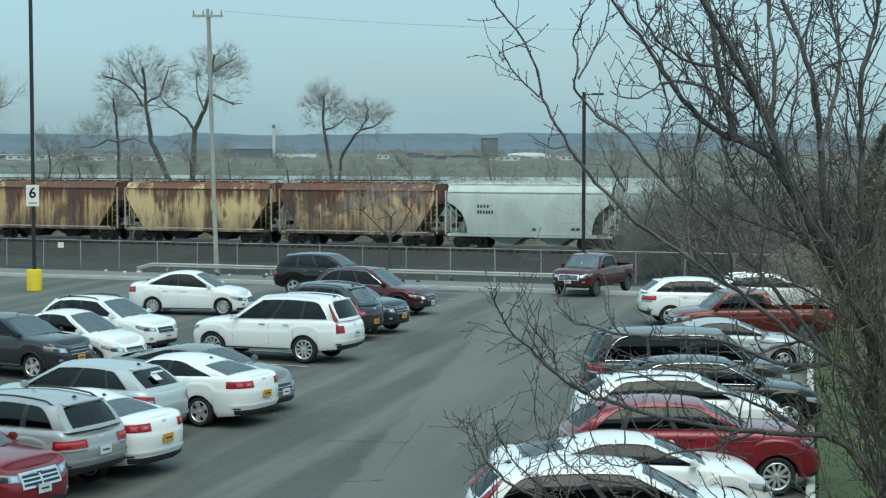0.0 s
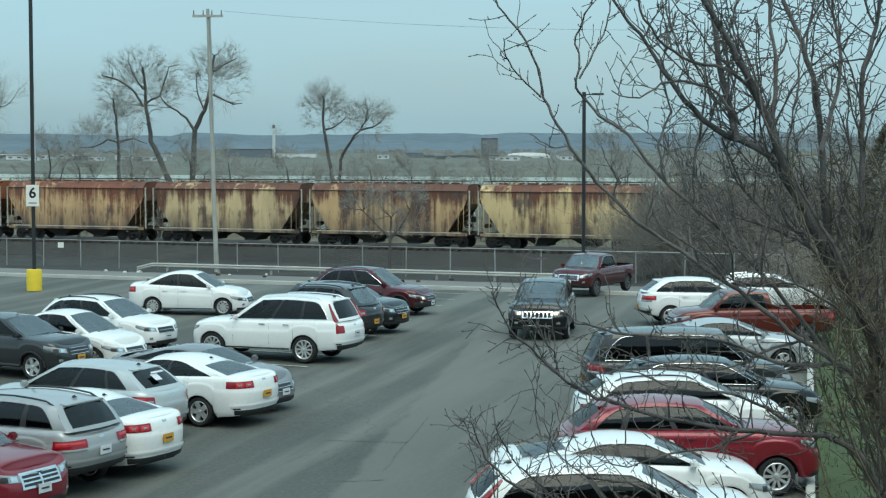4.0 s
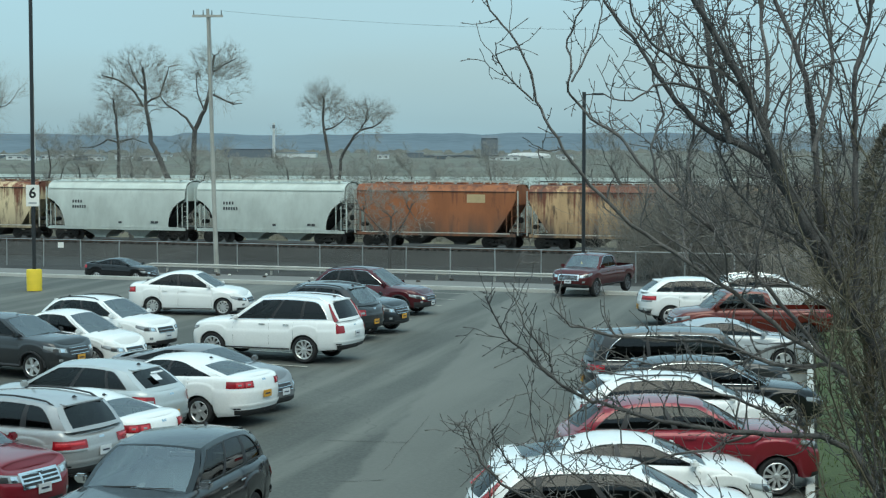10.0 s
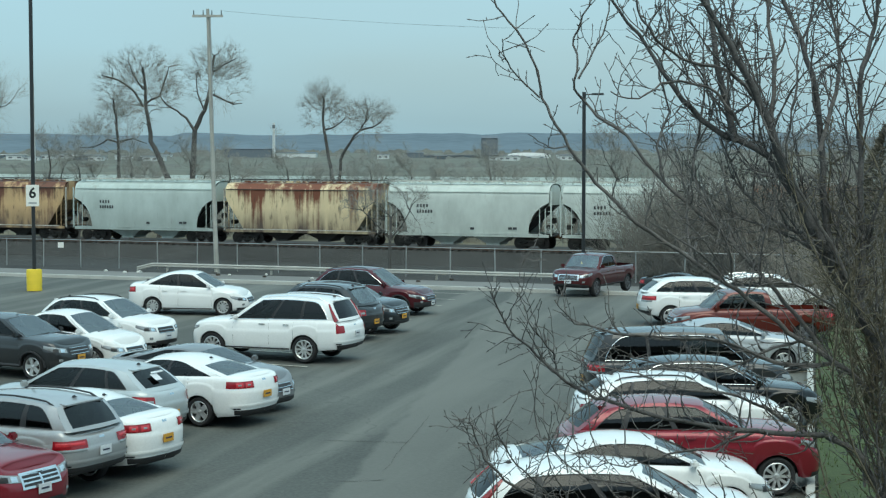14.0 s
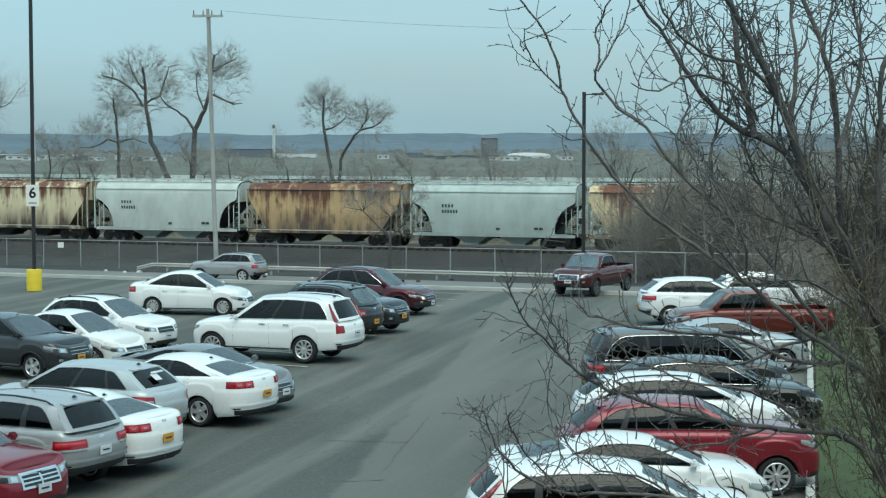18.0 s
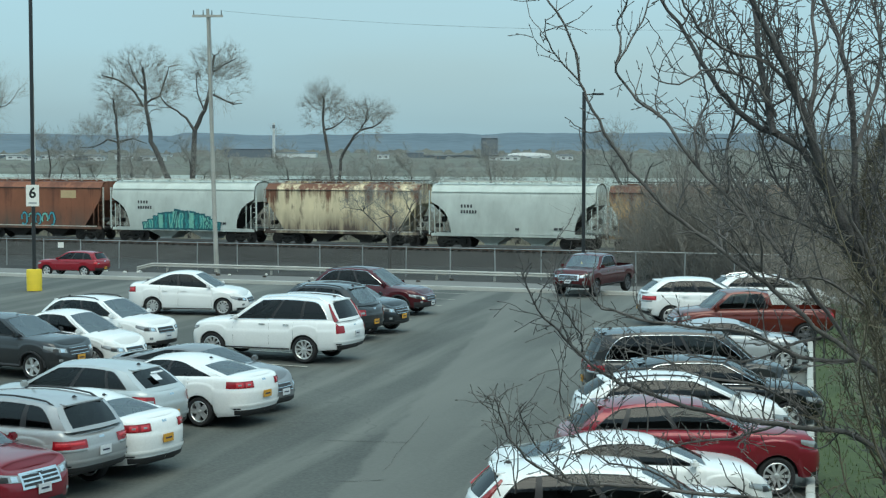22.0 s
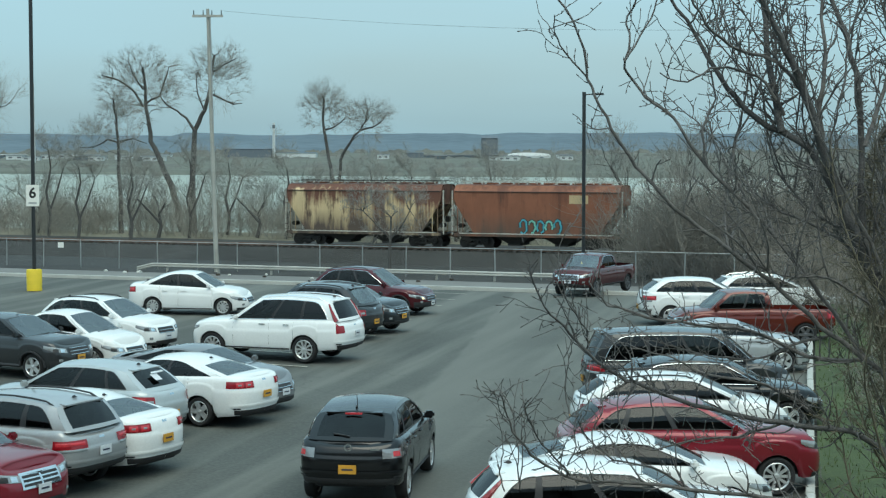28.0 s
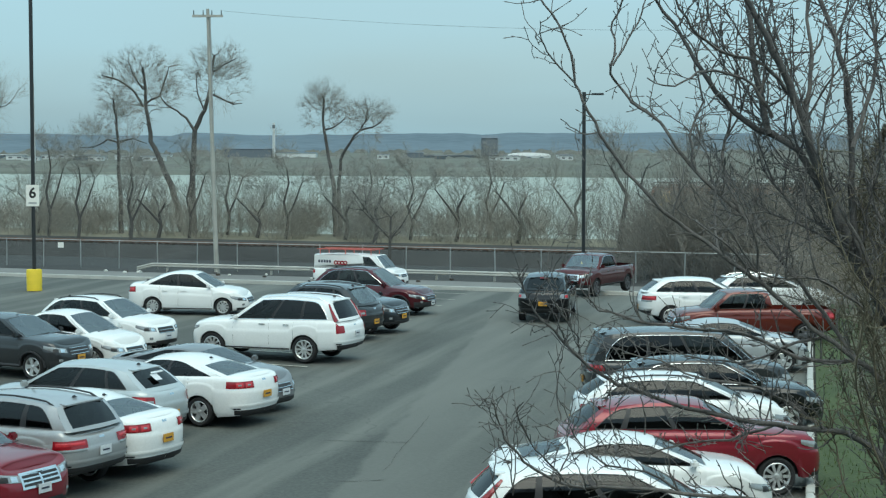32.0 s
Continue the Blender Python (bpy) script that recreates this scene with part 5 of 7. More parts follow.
def lot_lamp(x, y, height, label, sign=False, base=True):
    top = thing("lamp_post", pose(x, y, 0), label, "lamp post")
    if base:
        v, f = lathe([(.0, .0), (.33, .0), (.33, .88), (.30, .92), (.0, .92)], 24, "z")
        part_mesh("concrete_base", mesh_from("concrete_base", v, f, M_YELLOW), top, "yellow painted round concrete base")
    bm = bmesh.new()
    tube(bm, [(0, 0, .5), (0, 0, height)], .085, 8)
    part("pole", bm, M_POLE, top)
    bm = bmesh.new()
    tube(bm, [(0, 0, height - .12), (.45, 0, height - .10)], .03, 6)
    box(bm, .62, 0, height - .10, .55, .30, .09, bevel=.02)
    part("lamp_head", bm, M_POLE, top)
    if sign:
        sg = one_box("row_sign", (0, -.11, 4.10, .56, .02, .92), M_SIGN, top, "white sign with a black 6", bevel=.005)
        sign_text("6", .62, M_INK, sg, pose(0, -.124, 4.20, 90, 0, 0))
        one_box("small_print", (0, -.124, 3.78, .34, .004, .07), M_STEEL, sg)
        for z in (3.8, 4.4):
            one_box("bracket", (0, -.09, z, .22, .05, .04), M_POLE, top)
    return top


lot_lamp(-17.65, 74.2, 13.4, "tall black lamp post on a yellow concrete base", sign=True)
lot_lamp(6.45, 79.0, 8.7, "slim black lamp post beside the road")


def utility_pole(x, y):
    top = thing("utility_pole", pose(x, y, -2.0) @ Matrix.Diagonal((.88, .88, 1.352, 1)), "weathered pale timber utility pole with a crossarm", "utility pole")
    bm = bmesh.new()
    tube(bm, [(0, 0, -.2), (-.19, 0, 4), (-.38, 0, 9), (-.53, 0, 12.75)], .19, 10, .12)
    part("pole", bm, M_WOOD, top)
    bm = bmesh.new()
    tube(bm, [(-.16, -.16, 7.0), (-.34, -.16, 12.4)], .045, 5)
    part("conduit", bm, M_STEEL, top)
    one_box("crossarm", (-.52, -.14, 12.4, 2.28, .12, .12), M_WOOD, top)
    for xx in (-1.55, -.85, -.2, .5):
        bm = bmesh.new()
        tube(bm, [(xx, -.14, 12.45), (xx, -.14, 12.67)], .045, 6, .03)
        part("insulator", bm, M_BLACK, top)
    return top


utility_pole(-14.95, 113.6)
CABLES = [((-14.51, 113.48, 15.10), (34, 97, 13.5))]
for a, b in CABLES:
    bm = bmesh.new()
    a, b = Vector(a), Vector(b)
    tube(bm, [a.lerp(b, t / 12) - Vector((0, 0, 1.0 * 4 * (t / 12) * (1 - t / 12))) for t in range(13)], .007, 4)
    tagged(part("overhead_cable", bm, M_BLACK, None), "thin dark overhead cable from the utility pole", "cable")

FENCE_D, FENCE_H = 102.0, 1.88
M_MESH = bpy.data.materials.new("chain_link")
M_MESH.use_nodes = True


def chain_link():
    """Wire netting: diagonal wires with open gaps between them."""
    n, l = M_MESH.node_tree.nodes, M_MESH.node_tree.links
    b = n["Principled BSDF"]
    b.inputs["Base Color"].default_value, b.inputs["Metallic"].default_value, b.inputs["Roughness"].default_value = (0.20, 0.21, 0.21, 1), 0.5, 0.5
    tc = n.new("ShaderNodeTexCoord")
    mp = n.new("ShaderNodeMapping")
    mp.inputs["Rotation"].default_value = (0, radians(45), 0)
    l.new(tc.outputs["Object"], mp.inputs["Vector"])
    sep = n.new("ShaderNodeSeparateXYZ")
    l.new(mp.outputs["Vector"], sep.inputs[0])
    outs = []
    for ax in ("X", "Z"):
        mu = n.new("ShaderNodeMath")
        mu.operation = "MULTIPLY"
        mu.inputs[1].default_value = 18.0
        l.new(sep.outputs[ax], mu.inputs[0])
        fr = n.new("ShaderNodeMath")
        fr.operation = "FRACT"
        l.new(mu.outputs[0], fr.inputs[0])
        lt = n.new("ShaderNodeMath")
        lt.operation = "LESS_THAN"
        lt.inputs[1].default_value = 0.075
        l.new(fr.outputs[0], lt.inputs[0])
        outs.append(lt)
    mx = n.new("ShaderNodeMath")
    mx.operation = "MAXIMUM"
    l.new(outs[0].outputs[0], mx.inputs[0])
    l.new(outs[1].outputs[0], mx.inputs[1])
    l.new(mx.outputs[0], b.inputs["Alpha"])


chain_link()


def build_fence():
    top = thing("chain_link_fence", street_pose(0, FENCE_D, -2.05), "grey chain-link fence on galvanised posts", "fence", kind="structure")
    bm = bmesh.new()
    tube(bm, [(-60, 0, 0), (-60, 0, FENCE_H + .05)], .04, 6)
    me = bpy.data.meshes.new("post")
    bmesh.ops.translate(bm, vec=(60, 0, 0), verts=bm.verts)
    bm.to_mesh(me)
    bm.free()
    me.materials.append(M_STEEL)
    for q in range(-34, 6):
        part_mesh("post", me, top, at=pose(q * 3.015 + 1.195, 0, 0, 0, random.uniform(-1.2, 1.2), 0))
    for z in (FENCE_H, ):
        bm = bmesh.new()
        tube(bm, [(-102, 0, z), (-60, 0, z - .01), (-10, 0, z + .01), (22, 0, z)], .03, 6)
        part("top_rail", bm, M_STEEL, top)
    bm = bmesh.new()
    vs = [bm.verts.new(v) for v in ((-102, .03, .04), (22, .03, .04), (22, .03, FENCE_H), (-102, .03, FENCE_H))]
    bm.faces.new(vs)
    part("netting", bm, M_MESH, top, "chain-link wire netting")
    one_box("fence_notice", (-66.7, -.06, 1.50, .46, .02, .38), M_SIGN, top, "small white notice")


build_fence()


def build_guard_rail():
    top = thing("guard_rail", street_pose(0, 99.8, -2.02), "pale steel guard rail along the road edge", "guard rail", kind="structure")
    bm = bmesh.new()
    prof = [(0, .30), (-.05, .34), (-.05, .40), (0, .44), (-.05, .48), (-.05, .54), (0, .58), (.02, .58), (.02, .30)]
    xs_ = [-59.4, -58.2, -50, -43, -36, -30.1]
    zo = [-.28, 0, 0, 0, 0, 0]
    rings = [[bm.verts.new((x, y, z + o)) for y, z in prof] for x, o in zip(xs_, zo)]
    for a, b in zip(rings, rings[1:]):
        for k in range(len(prof)):
            bm.faces.new((a[k], b[k], b[(k + 1) % len(prof)], a[(k + 1) % len(prof)]))
    part("beam", bm, M_CONC, top)
    for q in range(-15, -7):
        one_box("post", (q * 3.81, .1, .25, .12, .15, .55), M_WOOD, top)


build_guard_rail()


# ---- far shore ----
# hills and hazy walls: distance haze is mixed into the base colours
M_HILL = mat("hazed_wooded_hills", (0.088, 0.125, 0.155), 0.95, 0, 0.2, 0.004, 0.03, tone=(0.125, 0.168, 0.20))
M_FARWALL = mat("far_pale_wall", (0.55, 0.58, 0.58), 0.8)
M_FARDARK = mat("far_dark_wall", (0.12, 0.13, 0.14), 0.85)
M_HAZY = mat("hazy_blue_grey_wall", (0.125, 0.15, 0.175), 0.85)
M_FARWOOD = mat("far_woods", (0.12, 0.12, 0.105), 0.95, 0, 0.3, 0.02, 0.3)


def hills():
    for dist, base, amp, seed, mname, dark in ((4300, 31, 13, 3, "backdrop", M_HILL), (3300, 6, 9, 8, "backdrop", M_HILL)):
        verts, faces = [], []
        nn = 160
        for i in range(nn + 1):
            u = -0.6 + 1.2 * i / nn
            h = base + amp * (noise.noise(Vector((u * 6, seed, 0))) + .6 * noise.noise(Vector((u * 17, seed, 2))) + .25 * noise.noise(Vector((u * 60, seed, 5))))
            h *= 1.15 if u > -.15 else .95
            x = u * dist
            verts += [(x, dist - 600, -8), (x, dist, EYE_Z + h), (x, dist + 400, -8)]
        for i in range(nn):
            for j in range(2):
                faces.append((3 * i + j, 3 * i + 3 + j, 3 * i + 4 + j, 3 * i + 1 + j))
        tagged(new("backdrop", mesh_from("backdrop", verts, faces, dark)), "wooded hills beyond the lake, with blue-grey haze in their colour", "hills", kind="structure")


hills()


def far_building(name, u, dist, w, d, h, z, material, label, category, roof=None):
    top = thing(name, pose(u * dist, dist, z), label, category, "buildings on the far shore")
    one_box("wall", (0, 0, h / 2, w, d, h), material, top)
    bm = bmesh.new()
    vs = [(-w / 2 - .5, -d / 2 - .5, h), (w / 2 + .5, -d / 2 - .5, h), (w / 2 + .5, d / 2 + .5, h), (-w / 2 - .5, d / 2 + .5, h), (-w / 2, 0, h + h * .12), (w / 2, 0, h + h * .12)]
    bv = [bm.verts.new(v) for v in vs]
    for q in ((0, 1, 5, 4), (2, 3, 4, 5), (0, 4, 3), (1, 2, 5), (0, 3, 2, 1)):
        bm.faces.new([bv[k] for k in q])
    part("roof", bm, roof or material, top)
    nw = max(2, int(w / 14)) if category == "house" or material is M_FARDARK else 0
    for k in range(nw):
        one_box("window", (-w / 2 + w * (k + .5) / nw, -d / 2 - .05, h * .55, w / nw * .45, .2, h * .3), M_FARDARK if material is not M_FARDARK else M_HILL, top)
    return top


def arched_shed(u, dist):
    top = thing("warehouse", pose(u * dist, dist, -3.6), "long white shed with an arched roof on the far shore", "building", "buildings on the far shore")
    one_box("wall", (0, 0, 1.6, 35, 18, 3.2), M_FARWALL, top)
    vv, ff = [], []
    for k in range(13):
        a = math.pi * k / 12
        vv += [(-17.7 * math.cos(a) ** 1 if 0 < k < 12 else (-17.7 if k == 0 else 17.7), -9.3, 3.2 + 2.6 * math.sin(a) ** .8 if 0 < k < 12 else 3.2), (-17.7 * math.cos(a), 9.3, 3.2 + 2.6 * abs(math.sin(a)) ** .8)]
    for k in range(12):
        ff.append((2 * k, 2 * k + 2, 2 * k + 3, 2 * k + 1))
    ff.append(tuple(range(0, 26, 2)))
    part_mesh("roof", mesh_from("roof", vv, ff, mat("far_white_roof", (0.8, 0.82, 0.82), 0.7)), top, "white arched roof")
    for k in range(3):
        one_box("door", (-10 + 10 * k, -9.1, 1.2, 3.2, .2, 2.2), M_HAZY, top)


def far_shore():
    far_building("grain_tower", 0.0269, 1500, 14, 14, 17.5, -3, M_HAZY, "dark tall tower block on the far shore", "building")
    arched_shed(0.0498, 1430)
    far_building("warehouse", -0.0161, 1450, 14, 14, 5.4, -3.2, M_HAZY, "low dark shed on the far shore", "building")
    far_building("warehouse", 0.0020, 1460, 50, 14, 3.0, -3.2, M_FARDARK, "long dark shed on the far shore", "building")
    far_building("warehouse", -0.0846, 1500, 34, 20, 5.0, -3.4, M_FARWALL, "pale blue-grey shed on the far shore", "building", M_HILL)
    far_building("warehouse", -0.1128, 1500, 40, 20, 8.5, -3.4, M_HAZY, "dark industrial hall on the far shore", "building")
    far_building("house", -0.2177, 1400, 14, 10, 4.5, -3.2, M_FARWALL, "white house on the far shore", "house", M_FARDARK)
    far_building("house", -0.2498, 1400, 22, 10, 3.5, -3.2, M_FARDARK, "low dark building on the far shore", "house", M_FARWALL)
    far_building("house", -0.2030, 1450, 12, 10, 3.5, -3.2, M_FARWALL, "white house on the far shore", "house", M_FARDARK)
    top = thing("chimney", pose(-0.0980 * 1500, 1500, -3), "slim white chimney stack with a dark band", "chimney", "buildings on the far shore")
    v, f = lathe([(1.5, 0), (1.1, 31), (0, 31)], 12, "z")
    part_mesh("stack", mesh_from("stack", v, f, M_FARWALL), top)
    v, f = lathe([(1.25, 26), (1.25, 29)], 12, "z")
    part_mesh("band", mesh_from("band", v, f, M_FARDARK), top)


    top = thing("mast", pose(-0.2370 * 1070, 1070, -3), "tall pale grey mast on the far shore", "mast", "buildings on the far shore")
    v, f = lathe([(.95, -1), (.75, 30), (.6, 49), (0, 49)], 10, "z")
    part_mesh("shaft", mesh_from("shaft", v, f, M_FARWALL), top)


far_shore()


def dumpster(x, y, rz):
    top = thing("dumpster", pose(x, y, -2.03, 0, 0, rz), "dark green steel waste container beside the road", "dumpster")
    g = mat("green_steel", (0.02, 0.075, 0.07), 0.5, 0, 0.2, 2)
    bm = bmesh.new()
    box(bm, 0, 0, .62, 2.1, 1.3, 1.05, bevel=.03)
    part("bin", bm, g, top)
    for k in range(5):
        one_box("rib", (-.9 + .45 * k, -.67, .62, .06, .06, 1.0), g, top)
    bm = bmesh.new()
    box(bm, 0, 0, 1.2, 2.15, 1.35, .07, bevel=.02, rx=-5)
    part("lid", bm, M_BLACK, top)
    for xx in (-.95, .95):
        one_box("skid", (xx, 0, .06, .12, 1.2, .12), M_BLACK, top)


dumpster(22.2, 112.0, -20)
t_ = mat("teal_painted_steel", (0.02, 0.16, 0.15), 0.5)
for q, xx in enumerate((20.2, 20.6, 16.6, 17.6)):
    bm = bmesh.new()
    tube(bm, [(0, 0, 0), (0, 0, 1.3)], .08, 8)
    box(bm, 0, 0, 1.32, .2, .2, .06, bevel=.02)
    ob = tagged(part("bollard", bm, t_, None), "teal painted steel post beside the waste container", "bollard", "teal posts")
    ob.matrix_basis = pose(xx, 112.2 - .38 * (xx - 20), -2.03)

M_LITTER = mat("pale_litter", (0.6, 0.6, 0.56), 0.8)
rng_l = random.Random(12)
for q in range(16):
    bm = bmesh.new()
    box(bm, 0, 0, 0, rng_l.uniform(.15, .4), rng_l.uniform(.12, .25), rng_l.uniform(.08, .2), bevel=.03, rx=rng_l.uniform(0, 30), rz=rng_l.uniform(0, 90))
    ob = tagged(part("litter", bm, M_LITTER if q % 3 else M_TIE, None), "small piece of pale litter below the guard rail", "litter", "roadside litter")
    ob.matrix_basis = Matrix.Translation(across(rng_l.uniform(-62, -36), rng_l.uniform(97.2, 99.2), -1.95))


def far_woods():
    """Dark wooded strips and hedges on the far shore, too distant to tell tree from tree."""
    rng = random.Random(3)
    vv, ff = [], []
    for dist, u0, u1, h, gap in ((1350, -.30, .30, 3.2, .35), (1650, -.30, .30, 5.0, .25), (2100, -.32, .32, 7.0, .2), (820, -.30, .12, 2.2, .6), (2700, -.34, .34, 9, .15)):
        u = u0
        while u < u1:
            w = rng.uniform(.004, .02)
            if rng.random() > gap:
                nn = 7
                b0 = len(vv)
                for i in range(nn + 1):
                    x = (u + w * i / nn) * dist
                    e = math.sin(math.pi * i / nn) ** .4
                    vv += [(x, dist - 12, -4), (x, dist, -3 + h * e * rng.uniform(.55, 1.0)), (x, dist + 12, -4)]
                for i in range(nn):
                    for j in range(2):
                        ff.append((b0 + 3 * i + j, b0 + 3 * i + 3 + j, b0 + 3 * i + 4 + j, b0 + 3 * i + 1 + j))
            u += w
    tagged(new("far_woods", mesh_from("far_woods", vv, ff, M_FARWOOD)), "grey-brown strips of woodland on the far shore", "woods", kind="stuff")
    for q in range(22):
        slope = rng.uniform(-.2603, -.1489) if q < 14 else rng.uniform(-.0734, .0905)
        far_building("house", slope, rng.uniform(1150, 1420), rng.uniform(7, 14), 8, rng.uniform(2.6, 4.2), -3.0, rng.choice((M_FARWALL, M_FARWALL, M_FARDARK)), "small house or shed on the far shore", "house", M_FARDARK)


far_woods()
# ---- parked cars ----
def parked(x, y, rz):
    return pose(x, y, 0, 0, 0, rz)


car("suv", parked(-8.17, 31.5, 153), "suv", "steel", "silver-grey estate SUV parked with its tail to the aisle", rear="white", rails=True, privacy=True, lamps="wide")
car("sedan", parked(-7.36, 33.3, 153), "sedan", "white", "white saloon parked with its tail to the aisle", L=4.86, W=1.85, lamps="wide", H=1.50)
SILVER = car("hatchback", parked(-7.74, 36.91, 153), "hatch", "bluesilver", "silver hatchback between two white saloons", L=4.75, privacy=True, H=1.64)
car("sedan", parked(-6.09, 39.17, 153), "sedan", "white", "white saloon with dark five-spoke wheels", L=4.86, W=1.85, lamps="wide", H=1.50)
car("sedan", parked(-5.78, 41.13, -27), "sedan", "grey", "dark grey saloon parked nose to the aisle", front="white")
car("suv", parked(-4.85, 50.4, 158), "longroof", "white", "large white SUV with tall red tail lights", rear="white", rails="silver", privacy=True, lamps="tall", trim="chrome", L=5.1, H=1.91)
car("suv", parked(-4.20, 55.89, 153), "crossover", "charcoal", "dark grey SUV with a yellow plate", rails=True, L=4.65, W=1.85, H=1.80)
car("crossover", parked(-3.28, 58.13, -27), "crossover", "dark", "dark blue-grey crossover parked nose to the aisle", front="yellow", L=4.45, H=1.66)
car("estate_car", parked(-2.6, 64.4, -22), "wagon", "maroon", "maroon estate car with roof rails and lit-looking lamps", front="white", rails=True, clad=True, trim="chrome", lit=True, H=1.73)
car("sedan", parked(-9.36, 64.1, -10), "compact", "white", "white compact saloon standing alone across its stall", L=4.72, H=1.61)
car("crossover", parked(-10.16, 52.12, -27), "crossover", "white", "white crossover with roof rails, nose to the aisle", front="white", rails=True, H=1.68, L=4.45)
car("sedan", parked(-10.52, 48.74, -27), "compact", "pearl", "white saloon parked nose to the aisle", front="white", H=1.59)
car("suv", parked(-11.7, 46.86, -27), "crossover", "charcoal", "dark grey SUV with chrome grille", front="yellow", clad=True)
car("suv", parked(-8.50, 28.76, -27), "crossover", "red", "dark red SUV with a chrome bar grille", front="white", H=1.72, trim="chrome", bars=2, af=.5, round=3.4, nose=1.0, cowl=1.16)
car("suv", parked(2.55, 24.85, 4), "crossover", "white", "white SUV with tall red tail lights", lamps="tall", rear="white", xr=-1.74, privacy=True)
car("sedan", parked(3.1, 28.35, 4), "sedan", "pearl", "white saloon parked nose to the lawn")
car("crossover", parked(4.40, 30.95, 4), "crossover", "red", "red crossover with grey alloy wheels", wheel="ten", privacy=True, L=4.75, H=1.70, nose=1.0, cowl=1.15, belt=1.20, xc=.92, xw=.12, af=.55, round=3.2)
car("hatchback", parked(4.9, 35.2, 4), "hatch", "white", "white hatchback with a roof spoiler", privacy=True, rails=True)
car("estate_car", parked(5.95, 37.6, 4), "wagon", "black", "black estate car parked nose to the lawn", trim="chrome")
car("minivan", parked(5.92, 41.56, 4), "minivan", "charcoal", "dark grey minivan with chrome side trim", trim="chrome", lamps="wide", privacy=True, H=1.84)
car("sedan", parked(7.80, 47.62, 4), "sedan", "silver", "silver-grey saloon parked nose to the lawn")
car("pickup_truck", parked(9.65, 54.0, 184), "pickup", "orange", "dull orange-red pickup truck backed up to the lawn", "pickup truck", rear="", L=5.2, W=1.85, H=1.76, wb=3.2, r=.36, sill=.40, nose=.98, cowl=1.14, belt=1.16, tail=1.14, xr=-.40, xg=-.55)
car("suv", parked(9.1, 60.3, 4), "crossover", "white", "white SUV parked nose to the lawn", lamps="wide")
car("sedan", parked(11.95, 63.0, 4), "hatch", "white", "white hatchback at the end of the row", rails="silver")
car("pickup_truck", parked(6.42, 73.1, 240), "pickup", "darkmaroon", "maroon pickup truck with a chrome grille", "pickup truck", front="white", trim="chrome", L=5.1, W=1.84, H=1.73, wb=3.15, r=.365, cowl=1.13, nose=1.0, belt=1.15, tail=1.12, xr=-.42, xg=-.60, xc=1.3, xw=.72, bars=3)

bm = bmesh.new()
box(bm, -2.0, .12, 1.36, .006, .22, .20, bevel=.001, ry=55)
box(bm, -1.93, .0, 1.45, .006, .42, .05, bevel=.001, ry=55)
part("window_notice", bm, M_PLATE_W, SILVER, "white paper notice in the rear window")

# ---- cars that drive ----
SUV_DOWN = car("suv", pose(0, 0, 0), "suv", "black", "black SUV driving down the aisle with its headlights lit", group="moving cars", lit=True, slots=True, front="", trim="chrome", privacy=True, H=1.80, W=1.98, L=4.86, af=.46, round=3.5)
CROSSOVER_UP = car("crossover", pose(0, 0, 0), "crossover", "black", "black crossover driving up the aisle", group="moving cars", L=4.68, W=1.87, H=1.70, wb=2.75, rear="yellow", lamps="clear", emblem=True, privacy=True)
BLUE = car("hatchback", pose(0, 0, 0), "hatch", "blue", "bright blue hatchback driving along the road", group="moving cars")
DARK = car("sedan", pose(0, 0, 0), "sedan", "black", "black saloon driving along the road", group="moving cars")
GREY = car("suv", pose(0, 0, 0), "suv", "steel", "silver-grey SUV driving along the road", group="moving cars", rails=True)
REDP = car("suv", pose(0, 0, 0), "suv", "brightred", "small boxy bright red SUV driving along the road", group="moving cars", L=4.75, W=1.8, H=1.64, wb=2.75, r=.34, sill=.36, nose=.88, cowl=1.06, belt=1.10, tail=1.08, xr=-1.80, xg=-2.10, privacy=True)
VAN = car("van", pose(0, 0, 0), "van", "white", "white delivery van with a red ladder rack on its roof", "van", group="moving cars", spoiler=False, rear="", L=5.6, H=2.08, W=2.0, wb=3.4, fo=.95, xc=1.85, xw=1.25, xr=-2.62, xg=-2.76, belt=1.28, cowl=1.26, tail=1.22, nose=1.02, panes=((.05, .24),), clad=True)


def ladder_rack():
    """Rack and lettering of the van."""
    M_RACK = mat("red_painted_rack", (0.45, 0.10, 0.08), 0.5)
    for y in (-.62, .62):
        bm = bmesh.new()
        tube(bm, [(-2.5, y, 2.30), (1.15, y, 2.30)], .03, 6)
        part("rack_rail", bm, M_RACK, VAN)
        for x in (-2.3, -.7, .9):
            bm = bmesh.new()
            tube(bm, [(x, y, 2.0), (x, y, 2.30)], .025, 6)
            part("rack_leg", bm, M_RACK, VAN)
    for q in range(9):
        one_box("rack_bar", (-2.4 + .43 * q, 0, 2.30, .05, 1.24, .04), M_RACK, VAN)
    for q in range(5):
        one_box("lettering_bar", (-2.2 + .17 * q, -.985, 1.62, .11, .02, .16), M_BAR, VAN)
    for q in range(4):
        v, f = lathe([(.06, -1.0), (.06, -.98), (.13, -.98), (.13, -1.0), (.06, -1.0)], 16)
        ob = part_mesh("ring_emblem", mesh_from("ring_emblem", v, f, M_RED), VAN, at=pose(-1.15 + .2 * q, 0, 1.55))


ladder_rack()
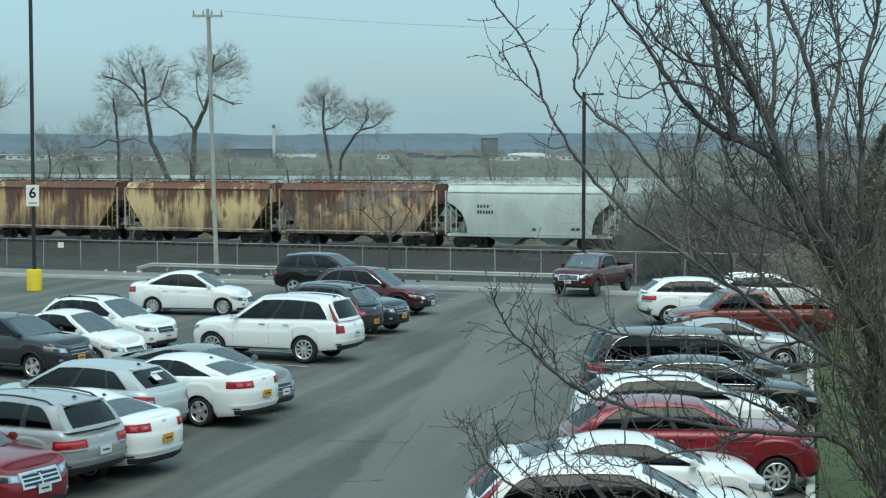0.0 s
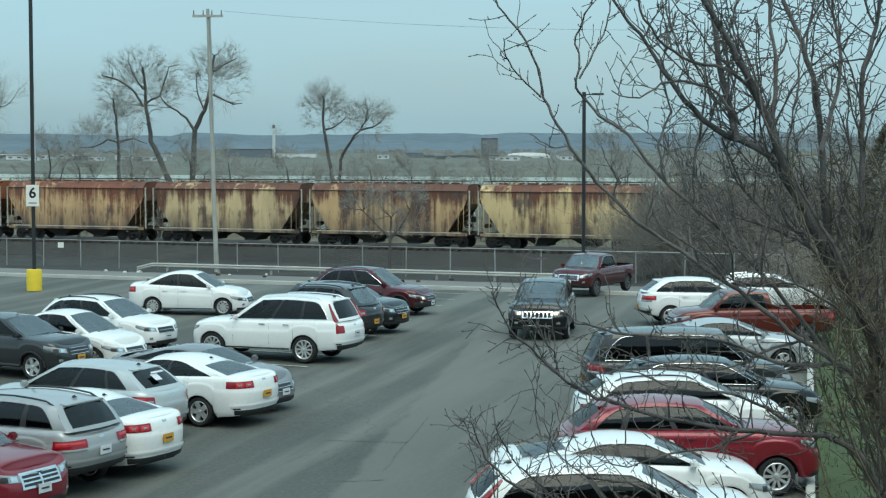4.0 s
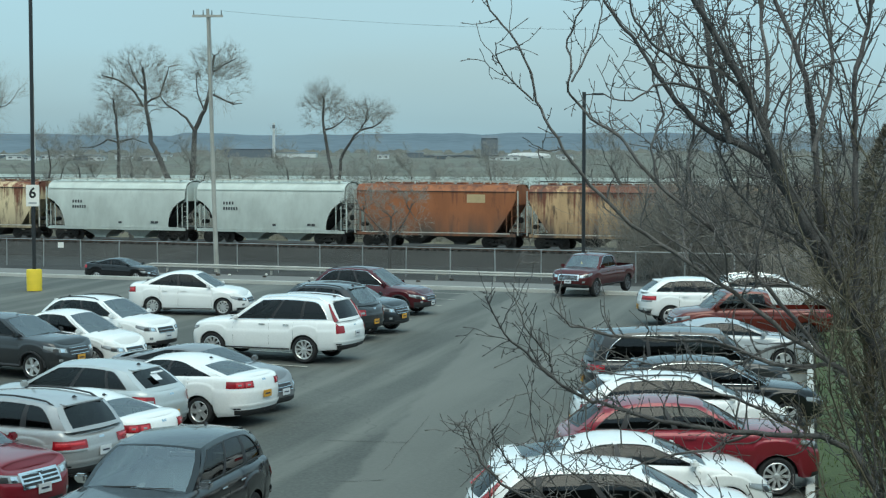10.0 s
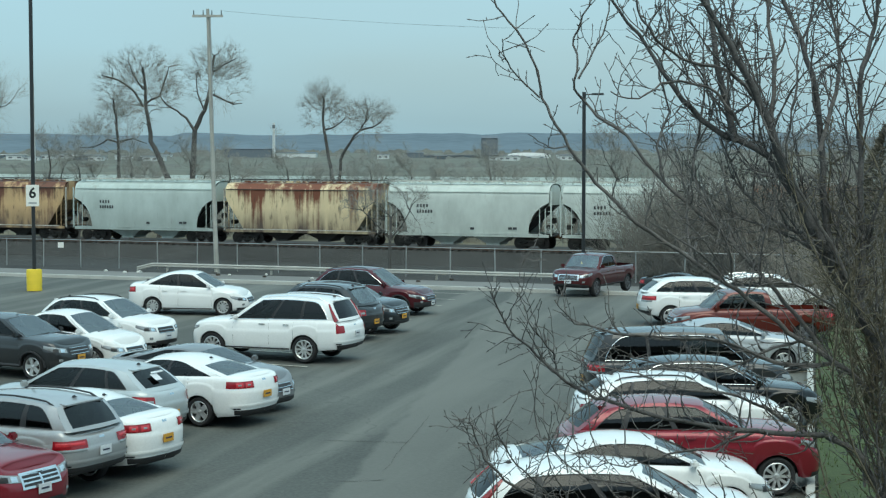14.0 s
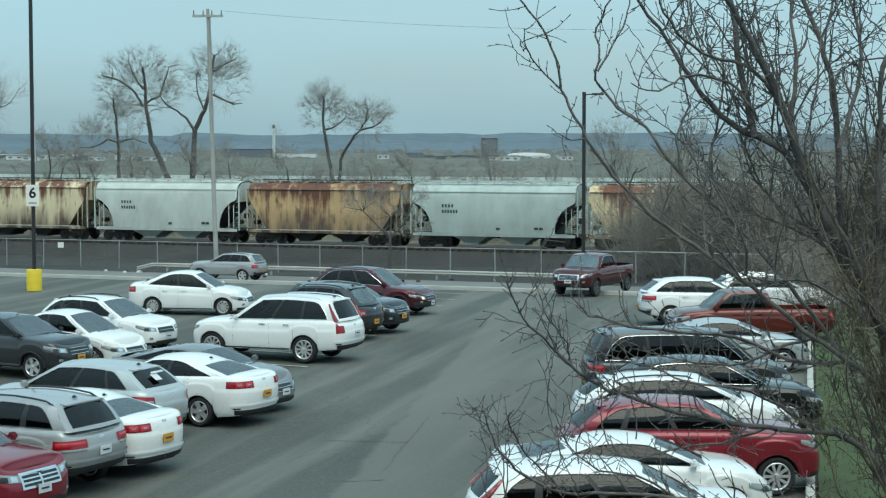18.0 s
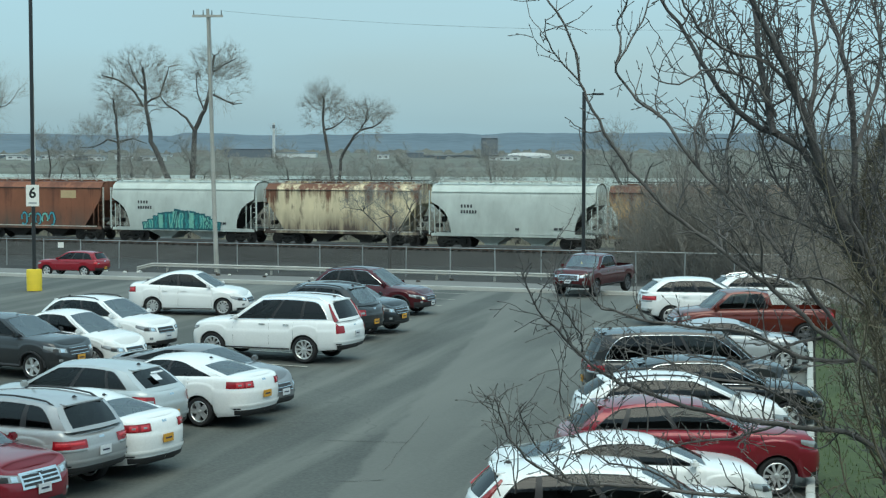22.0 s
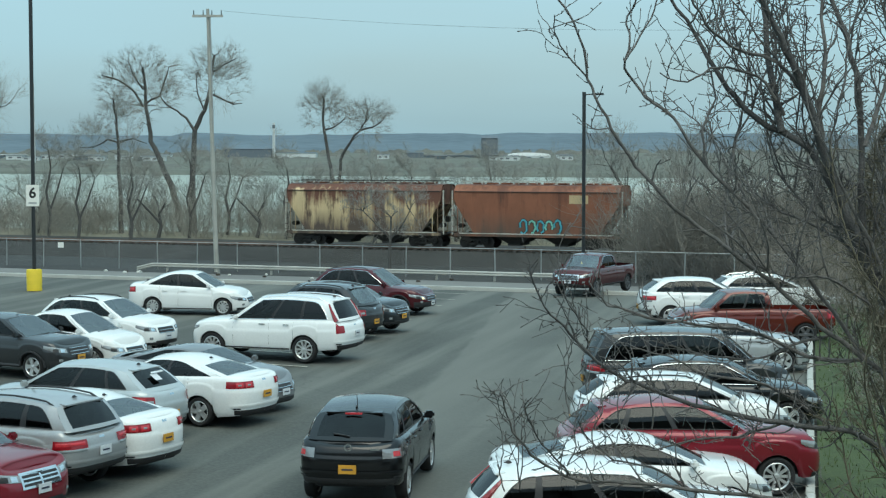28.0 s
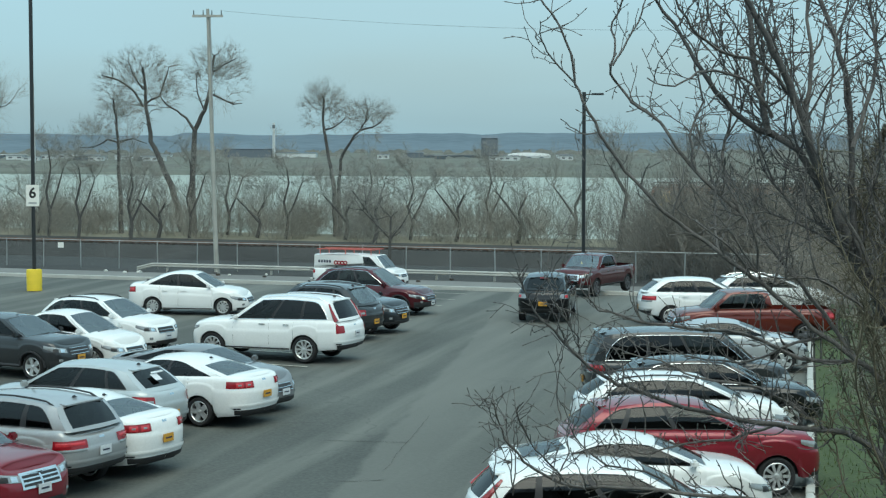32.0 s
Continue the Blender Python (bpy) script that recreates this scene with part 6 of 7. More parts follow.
# ---- bare trees ----
class Wood:
    """Collects tapering branches as one mesh."""

    def __init__(self):
        self.v, self.f = [], []

    def rod(self, pts, r0, r1, n=4):
        base, k = len(self.v), len(pts)
        for i, p in enumerate(pts):
            a, b = pts[max(i - 1, 0)], pts[min(i + 1, k - 1)]
            d = (b - a).normalized()
            s = d.cross(Vector((.3, 1, .2))).normalized()
            t = d.cross(s)
            r = r0 + (r1 - r0) * i / (k - 1)
            for q in range(n):
                an = 2 * math.pi * q / n
                self.v.append(p + (s * math.cos(an) + t * math.sin(an)) * r)
        for i in range(k - 1):
            for q in range(n):
                self.f.append((base + i * n + q, base + i * n + (q + 1) % n, base + (i + 1) * n + (q + 1) % n, base + (i + 1) * n + q))
        self.f.append(tuple(base + (k - 1) * n + q for q in range(n)))

    def mesh(self, name, material):
        return mesh_from(name, self.v, self.f, material, angle=60)


def unit(rng):
    return Vector((rng.gauss(0, 1), rng.gauss(0, 1), rng.gauss(0, 1))).normalized()


def sprout(rng, wood, p, d, length, r, level, up=.12, wild=.30, kids=5, thick=None, knob=0.0, limit=.02):
    """A branch with its twigs; the thick part of the tree goes into thick."""
    k = 5 if level else 4
    pts, q, step = [p], p, length / k
    for i in range(k):
        d = (d + unit(rng) * wild + Vector((0, 0, up))).normalized()
        q = q + d * step
        pts.append(q)
    r1 = r * (.55 if level else .4)
    (thick if thick is not None and r > limit else wood).rod(pts, r, r1, 6 if r > .08 else 4 if r > .02 else 3)
    if knob and level == 0:
        for i in (2, 4):
            e = (unit(rng) + Vector((0, 0, .3))).normalized() * rng.uniform(.012, .03)
            wood.rod([pts[i], pts[i] + e], knob * .9, knob * 1.25, 4)
    if level == 0:
        return
    for c in range(kids):
        t = rng.uniform(.25, 1.0)
        i = min(int(t * k), k - 1)
        bp = pts[i].lerp(pts[i + 1], t * k - i)
        side = (unit(rng) + d * .9 + Vector((0, 0, .15))).normalized()
        sprout(rng, wood, bp, side, length * rng.uniform(.5, .8), max(r1 * .62, .0035 if knob else .008), level - 1, up, wild, kids, thick, knob, limit)
    sprout(rng, wood, pts[-1], d, length * .6, r1, level - 1, up, wild, kids, thick, knob, limit)


M_BARK_FAR = mat("grey_brown_bark", (0.078, 0.076, 0.072), 0.95, 0, 0.25, 1.5, 12)
M_TWIG_FAR = mat("thin_grey_twigs", (0.235, 0.228, 0.205), 0.95, 0, 0.2, 1.5, 12)
M_SHRUB = mat("dry_brown_twigs", (0.235, 0.222, 0.19), 0.95, 0, 0.3, 0.8, 8, island=.6)
M_BARK = mat("dark_grey_bark", (0.066, 0.066, 0.068), 0.9, 0, 0.3, 6, 60, 0.4, tone=(0.135, 0.132, 0.13))
M_TWIG = mat("dark_twigs", (0.098, 0.096, 0.096), 0.9, 0, 0.3, 9, 60, tone=(0.19, 0.18, 0.172))


def bare_tree(x, y, z, seed, limbs, label, levels=3, kids=5, spread=3.4, twig=.05, group="trees on the shore", up=.03):
    """limbs: (start radius, end radius, points as (x, z, depth) from the foot)."""
    rng = random.Random(seed)
    top = thing("tree", pose(x, y, z), label, "tree", group)
    thick, fine = Wood(), Wood()
    for r0, r1, pts in limbs:
        pv = [Vector((a, c, b)) for a, b, c in pts]
        thick.rod(pv, r0, r1, 8)
        n = len(pv)
        for i in range(n):
            if i < n * .35:
                continue
            for c in range(3 if i < n - 1 else 5):
                d = (pv[i] - pv[i - 1]).normalized() * .5 + unit(rng) * .9 + Vector((0, 0, .35))
                sprout(rng, fine, pv[i], d.normalized(), spread * rng.uniform(.5, 1), min(.07, max(.03, lerp(r0, r1, i / n) * .25)), levels, up, .36, kids, thick, 0, twig)
    part_mesh("trunk", thick.mesh("trunk", M_BARK_FAR), top, "grey-brown trunk and limbs")
    part_mesh("crown", fine.mesh("crown", M_TWIG_FAR), top, "bare twigs")
    return top


def dome_tree(x, y, z, seed, limbs, domes, label):
    """limbs: radii and points as (x, z) from the foot; domes: middle x, z, half width, half height and count of the crown's sprays."""
    rng = random.Random(seed)
    top = thing("tree", pose(x, y, z), label, "tree", "trees on the shore")
    thick, fine = Wood(), Wood()
    nodes, rad = [], []
    for r0, r1, pts in limbs:
        pv, dep = [], 0.0
        for q, (a, b) in enumerate(pts):
            dep += rng.uniform(-.5, .5) if q > 2 else 0
            pv.append(Vector((a, dep, b)))
        sm = []
        for q in range(len(pv) - 1):
            sm += [pv[q], pv[q].lerp(pv[q + 1], .5) + unit(rng) * .08]
        sm.append(pv[-1])
        thick.rod(sm, r0, r1, 8)
        for q in range(len(sm)):
            if sm[q].z > 4.5:
                nodes.append(sm[q])
                rad.append(lerp(r0, r1, q / len(sm)))
    for cx, cz, rx, rz, count in domes:
        aim = []
        for q in range(count):
            u = unit(rng)
            u.z = abs(u.z) if rng.random() < .45 else u.z
            k = rng.random() ** .45
            aim.append(Vector((cx + u.x * rx * k, u.y * rx * .8 * k, cz - rz * .25 + u.z * rz * 1.25 * k)))
        aim.sort(key=lambda p: min((p - n).length for n in nodes[:60]))
        for p in aim:
            i = min(range(len(nodes)), key=lambda j: (nodes[j] - p).length + (.9 if nodes[j].z > p.z else 0))
            o, r = nodes[i], rad[i]
            out = Vector((p.x - cx, p.y, (p.z - cz) * .8 + rz * .6)).normalized()
            m = o.lerp(p, .5) + Vector((0, 0, .10)) * (p - o).length + unit(rng) * .10
            r2 = max(.009, min(.045, r * .5))
            (thick if r2 > .03 else fine).rod([o, m, p], r2, max(.008, r2 * .6), 4)
            nodes += [m, p]
            rad += [r2 * .85, r2 * .7]
            for c in range(8):
                d = (out * 1.1 + unit(rng) * .8).normalized()
                e = p + d * rng.uniform(.2, .55)
                fine.rod([p.lerp(m, rng.random() * .7), e, e + (d + unit(rng) * .5) * rng.uniform(.25, .75)], .0055, .0028, 3)
    part_mesh("trunk", thick.mesh("trunk", M_BARK_FAR), top, "grey-brown trunk and limbs")
    part_mesh("crown", fine.mesh("crown", M_TWIG_FAR), top, "fine bare twigs")


dome_tree(-27.7, 183, -2.6, 5, [(0.4, 0.13, [(0.0, -0.2), (-0.5, 2.6), (-1.1, 4.7), (-1.9, 6.3), (-2.6, 8.0), (-3.4, 9.4), (-3.6, 11.0), (-4.0, 13.1), (-4.1, 15.2), (-4.3, 17.3)]), (0.15, 0.06, [(-4.0, 13.1), (-4.9, 14.6), (-6.1, 15.6), (-7.3, 16.1), (-8.4, 16.4)]), (0.13, 0.05, [(-4.0, 13.1), (-3.1, 13.9), (-2.3, 14.2), (-1.9, 15.5), (-1.3, 17.3)]), (0.1, 0.05, [(-4.0, 14.9), (-5.0, 16.4), (-5.6, 17.9)])], [(-4.3, 16.2, 4.8, 3.2, 480)],
          "tall bare tree with a leaning trunk and a domed crown")
dome_tree(-26.2, 181, -2.5, 6, [(0.4, 0.12, [(0.0, -0.2), (-0.1, 2.8), (-0.1, 4.9), (0.0, 7.0), (0.1, 10.5), (0.6, 11.5), (1.2, 12.6), (1.8, 14.7), (2.0, 16.5), (2.3, 18.3)]), (0.16, 0.05, [(0.2, 10.4), (-0.7, 11.8), (-1.6, 12.5), (-2.8, 13.2), (-3.4, 14.1)]), (0.12, 0.04, [(1.7, 14.4), (3.0, 13.8), (4.2, 13.2), (5.2, 13.3)]), (0.1, 0.04, [(2.0, 16.5), (3.4, 17.4), (4.6, 18.0)]), (0.09, 0.04, [(1.2, 12.6), (0.5, 14.4), (0.4, 16.2)])], [(2.7, 16.7, 3.4, 3.0, 420), (-2.7, 14.6, 1.5, 1.4, 110)],
          "tall bare forked tree with a round crown")
dome_tree(-32.9, 176, -2.5, 7, [(0.28, 0.09, [(0.0, -0.2), (0.0, 2.4), (-0.1, 5.0), (-0.2, 6.5), (-0.1, 9.3), (-0.3, 11.7), (-0.5, 13.4)]), (0.11, 0.04, [(-0.1, 9.1), (-1.3, 9.5), (-2.8, 8.7), (-4.2, 8.7)]), (0.11, 0.04, [(-0.1, 9.3), (1.3, 9.6), (2.7, 9.1)])], [(-0.1, 12.5, 2.5, 2.5, 240), (-2.8, 10.2, 2.1, 1.6, 160)],
          "bare tree with level lower limbs")
dome_tree(-10.6, 170, -2.4, 8, [(0.28, 0.09, [(0.0, -0.2), (-0.1, 2.8), (-0.2, 5.2), (-0.4, 6.5), (-0.8, 8.4), (-1.1, 10.3), (-1.2, 11.8), (-1.1, 13.4)]), (0.1, 0.04, [(-1.1, 10.3), (-0.1, 10.6), (0.9, 11.4)])], [(-1.1, 12.9, 2.2, 2.1, 240), (0.6, 12.0, 1.3, 1.1, 60)],
          "slender bare tree with a round crown")
dome_tree(-10.3, 172, -2.5, 9, [(0.24, 0.09, [(0.0, -0.2), (-0.1, 2.9), (-0.1, 5.3), (0.1, 7.4), (0.6, 8.5), (1.5, 9.9), (2.1, 10.4)]), (0.11, 0.05, [(2.1, 10.4), (3.3, 10.7), (4.4, 11.5)]), (0.09, 0.04, [(2.1, 10.4), (2.6, 11.3), (2.8, 12.5)])], [(3.0, 11.8, 2.4, 1.7, 240)],
          "bare leaning tree with a spreading crown")
bare_tree(-50.5, 187, -2.6, 9, [(.4, .2, [(0, 0, 0), (.2, 4, 0), (.3, 8, 0), (.8, 12, 0)])], "large bare tree at the end of the shore", spread=4.2)
for q, (u, dist, hh, sd) in enumerate(((-6.0, 150, 7.6, 21), (1.2, 155, 7.6, 22), (-26.5, 160, 6.0, 23), (6.6, 152, 7.4, 24), (-40.5, 172, 6.5, 25), (-9.0, 158, 6.5, 26), (-17.5, 162, 6.0, 27), (12.0, 158, 8.0, 28))):
    bare_tree(u, dist, -2.3, sd, [(.2, .09, [(0, 0, 0), (.3, hh * .2, 0), (.1, hh * .38, .2), (.7, hh * .55, 0)]), (.13, .06, [(.2, hh * .25, 0), (-.9, hh * .45, 0), (-1.9, hh * .62, 0)])],
              "small bare thin-limbed tree on the shore", levels=3, kids=4, spread=2.3, twig=.03)
for q, (u, dist, hh, sd) in enumerate(((-37.6, 164, 10.5, 71), (-33.5, 158, 8.6, 72), (-30.2, 166, 9.6, 73), (-23.6, 160, 9.4, 74), (-20.9, 167, 9.0, 75), (-28.0, 154, 8.0, 76), (-14.6, 160, 8.4, 77), (-7.0, 163, 8.2, 78), (-3.0, 158, 7.4, 79), (4.2, 160, 8.4, 80))):
    bare_tree(u, dist, -2.3, sd, [(.17, .06, [(0, 0, 0), (.2, hh * .2, 0), (-.2, hh * .40, .2), (.3, hh * .62, 0), (.1, hh * .78, 0)]), (.12, .05, [(.1, hh * .22, 0), (.9, hh * .42, 0), (1.5, hh * .62, 0)])],
              "bare grey-brown tree in the shore thicket", levels=3, kids=4, spread=2.2, twig=.03)
# a young tree on the near side of the track
bare_tree(-3.4, 109.5, -2.05, 31, [(.13, .06, [(0, -.1, 0), (0, 1.6, 0), (.05, 2.6, 0), (.1, 3.8, 0)]), (.06, .03, [(.05, 2.4, 0), (-.9, 3.4, 0), (-1.7, 4.2, 0)]), (.06, .03, [(.05, 2.4, 0), (.8, 3.3, 0), (1.3, 4.2, 0)])],
          "young bare tree beside the railway", levels=3, kids=4, spread=1.5, twig=.02, group="")


def shrub_mesh(seed, h, material=None):
    rng = random.Random(seed)
    w = Wood()
    for c in range(16):
        d = Vector((rng.gauss(0, .55), rng.gauss(0, .55), 1)).normalized()
        sprout(rng, w, Vector((rng.gauss(0, .7), rng.gauss(0, .7), -.2)), d, h * rng.uniform(.35, .62), .020, 2, .06, .26, 4)
    return w.mesh("shrub", material or M_SHRUB)


SHRUBS = [shrub_mesh(40 + q, 3.2 + .5 * q) for q in range(5)]
THICKET = [shrub_mesh(50 + q, 5.2, mat("grey_brown_thicket_twigs", (0.20, 0.188, 0.165), 0.95, 0, 0.3, 0.8, 8, island=.6)) for q in range(4)]
rng_s = random.Random(77)
for q in range(210):
    s, d = rng_s.uniform(-112, 8), rng_s.uniform(139, 166)
    sc = rng_s.uniform(.7, 1.55)
    ob = new("shrub", SHRUBS[q % 5])
    ob.matrix_basis = Matrix.Translation(across(s, d, ground_z(d) - .1)) @ pose(0, 0, 0, 0, 0, rng_s.uniform(0, 360)) @ Matrix.Diagonal((sc, sc, sc, 1))
    tagged(ob, "leafless brown shrub in the shore thicket", "shrub", "shore thicket")
# thicket between the fence and the track, beyond the lamp post
for q in range(1500):
    s, d = rng_s.uniform(-60, 40), rng_s.uniform(104.2, 110.6)
    o = across(s, d, ground_z(d) - .1)
    u = o.x / o.y
    if not (.105 < u < .285) or rng_s.random() > .04 + .26 * min(1, max(0, (u - .105) / .05)):
        continue
    sc = rng_s.uniform(1.0, 2.0) * (.75 if u < .125 else 1)
    ob = new("shrub", THICKET[q % 4])
    ob.matrix_basis = Matrix.Translation(o) @ pose(0, 0, 0, 0, 0, rng_s.uniform(0, 360)) @ Matrix.Diagonal((sc * .8, sc * .8, sc, 1))
    tagged(ob, "leafless grey-brown shrub beside the railway", "shrub", "railway thicket")
# dense woods on the shore, to the right of the lamp post
for q in range(9):
    bare_tree(14 + 4.6 * q + rng_s.uniform(-1, 1), 136 - 1.6 * q + rng_s.uniform(-4, 4), -2.0, 60 + q, [(.25, .12, [(0, 0, 0), (.2, 2, 0), (rng_s.uniform(-.8, .8), 4.4, .3), (rng_s.uniform(-1.2, 1.2), 6.6, 0)])],
              "bare tree in the thicket beyond the track", levels=3, kids=5, spread=2.9, twig=.03, group="woods by the track")


# ---- the tree in front of the window, swaying about its fork ----
FORK = (3.84, 14.0, 2.76)
near_tree = thing("tree", pose(*FORK[:2], 0), "large bare dark-barked tree close to the window, swaying", "tree")
NEAR = []


def trunk_of_near_tree():
    w = Wood()
    w.rod([Vector((.10, 0, -.1)), Vector((.06, 0, .6)), Vector((.03, 0, 1.7)), Vector((0, 0, 2.80))], .22, .12, 12)
    part_mesh("trunk", w.mesh("trunk", M_BARK), near_tree, "dark grey trunk")


def bud(rng, w, p, d):
    e = p + d * rng.uniform(.010, .018)
    w.rod([p, e], .0030, .0050, 4)
    w.rod([e, e + d * .018], .0050, .0014, 4)


def spur(rng, w, p, d, length, r, forks):
    """A crooked twig with short spurs and buds."""
    k = max(2, int(length / .055))
    pts = [p]
    for i in range(k):
        d = (d + unit(rng) * .34 + Vector((0, 0, .07))).normalized()
        pts.append(pts[-1] + d * length / k)
    w.rod(pts, r, max(.0026, r * .5), 4)
    bud(rng, w, pts[-1], d)
    for i in range(1, k):
        if rng.random() < .55:
            sd = (d * .5 + unit(rng)).normalized()
            if forks and rng.random() < .6:
                spur(rng, w, pts[i], sd, length * rng.uniform(.3, .6), max(.0034, r * .6), forks - 1)
            else:
                bud(rng, w, pts[i], sd)


def bough(seed, r0, r1, pts, dense=1.0, material=None, shoots=.36):
    """A bough that swings about the fork: points from the fork in metres."""
    rng = random.Random(seed)
    w = Wood()
    pv = [Vector(q) for q in pts]
    n = len(pv)
    sm = []
    for i in range(n - 1):
        a, b = pv[max(i - 1, 0)], pv[min(i + 2, n - 1)]
        for t in (0, .34, .67):
            q = pv[i].lerp(pv[i + 1], t) + ((pv[i + 1] - a) - (b - pv[i])) * (t * (1 - t) * .22)
            sm.append(q + unit(rng) * (min(.014, r0) if t else 0))
    sm.append(pv[-1])
    w.rod(sm, r0, r1, 8 if r0 > .02 else 6)
    m = len(sm)
    dense *= 1.6 if sm[-1].z < 2.4 and material is None else 1
    for i in range(1, m):
        t = i / m
        rr = lerp(r0, r1, t)
        ax = sm[i] - sm[i - 1]
        gap = ax.length
        ax.normalize()
        count = gap / .078 * dense * (.55 if rr > .03 else 1)
        for c in range(int(count + rng.random())):
            d = (ax * .6 + unit(rng) * .85 + Vector((-.05, 0, .25))).normalized()
            long = rng.random() < .34
            ln = rng.uniform(.22, .55) if long else rng.uniform(.05, .17)
            spur(rng, w, sm[i - 1].lerp(sm[i], rng.random()), d, ln, max(.0042, min(.0075, rr * .5)) if long else .0042, 2 if long else 0)
    # long shoots in the crown
    for i in range(2, m):
        if sm[i].z > 2.2 and sm[i].x > -1.75 and rng.random() < shoots:
            p, d = sm[i], ((sm[i] - sm[i - 1]).normalized() * .5 + unit(rng) * .55 + Vector((0, 0, .8))).normalized()
            line = [p]
            for q in range(9):
                d = (d + unit(rng) * .22 + Vector((0, 0, .06))).normalized()
                line.append(line[-1] + d * rng.uniform(.09, .15))
            rb = rng.uniform(.007, .012)
            w.rod(line, rb, .0036, 5)
            for q in range(1, 10):
                for c in range(2):
                    ln = rng.uniform(.05, .14) if rng.random() < .7 else rng.uniform(.18, .34)
                    spur(rng, w, line[q - 1].lerp(line[q], rng.random()), (d * .5 + unit(rng)).normalized(), ln, .0042, 1 if ln > .15 else 0)
    NEAR.append(part_mesh("bough", w.mesh("bough", material or (M_BARK if r0 > .025 else M_TWIG)), near_tree, at=pose(0, 0, FORK[2])))


M_SHOOT = mat("olive_brown_shoots", (0.110, 0.098, 0.068), 0.9, 0, 0.3, 9, 60, tone=(0.175, 0.155, 0.11))
trunk_of_near_tree()
bough(100, 0.072, 0.045, [(-0.0, 0.0, -0.0), (0.05, 0.0, 0.64), (0.01, 0.01, 1.19), (-0.14, -0.01, 1.66), (-0.34, 0.01, 2.09), (-0.55, 0.03, 2.43), (-0.69, 0.01, 2.71), (-0.8, 0.05, 2.93)], 0.6)
bough(101, 0.04, 0.018, [(-0.81, 0.0, 2.93), (-1.01, -0.08, 3.38), (-1.16, -0.1, 3.76), (-1.31, -0.17, 4.06), (-1.45, -0.22, 4.3), (-1.62, -0.26, 4.57), (-1.75, -0.29, 4.84)])
bough(102, 0.022, 0.01, [(-1.0, 0.0, 3.38), (-1.02, 0.09, 3.72), (-0.97, 0.17, 4.1), (-1.0, 0.29, 4.43), (-0.96, 0.33, 4.81)])
bough(103, 0.032, 0.009, [(-0.81, 0.0, 2.93), (-1.08, -0.0, 3.35), (-1.4, 0.09, 3.51), (-1.67, 0.11, 3.74), (-1.86, 0.16, 3.99), (-2.01, 0.25, 4.25), (-2.24, 0.25, 4.56), (-2.36, 0.24, 4.8)])
bough(104, 0.03, 0.018, [(-1.33, 0.0, 3.47), (-1.41, 0.13, 3.91), (-1.45, 0.24, 4.25), (-1.49, 0.34, 4.62), (-1.51, 0.47, 4.87)])
bough(105, 0.032, 0.015, [(-0.55, 0.0, 2.44), (-0.62, 0.05, 2.93), (-0.62, 0.13, 3.38), (-0.65, 0.19, 3.83), (-0.75, 0.27, 4.28), (-0.88, 0.39, 4.63), (-0.96, 0.38, 4.86)])
bough(106, 0.03, 0.014, [(-0.35, 0.0, 2.09), (-0.31, 0.01, 2.66), (-0.31, 0.06, 3.21), (-0.28, 0.13, 3.63), (-0.28, 0.11, 4.05), (-0.15, 0.21, 4.38), (-0.14, 0.16, 4.79)])
bough(107, 0.02, 0.01, [(-0.65, 0.0, 3.38), (-0.53, 0.12, 3.72), (-0.41, 0.3, 4.15), (-0.45, 0.42, 4.53), (-0.37, 0.58, 4.83)])
bough(108, 0.018, 0.007, [(-1.14, 0.0, 3.77), (-1.35, -0.07, 3.99), (-1.54, -0.14, 4.08), (-1.81, -0.25, 4.14), (-2.02, -0.34, 4.29), (-2.16, -0.38, 4.52), (-2.22, -0.49, 4.73)])
bough(109, 0.014, 0.005, [(-1.31, 0.0, 3.61), (-1.49, -0.09, 3.86), (-1.72, -0.12, 3.95), (-1.97, -0.27, 3.95), (-2.15, -0.32, 3.83), (-2.38, -0.38, 3.89)])
bough(110, 0.024, 0.006, [(0.09, 0.0, 0.46), (-0.24, -0.03, 1.36), (-0.57, -0.08, 1.66), (-0.85, -0.08, 1.85), (-1.13, -0.14, 2.08), (-1.36, -0.17, 2.27), (-1.64, -0.22, 2.45), (-1.95, -0.18, 2.67), (-2.28, -0.27, 2.93), (-2.51, -0.25, 3.16), (-2.65, -0.3, 3.35), (-2.82, -0.35, 3.62), (-2.93, -0.35, 3.84), (-2.96, -0.4, 4.05), (-3.12, -0.43, 4.37), (-3.28, -0.51, 4.55), (-3.35, -0.5, 4.73)], 0.8)
bough(111, 0.008, 0.004, [(-2.92, 0.0, 3.86), (-3.11, -0.14, 4.04), (-3.21, -0.32, 4.18), (-3.23, -0.47, 4.31)], 0.9)
bough(112, 0.019, 0.006, [(-0.55, 0.0, 1.65), (-0.82, 0.06, 2.02), (-1.14, 0.04, 2.39), (-1.45, 0.1, 2.75), (-1.75, 0.01, 3.01), (-1.9, 0.06, 3.15), (-2.08, 0.01, 3.35), (-2.2, 0.12, 3.55), (-2.37, 0.12, 3.66), (-2.53, 0.18, 3.83), (-2.62, 0.13, 3.94), (-2.59, 0.1, 4.16), (-2.61, 0.21, 4.36), (-2.48, 0.15, 4.61), (-2.44, 0.16, 4.79)], 0.8)
bough(113, 0.009, 0.004, [(-2.61, 0.0, 4.0), (-2.49, 0.04, 4.21), (-2.37, 0.12, 4.44), (-2.34, 0.13, 4.6), (-2.31, 0.21, 4.75)], 0.9)
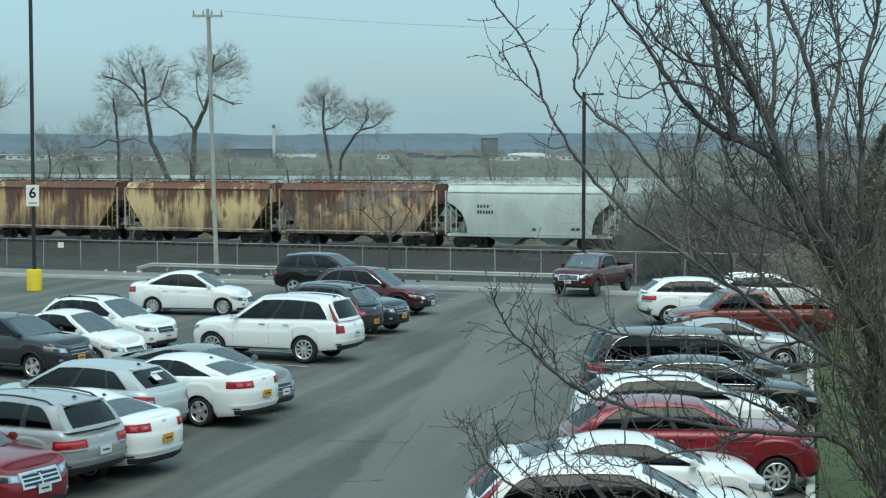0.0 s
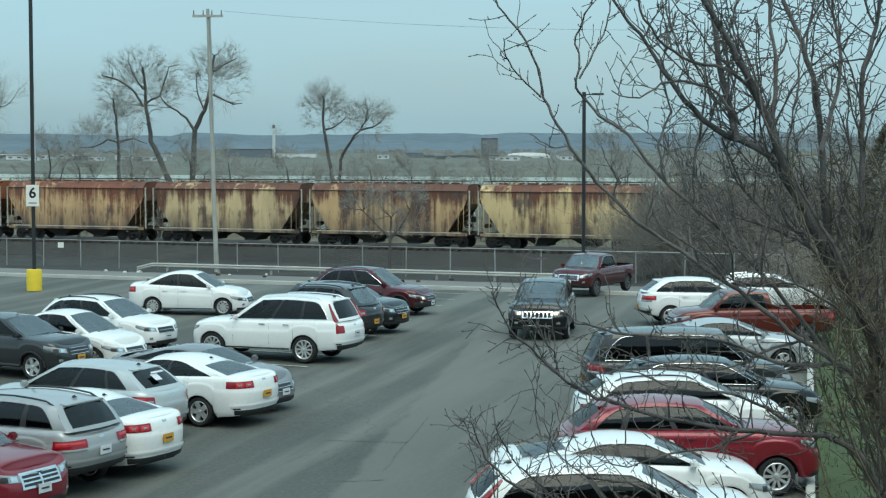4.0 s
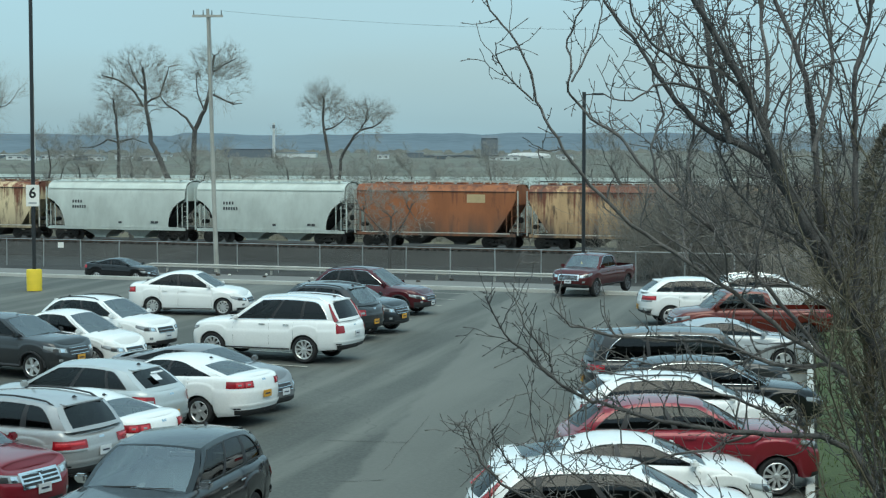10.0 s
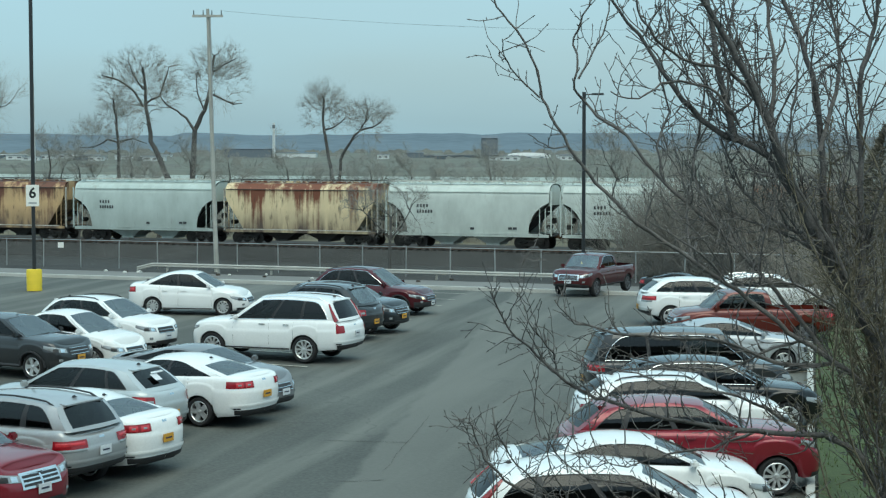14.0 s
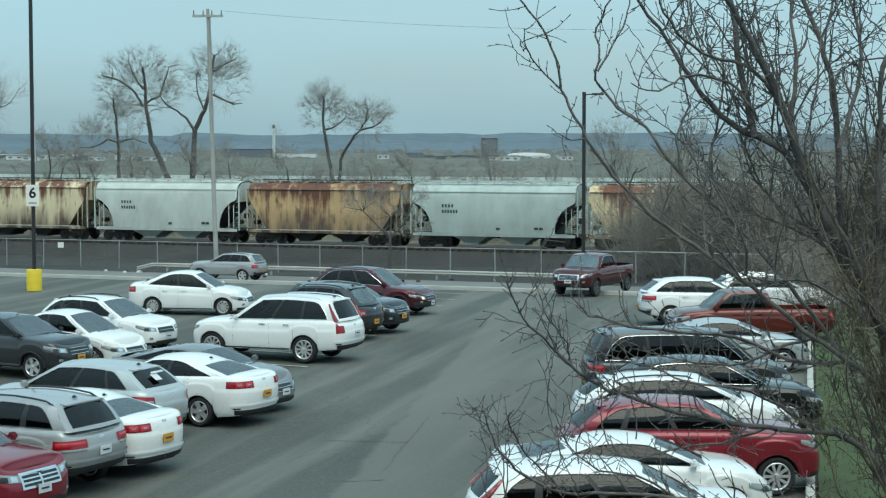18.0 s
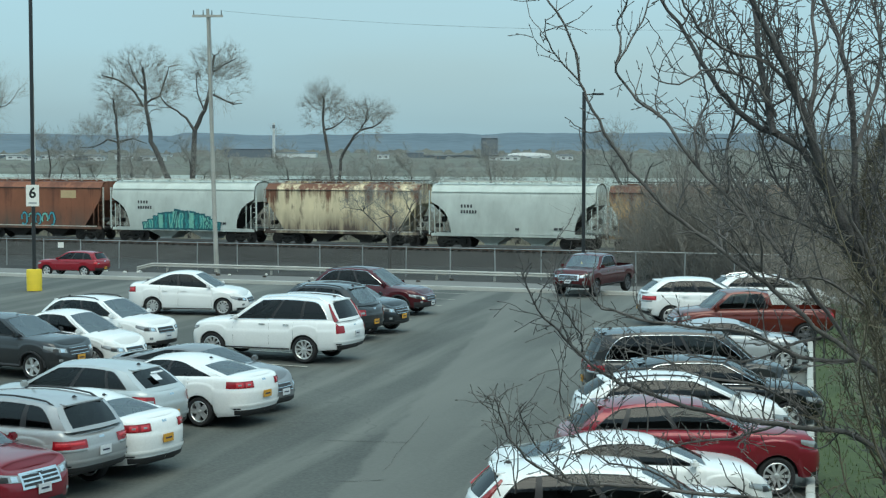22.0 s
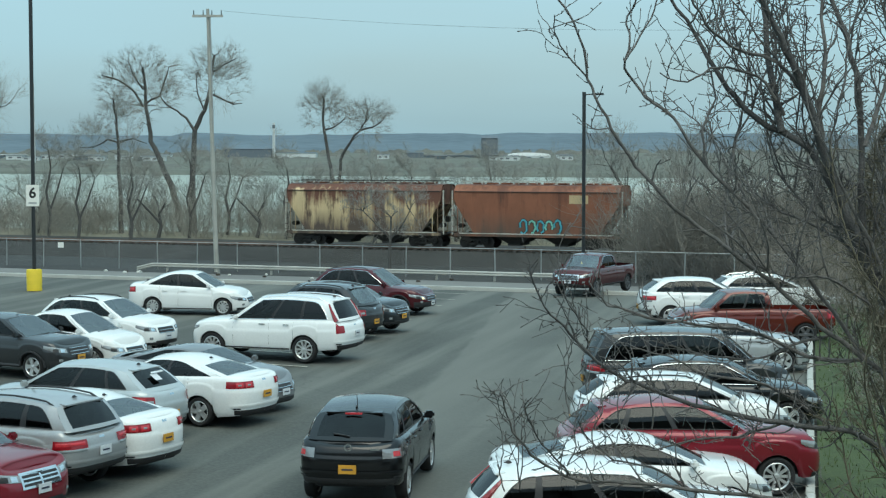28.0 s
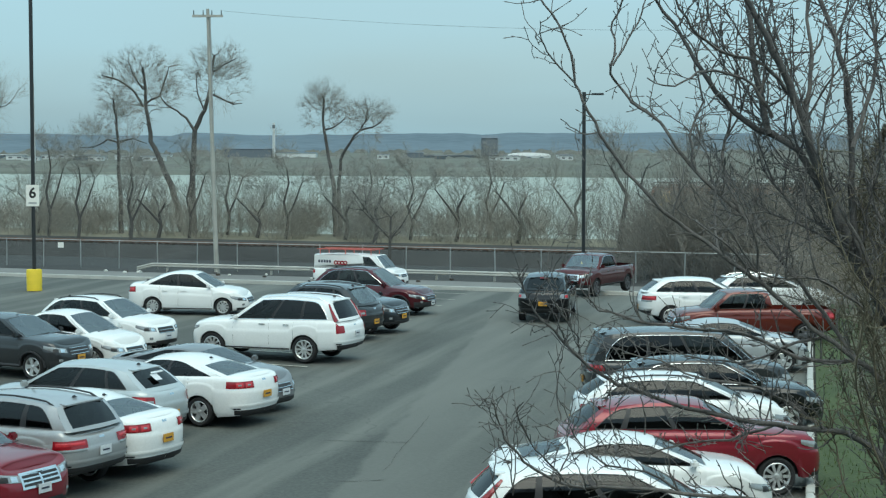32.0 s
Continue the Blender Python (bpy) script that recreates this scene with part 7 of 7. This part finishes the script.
bough(114, 0.012, 0.005, [(-1.91, 0.0, 3.16), (-1.97, 0.04, 3.45), (-1.83, 0.25, 3.73), (-1.91, 0.3, 4.01), (-1.8, 0.4, 4.34)], 1.2)
bough(115, 0.014, 0.005, [(-1.47, 0.0, 2.76), (-1.63, 0.14, 3.07), (-1.64, 0.26, 3.4), (-1.48, 0.38, 3.68), (-1.51, 0.47, 4.02)], 1.2)
bough(116, 0.028, 0.006, [(0.09, 0.0, 0.09), (-0.39, -0.07, 0.93), (-0.81, -0.11, 1.08), (-1.23, -0.16, 1.13), (-1.7, -0.26, 1.21), (-2.11, -0.32, 1.31), (-2.43, -0.37, 1.43), (-2.59, -0.43, 1.49), (-2.87, -0.5, 1.69), (-3.06, -0.58, 1.89), (-3.23, -0.65, 2.05), (-3.37, -0.67, 2.35)])
bough(117, 0.009, 0.004, [(-2.83, 0.0, 1.63), (-2.85, -0.19, 1.81), (-3.02, -0.4, 2.02), (-3.1, -0.5, 2.22)])
bough(118, 0.02, 0.005, [(-0.55, 0.0, 1.65), (-1.01, 0.03, 1.65), (-1.47, 0.03, 1.84), (-1.93, 0.0, 1.88), (-2.35, -0.03, 1.93), (-2.57, 0.03, 2.0), (-2.67, -0.0, 2.01), (-2.83, 0.0, 2.21)])
bough(119, 0.022, 0.005, [(0.09, 0.0, -0.0), (-0.57, -0.07, 0.34), (-1.27, -0.17, 0.5), (-1.97, -0.29, 0.57), (-2.52, -0.4, 0.63), (-2.88, -0.44, 0.64), (-3.2, -0.58, 0.8), (-3.4, -0.73, 1.01), (-3.49, -0.78, 1.19), (-3.56, -0.9, 1.38)])
bough(120, 0.009, 0.004, [(-2.85, 0.0, 0.55), (-3.05, -0.22, 0.78), (-3.18, -0.43, 0.93), (-3.31, -0.67, 1.17), (-3.35, -0.84, 1.33)])
bough(121, 0.012, 0.004, [(-1.93, 0.0, 0.51), (-2.27, -0.14, 0.72), (-2.6, -0.29, 0.79), (-2.83, -0.42, 0.99), (-2.96, -0.62, 1.2)])
bough(122, 0.016, 0.005, [(-0.78, 0.0, 1.06), (-1.11, -0.01, 1.29), (-1.49, -0.08, 1.44), (-1.85, -0.08, 1.48), (-2.18, -0.19, 1.63), (-2.5, -0.19, 1.68)])
bough(123, 0.014, 0.004, [(-0.83, 0.0, 1.84), (-1.14, 0.03, 1.74), (-1.49, 0.14, 1.59), (-1.9, 0.23, 1.63), (-2.26, 0.31, 1.71)])
bough(124, 0.014, 0.004, [(-1.2, 0.0, 1.1), (-1.57, -0.04, 0.97), (-1.95, -0.14, 0.95), (-2.29, -0.34, 0.89), (-2.57, -0.42, 1.0)])
bough(125, 0.016, 0.005, [(-0.46, 0.0, 2.25), (-0.71, 0.11, 2.57), (-1.03, 0.16, 2.75), (-1.3, 0.18, 2.84), (-1.56, 0.31, 2.79)], 1.4)
bough(126, 0.018, 0.006, [(-0.35, 0.0, 2.09), (-0.58, -0.11, 2.62), (-0.87, -0.18, 3.08), (-0.98, -0.26, 3.44), (-0.9, -0.31, 3.8)], 1.3)
bough(127, 0.014, 0.005, [(-0.69, 0.0, 2.71), (-0.88, 0.19, 2.75), (-1.15, 0.26, 2.98), (-1.31, 0.37, 3.21), (-1.37, 0.58, 3.5)], 1.4)
bough(128, 0.016, 0.005, [(-0.23, 0.0, 1.84), (-0.57, -0.06, 2.12), (-0.9, -0.1, 2.31), (-1.18, -0.16, 2.31), (-1.5, -0.19, 2.4)], 1.4)
bough(129, 0.016, 0.005, [(-0.31, 0.0, 2.66), (-0.48, 0.12, 3.03), (-0.34, 0.31, 3.4), (-0.46, 0.39, 3.78)], 1.4)
bough(140, 0.013, 0.004, [(0.09, 0.0, 0.19), (-0.06, 0.14, 0.62), (-0.21, 0.26, 1.16), (-0.33, 0.35, 1.61), (-0.44, 0.47, 1.98)], 1.5, M_SHOOT)
bough(141, 0.013, 0.004, [(0.09, 0.0, 0.05), (-0.17, 0.07, 0.54), (-0.44, 0.08, 0.95), (-0.59, 0.23, 1.39), (-0.62, 0.3, 1.81)], 1.5, M_SHOOT)
bough(142, 0.013, 0.004, [(0.09, 0.0, 0.46), (-0.13, 0.03, 1.1), (-0.24, 0.05, 1.65), (-0.3, 0.09, 2.2), (-0.44, 0.09, 2.61)], 1.5, M_SHOOT)
bough(143, 0.013, 0.004, [(0.14, 0.0, 0.0), (-0.28, -0.01, 0.33), (-0.62, -0.1, 0.57), (-0.7, -0.05, 0.93), (-0.79, -0.13, 1.26)], 1.5, M_SHOOT)
bough(144, 0.013, 0.004, [(0.09, 0.0, 0.19), (-0.16, -0.06, 0.84), (-0.41, -0.16, 1.4), (-0.47, -0.24, 2.05), (-0.43, -0.32, 2.55)], 1.5, M_SHOOT)
bough(145, 0.013, 0.004, [(0.14, 0.0, 0.09), (-0.07, -0.08, 0.94), (-0.21, -0.28, 1.64), (-0.38, -0.41, 2.06), (-0.67, -0.49, 2.34)], 1.5, M_SHOOT)
bough(146, 0.013, 0.004, [(0.09, 0.0, 0.0), (-0.32, -0.17, 0.72), (-0.59, -0.35, 1.34), (-0.68, -0.55, 1.72), (-0.66, -0.72, 2.18)], 1.5, M_SHOOT)

rng_b = random.Random(31)
for k in range(8):
    x0, z0, lean = rng_b.uniform(-3.5, -2.3), rng_b.uniform(.45, 1.25), rng_b.uniform(-.22, .12)
    bough(190 + k, .0065, .003, [(x0 + lean * q * .16 + rng_b.uniform(-.03, .03), -.5 + rng_b.uniform(-.04, .04), z0 + .15 * q) for q in range(5)], .45, M_TWIG)
for k in range(16):
    x0, z0 = rng_b.uniform(-.30, .12), rng_b.uniform(.2, 1.9)
    x0 -= .25 * max(0, z0 - 1.2)
    y0, lean = rng_b.uniform(-.2, .3), rng_b.uniform(-.55, .12)
    bough(160 + k, .012, .004, [(x0 + lean * q * .28 + rng_b.uniform(-.05, .05), y0 * q * .4, z0 + .36 * q) for q in range(5)], 1.5, M_SHOOT if k % 3 else M_TWIG)


# ---- dark evergreen and dry stems on the lawn ----
def evergreen(x, y, h, wd, seed):
    rng = random.Random(seed)
    top = thing("evergreen_tree", pose(x, y, .05), "dense brown-green evergreen tree on the lawn", "tree")
    w = Wood()
    w.rod([Vector((0, 0, -.1)), Vector((0, 0, h * .5)), Vector((0, 0, h * .95))], .14, .03, 8)
    part_mesh("trunk", w.mesh("trunk", M_BARK), top)
    vv, ff = [], []
    for q in range(5200):
        t = rng.random() ** .8
        z = .5 + (h - .5) * t
        rad = wd / 2 * (1 - t ** 2.2) ** .7 * (.55 + .45 * rng.random() ** .4) * (1 + .25 * noise.noise(Vector((t * 6, seed, rng.random()))))
        an = rng.uniform(0, 2 * math.pi)
        p = Vector((rad * math.cos(an), rad * math.sin(an), z))
        o = Vector((math.cos(an), math.sin(an), rng.uniform(.1, .9))).normalized() * rng.uniform(.10, .22)
        s = o.cross(unit(rng)).normalized() * rng.uniform(.03, .06)
        b0 = len(vv)
        vv += [p - s, p + s, p + o]
        ff.append((b0, b0 + 1, b0 + 2))
    part_mesh("foliage", mesh_from("foliage", vv, ff, mat("evergreen_spray", (0.15, 0.135, 0.105), 0.9, 0, 0.3, 1, 8, island=.8), False), top, "brown-green foliage sprays")


evergreen(16.0, 62, 6.9, 2.6, 5)
evergreen(19.2, 66, 6.0, 3.0, 6)
for q, (x, y, sc) in enumerate(((10.6, 42.5, .42), (11.6, 45.5, .5), (13.0, 50, .55), (14.4, 56, .6), (9.6, 38, .3))):
    ob = new("shrub", SHRUBS[q % 5])
    ob.matrix_basis = pose(x, y, .05, 0, 0, 70 * q) @ Matrix.Diagonal((sc, sc, sc, 1))
    tagged(ob, "dry brown leafless shrub on the lawn", "shrub", "lawn shrubs")

DARK_SHRUBS = [shrub_mesh(90 + q, 4.4, mat("dark_brown_twigs", (0.19, 0.172, 0.145), 0.95, 0, 0.3, 0.8, 8, island=.6)) for q in range(2)]
for q, (x, y, sc) in enumerate(((13.4, 60, .9), (14.6, 63, 1.1), (15.8, 59, 1.0), (17.2, 64, 1.2), (14.0, 67, 1.1), (18.4, 68, 1.3), (12.9, 57, .7), (16.6, 56, .9), (20.0, 72, 1.4), (16.0, 72, 1.3))):
    ob = new("shrub", DARK_SHRUBS[q % 2])
    ob.matrix_basis = pose(x, y, 0 if y < 66 else -.1, 0, 0, 47 * q) @ Matrix.Diagonal((sc, sc, sc, 1))
    tagged(ob, "dense dark leafless shrub at the end of the lawn", "shrub", "hedge at the end of the lawn")


# ---- what moves ----
def roll(thing_, rows, r, t0, t1, step=2):
    """Turns the four wheels by the way the car has gone: rows of seconds and metres."""
    ts, ds = [q[0] for q in rows], [q[1] for q in rows]
    for wh in thing_.children:
        if not wh.name.startswith("wheel") or wh.type != "EMPTY":
            continue
        base = wh.matrix_basis.copy()
        sg = 1 if base.translation.y > 0 else -1
        fr_, out = frame(t0), []
        while fr_ <= frame(t1):
            t = (fr_ - 1) / FPS
            out.append((t, base @ pose(0, 0, 0, 0, sg * math.degrees(float(np.interp(t, ts, ds)) / r), 0)))
            fr_ += step
        walk(wh, [(0, out[0][1])] * (t0 > 0) + out + [(32, out[-1][1])] * (t1 < 32))


def drive(thing_, rows):
    """Rows of seconds, x, y and heading; the car stands at the first before and at the last after."""
    rows = [(0, *rows[0][1:])] * (rows[0][0] > 0) + list(rows) + [(32, *rows[-1][1:])] * (rows[-1][0] < 32)
    walk(thing_, [(t, pose(x, y, 0, 0, 0, a)) for t, x, y, a in rows])
    way, run = 0.0, []
    for i, (t, x, y, a) in enumerate(rows):
        way += math.hypot(x - rows[i - 1][1], y - rows[i - 1][2]) if i else 0
        run.append((t, way))
    return run


def along_road(thing_, rows, d, back=False):
    walk(thing_, [(t, street_pose(s, d, ROAD_Z, 180 if back else 0)) for t, s in rows])
    return [(t, abs(s - rows[0][1])) for t, s in rows]


def sway(ob, gain, lag, at):
    """The wind: turns of the tree about its foot, and of a bough about the fork, in degrees."""
    calm = [(0, -1.9), (.5, -1.9), (1, -2.1), (1.5, -2.4), (2, -2.4), (2.5, -2.3), (3, -2.9), (3.5, -2.3), (4.2, -1.7), (4.8, -2.2), (5.5, -1.3), (6, -1.3), (6.5, -.9), (7, -1.5), (7.5, -1.7), (8, -1.5), (8.5, -1.9), (9, -1.9), (9.5, -1.7), (10, -2.6), (10.5, -1.3), (11, -1.3), (11.5, -.5), (12, -.5), (12.5, -.6), (13, .1), (13.5, -1.3), (14, -1.9), (14.5, -1.5), (15.2, -.8), (15.8, -1.6)]
    gusts = [(16.5, -1.1), (17, 1.0), (17.5, -.3), (18, .3), (18.5, -.3), (19, .3), (19.5, 2.7), (20, -.1), (20.5, 3.7), (21, .3), (21.5, -.1), (22, 2.4), (22.5, -.1), (23, -.3), (23.5, -.5), (24, 1.3), (24.5, -.1), (25, -2.1), (25.5, .8), (26.2, 2.0), (26.8, .1), (27.5, 1.0), (28, 3.3), (28.5, -.8), (29, 1.3), (29.5, 1.7), (30, 2.1), (30.5, 4.9), (31, 2.4), (31.5, -.7), (32, 1.9)]
    walk(ob, [(t, at @ pose(0, 0, 0, lag * math.sin(2.1 * t + 9 * lag), a * gain, 0)) for t, a in calm + gusts])


def motions():
    sway(near_tree, .60, 0, pose(*FORK[:2], 0))
    for i, b in enumerate(NEAR):
        sway(b, .05 + .03 * ((i * 7) % 5 - 2), .25 * ((i * 3) % 4 - 1.5) * (i > 0), pose(0, 0, FORK[2]))
    for i, w in enumerate(TRAIN):
        walk(w, train_rows(i))
    run = drive(SUV_DOWN, [(0, -4.6, 71.9, -16), (.5, -2.6, 70.4, -22), (1.0, -.75, 69.2, -32), (1.5, .95, 68.3, -47), (2.0, 2.25, 67.0, -62), (2.5, 3.1, 64.9, -75), (3.0, 3.52, 62.4, -84.5), (3.5, 3.6, 59.8, -93), (4.5, 2.8, 54.3, -100), (5.5, 1.76, 48.3, -101.5),
                 (6.5, .35, 42.2, -104.5), (7.5, -1.2, 36.5, -106), (8.5, -2.5, 31.8, -104), (9, -3.04, 29.6, -103), (9.5, -3.65, 27.6, -103), (10, -4.25, 25.7, -105), (10.5, -4.55, 24.3, -107), (11, -4.8, 22.8, -106), (11.5, -5.1, 21.1, -104), (12.5, -5.6, 17.6, -102), (14, -6.3, 14, -98)])
    roll(SUV_DOWN, run, .375, 0, 12)
    run = drive(CROSSOVER_UP, [(26, -2.5, 18, 84), (27, -1.95, 23.75, 84), (27.5, -1.65, 27.55, 83), (28, -1.3, 31.35, 82), (28.5, -0.9, 36.15, 80.5), (29, -0.25, 40.35, 79.5), (29.5, 0.45, 44.75, 79), (30, 1.2, 48.75, 79), (30.5, 1.95, 52.7, 79), (31, 2.74, 56.3, 78.5), (31.5, 3.25, 59.5, 80.5), (32, 3.82, 62.5, 82)])
    roll(CROSSOVER_UP, run, .345, 26.5, 32)
    run = along_road(BLUE, [(0, 105), (5.5, -34.3), (6.5, -48.8), (7, -56.1), (7.5, -62.9), (12, -125), (32, -160)], 94.5, True)
    roll(BLUE, run, .335, 5, 8, 1)
    run = along_road(DARK, [(0, -125), (9, -62.6), (10, -55.5), (11, -47.4), (12, -38.0), (13, -29.2), (18, 12), (32, 90)], 91.5)
    roll(DARK, run, .325, 8.5, 13.5, 1)
    run = along_road(GREY, [(0, 140), (14, 1), (16.5, -30.6), (17, -36.3), (18, -49.8), (18.5, -57.7), (19, -64.2), (24, -125), (32, -150)], 94.5, True)
    roll(GREY, run, .375, 16.5, 19.5, 1)
    run = along_road(REDP, [(0, 170), (17, 11), (20, -32.2), (21, -46.6), (21.5, -54.1), (22, -60.9), (25, -95), (32, -145)], 94.5, True)
    roll(REDP, run, .34, 19.5, 22.8, 1)
    run = along_road(VAN, [(0, -180), (24, -105), (29.5, -61.4), (30, -57.2), (31, -48.4), (31.5, -44.1), (32, -39.6)], 91.5)
    roll(VAN, run, .34, 28.5, 32, 1)


motions()
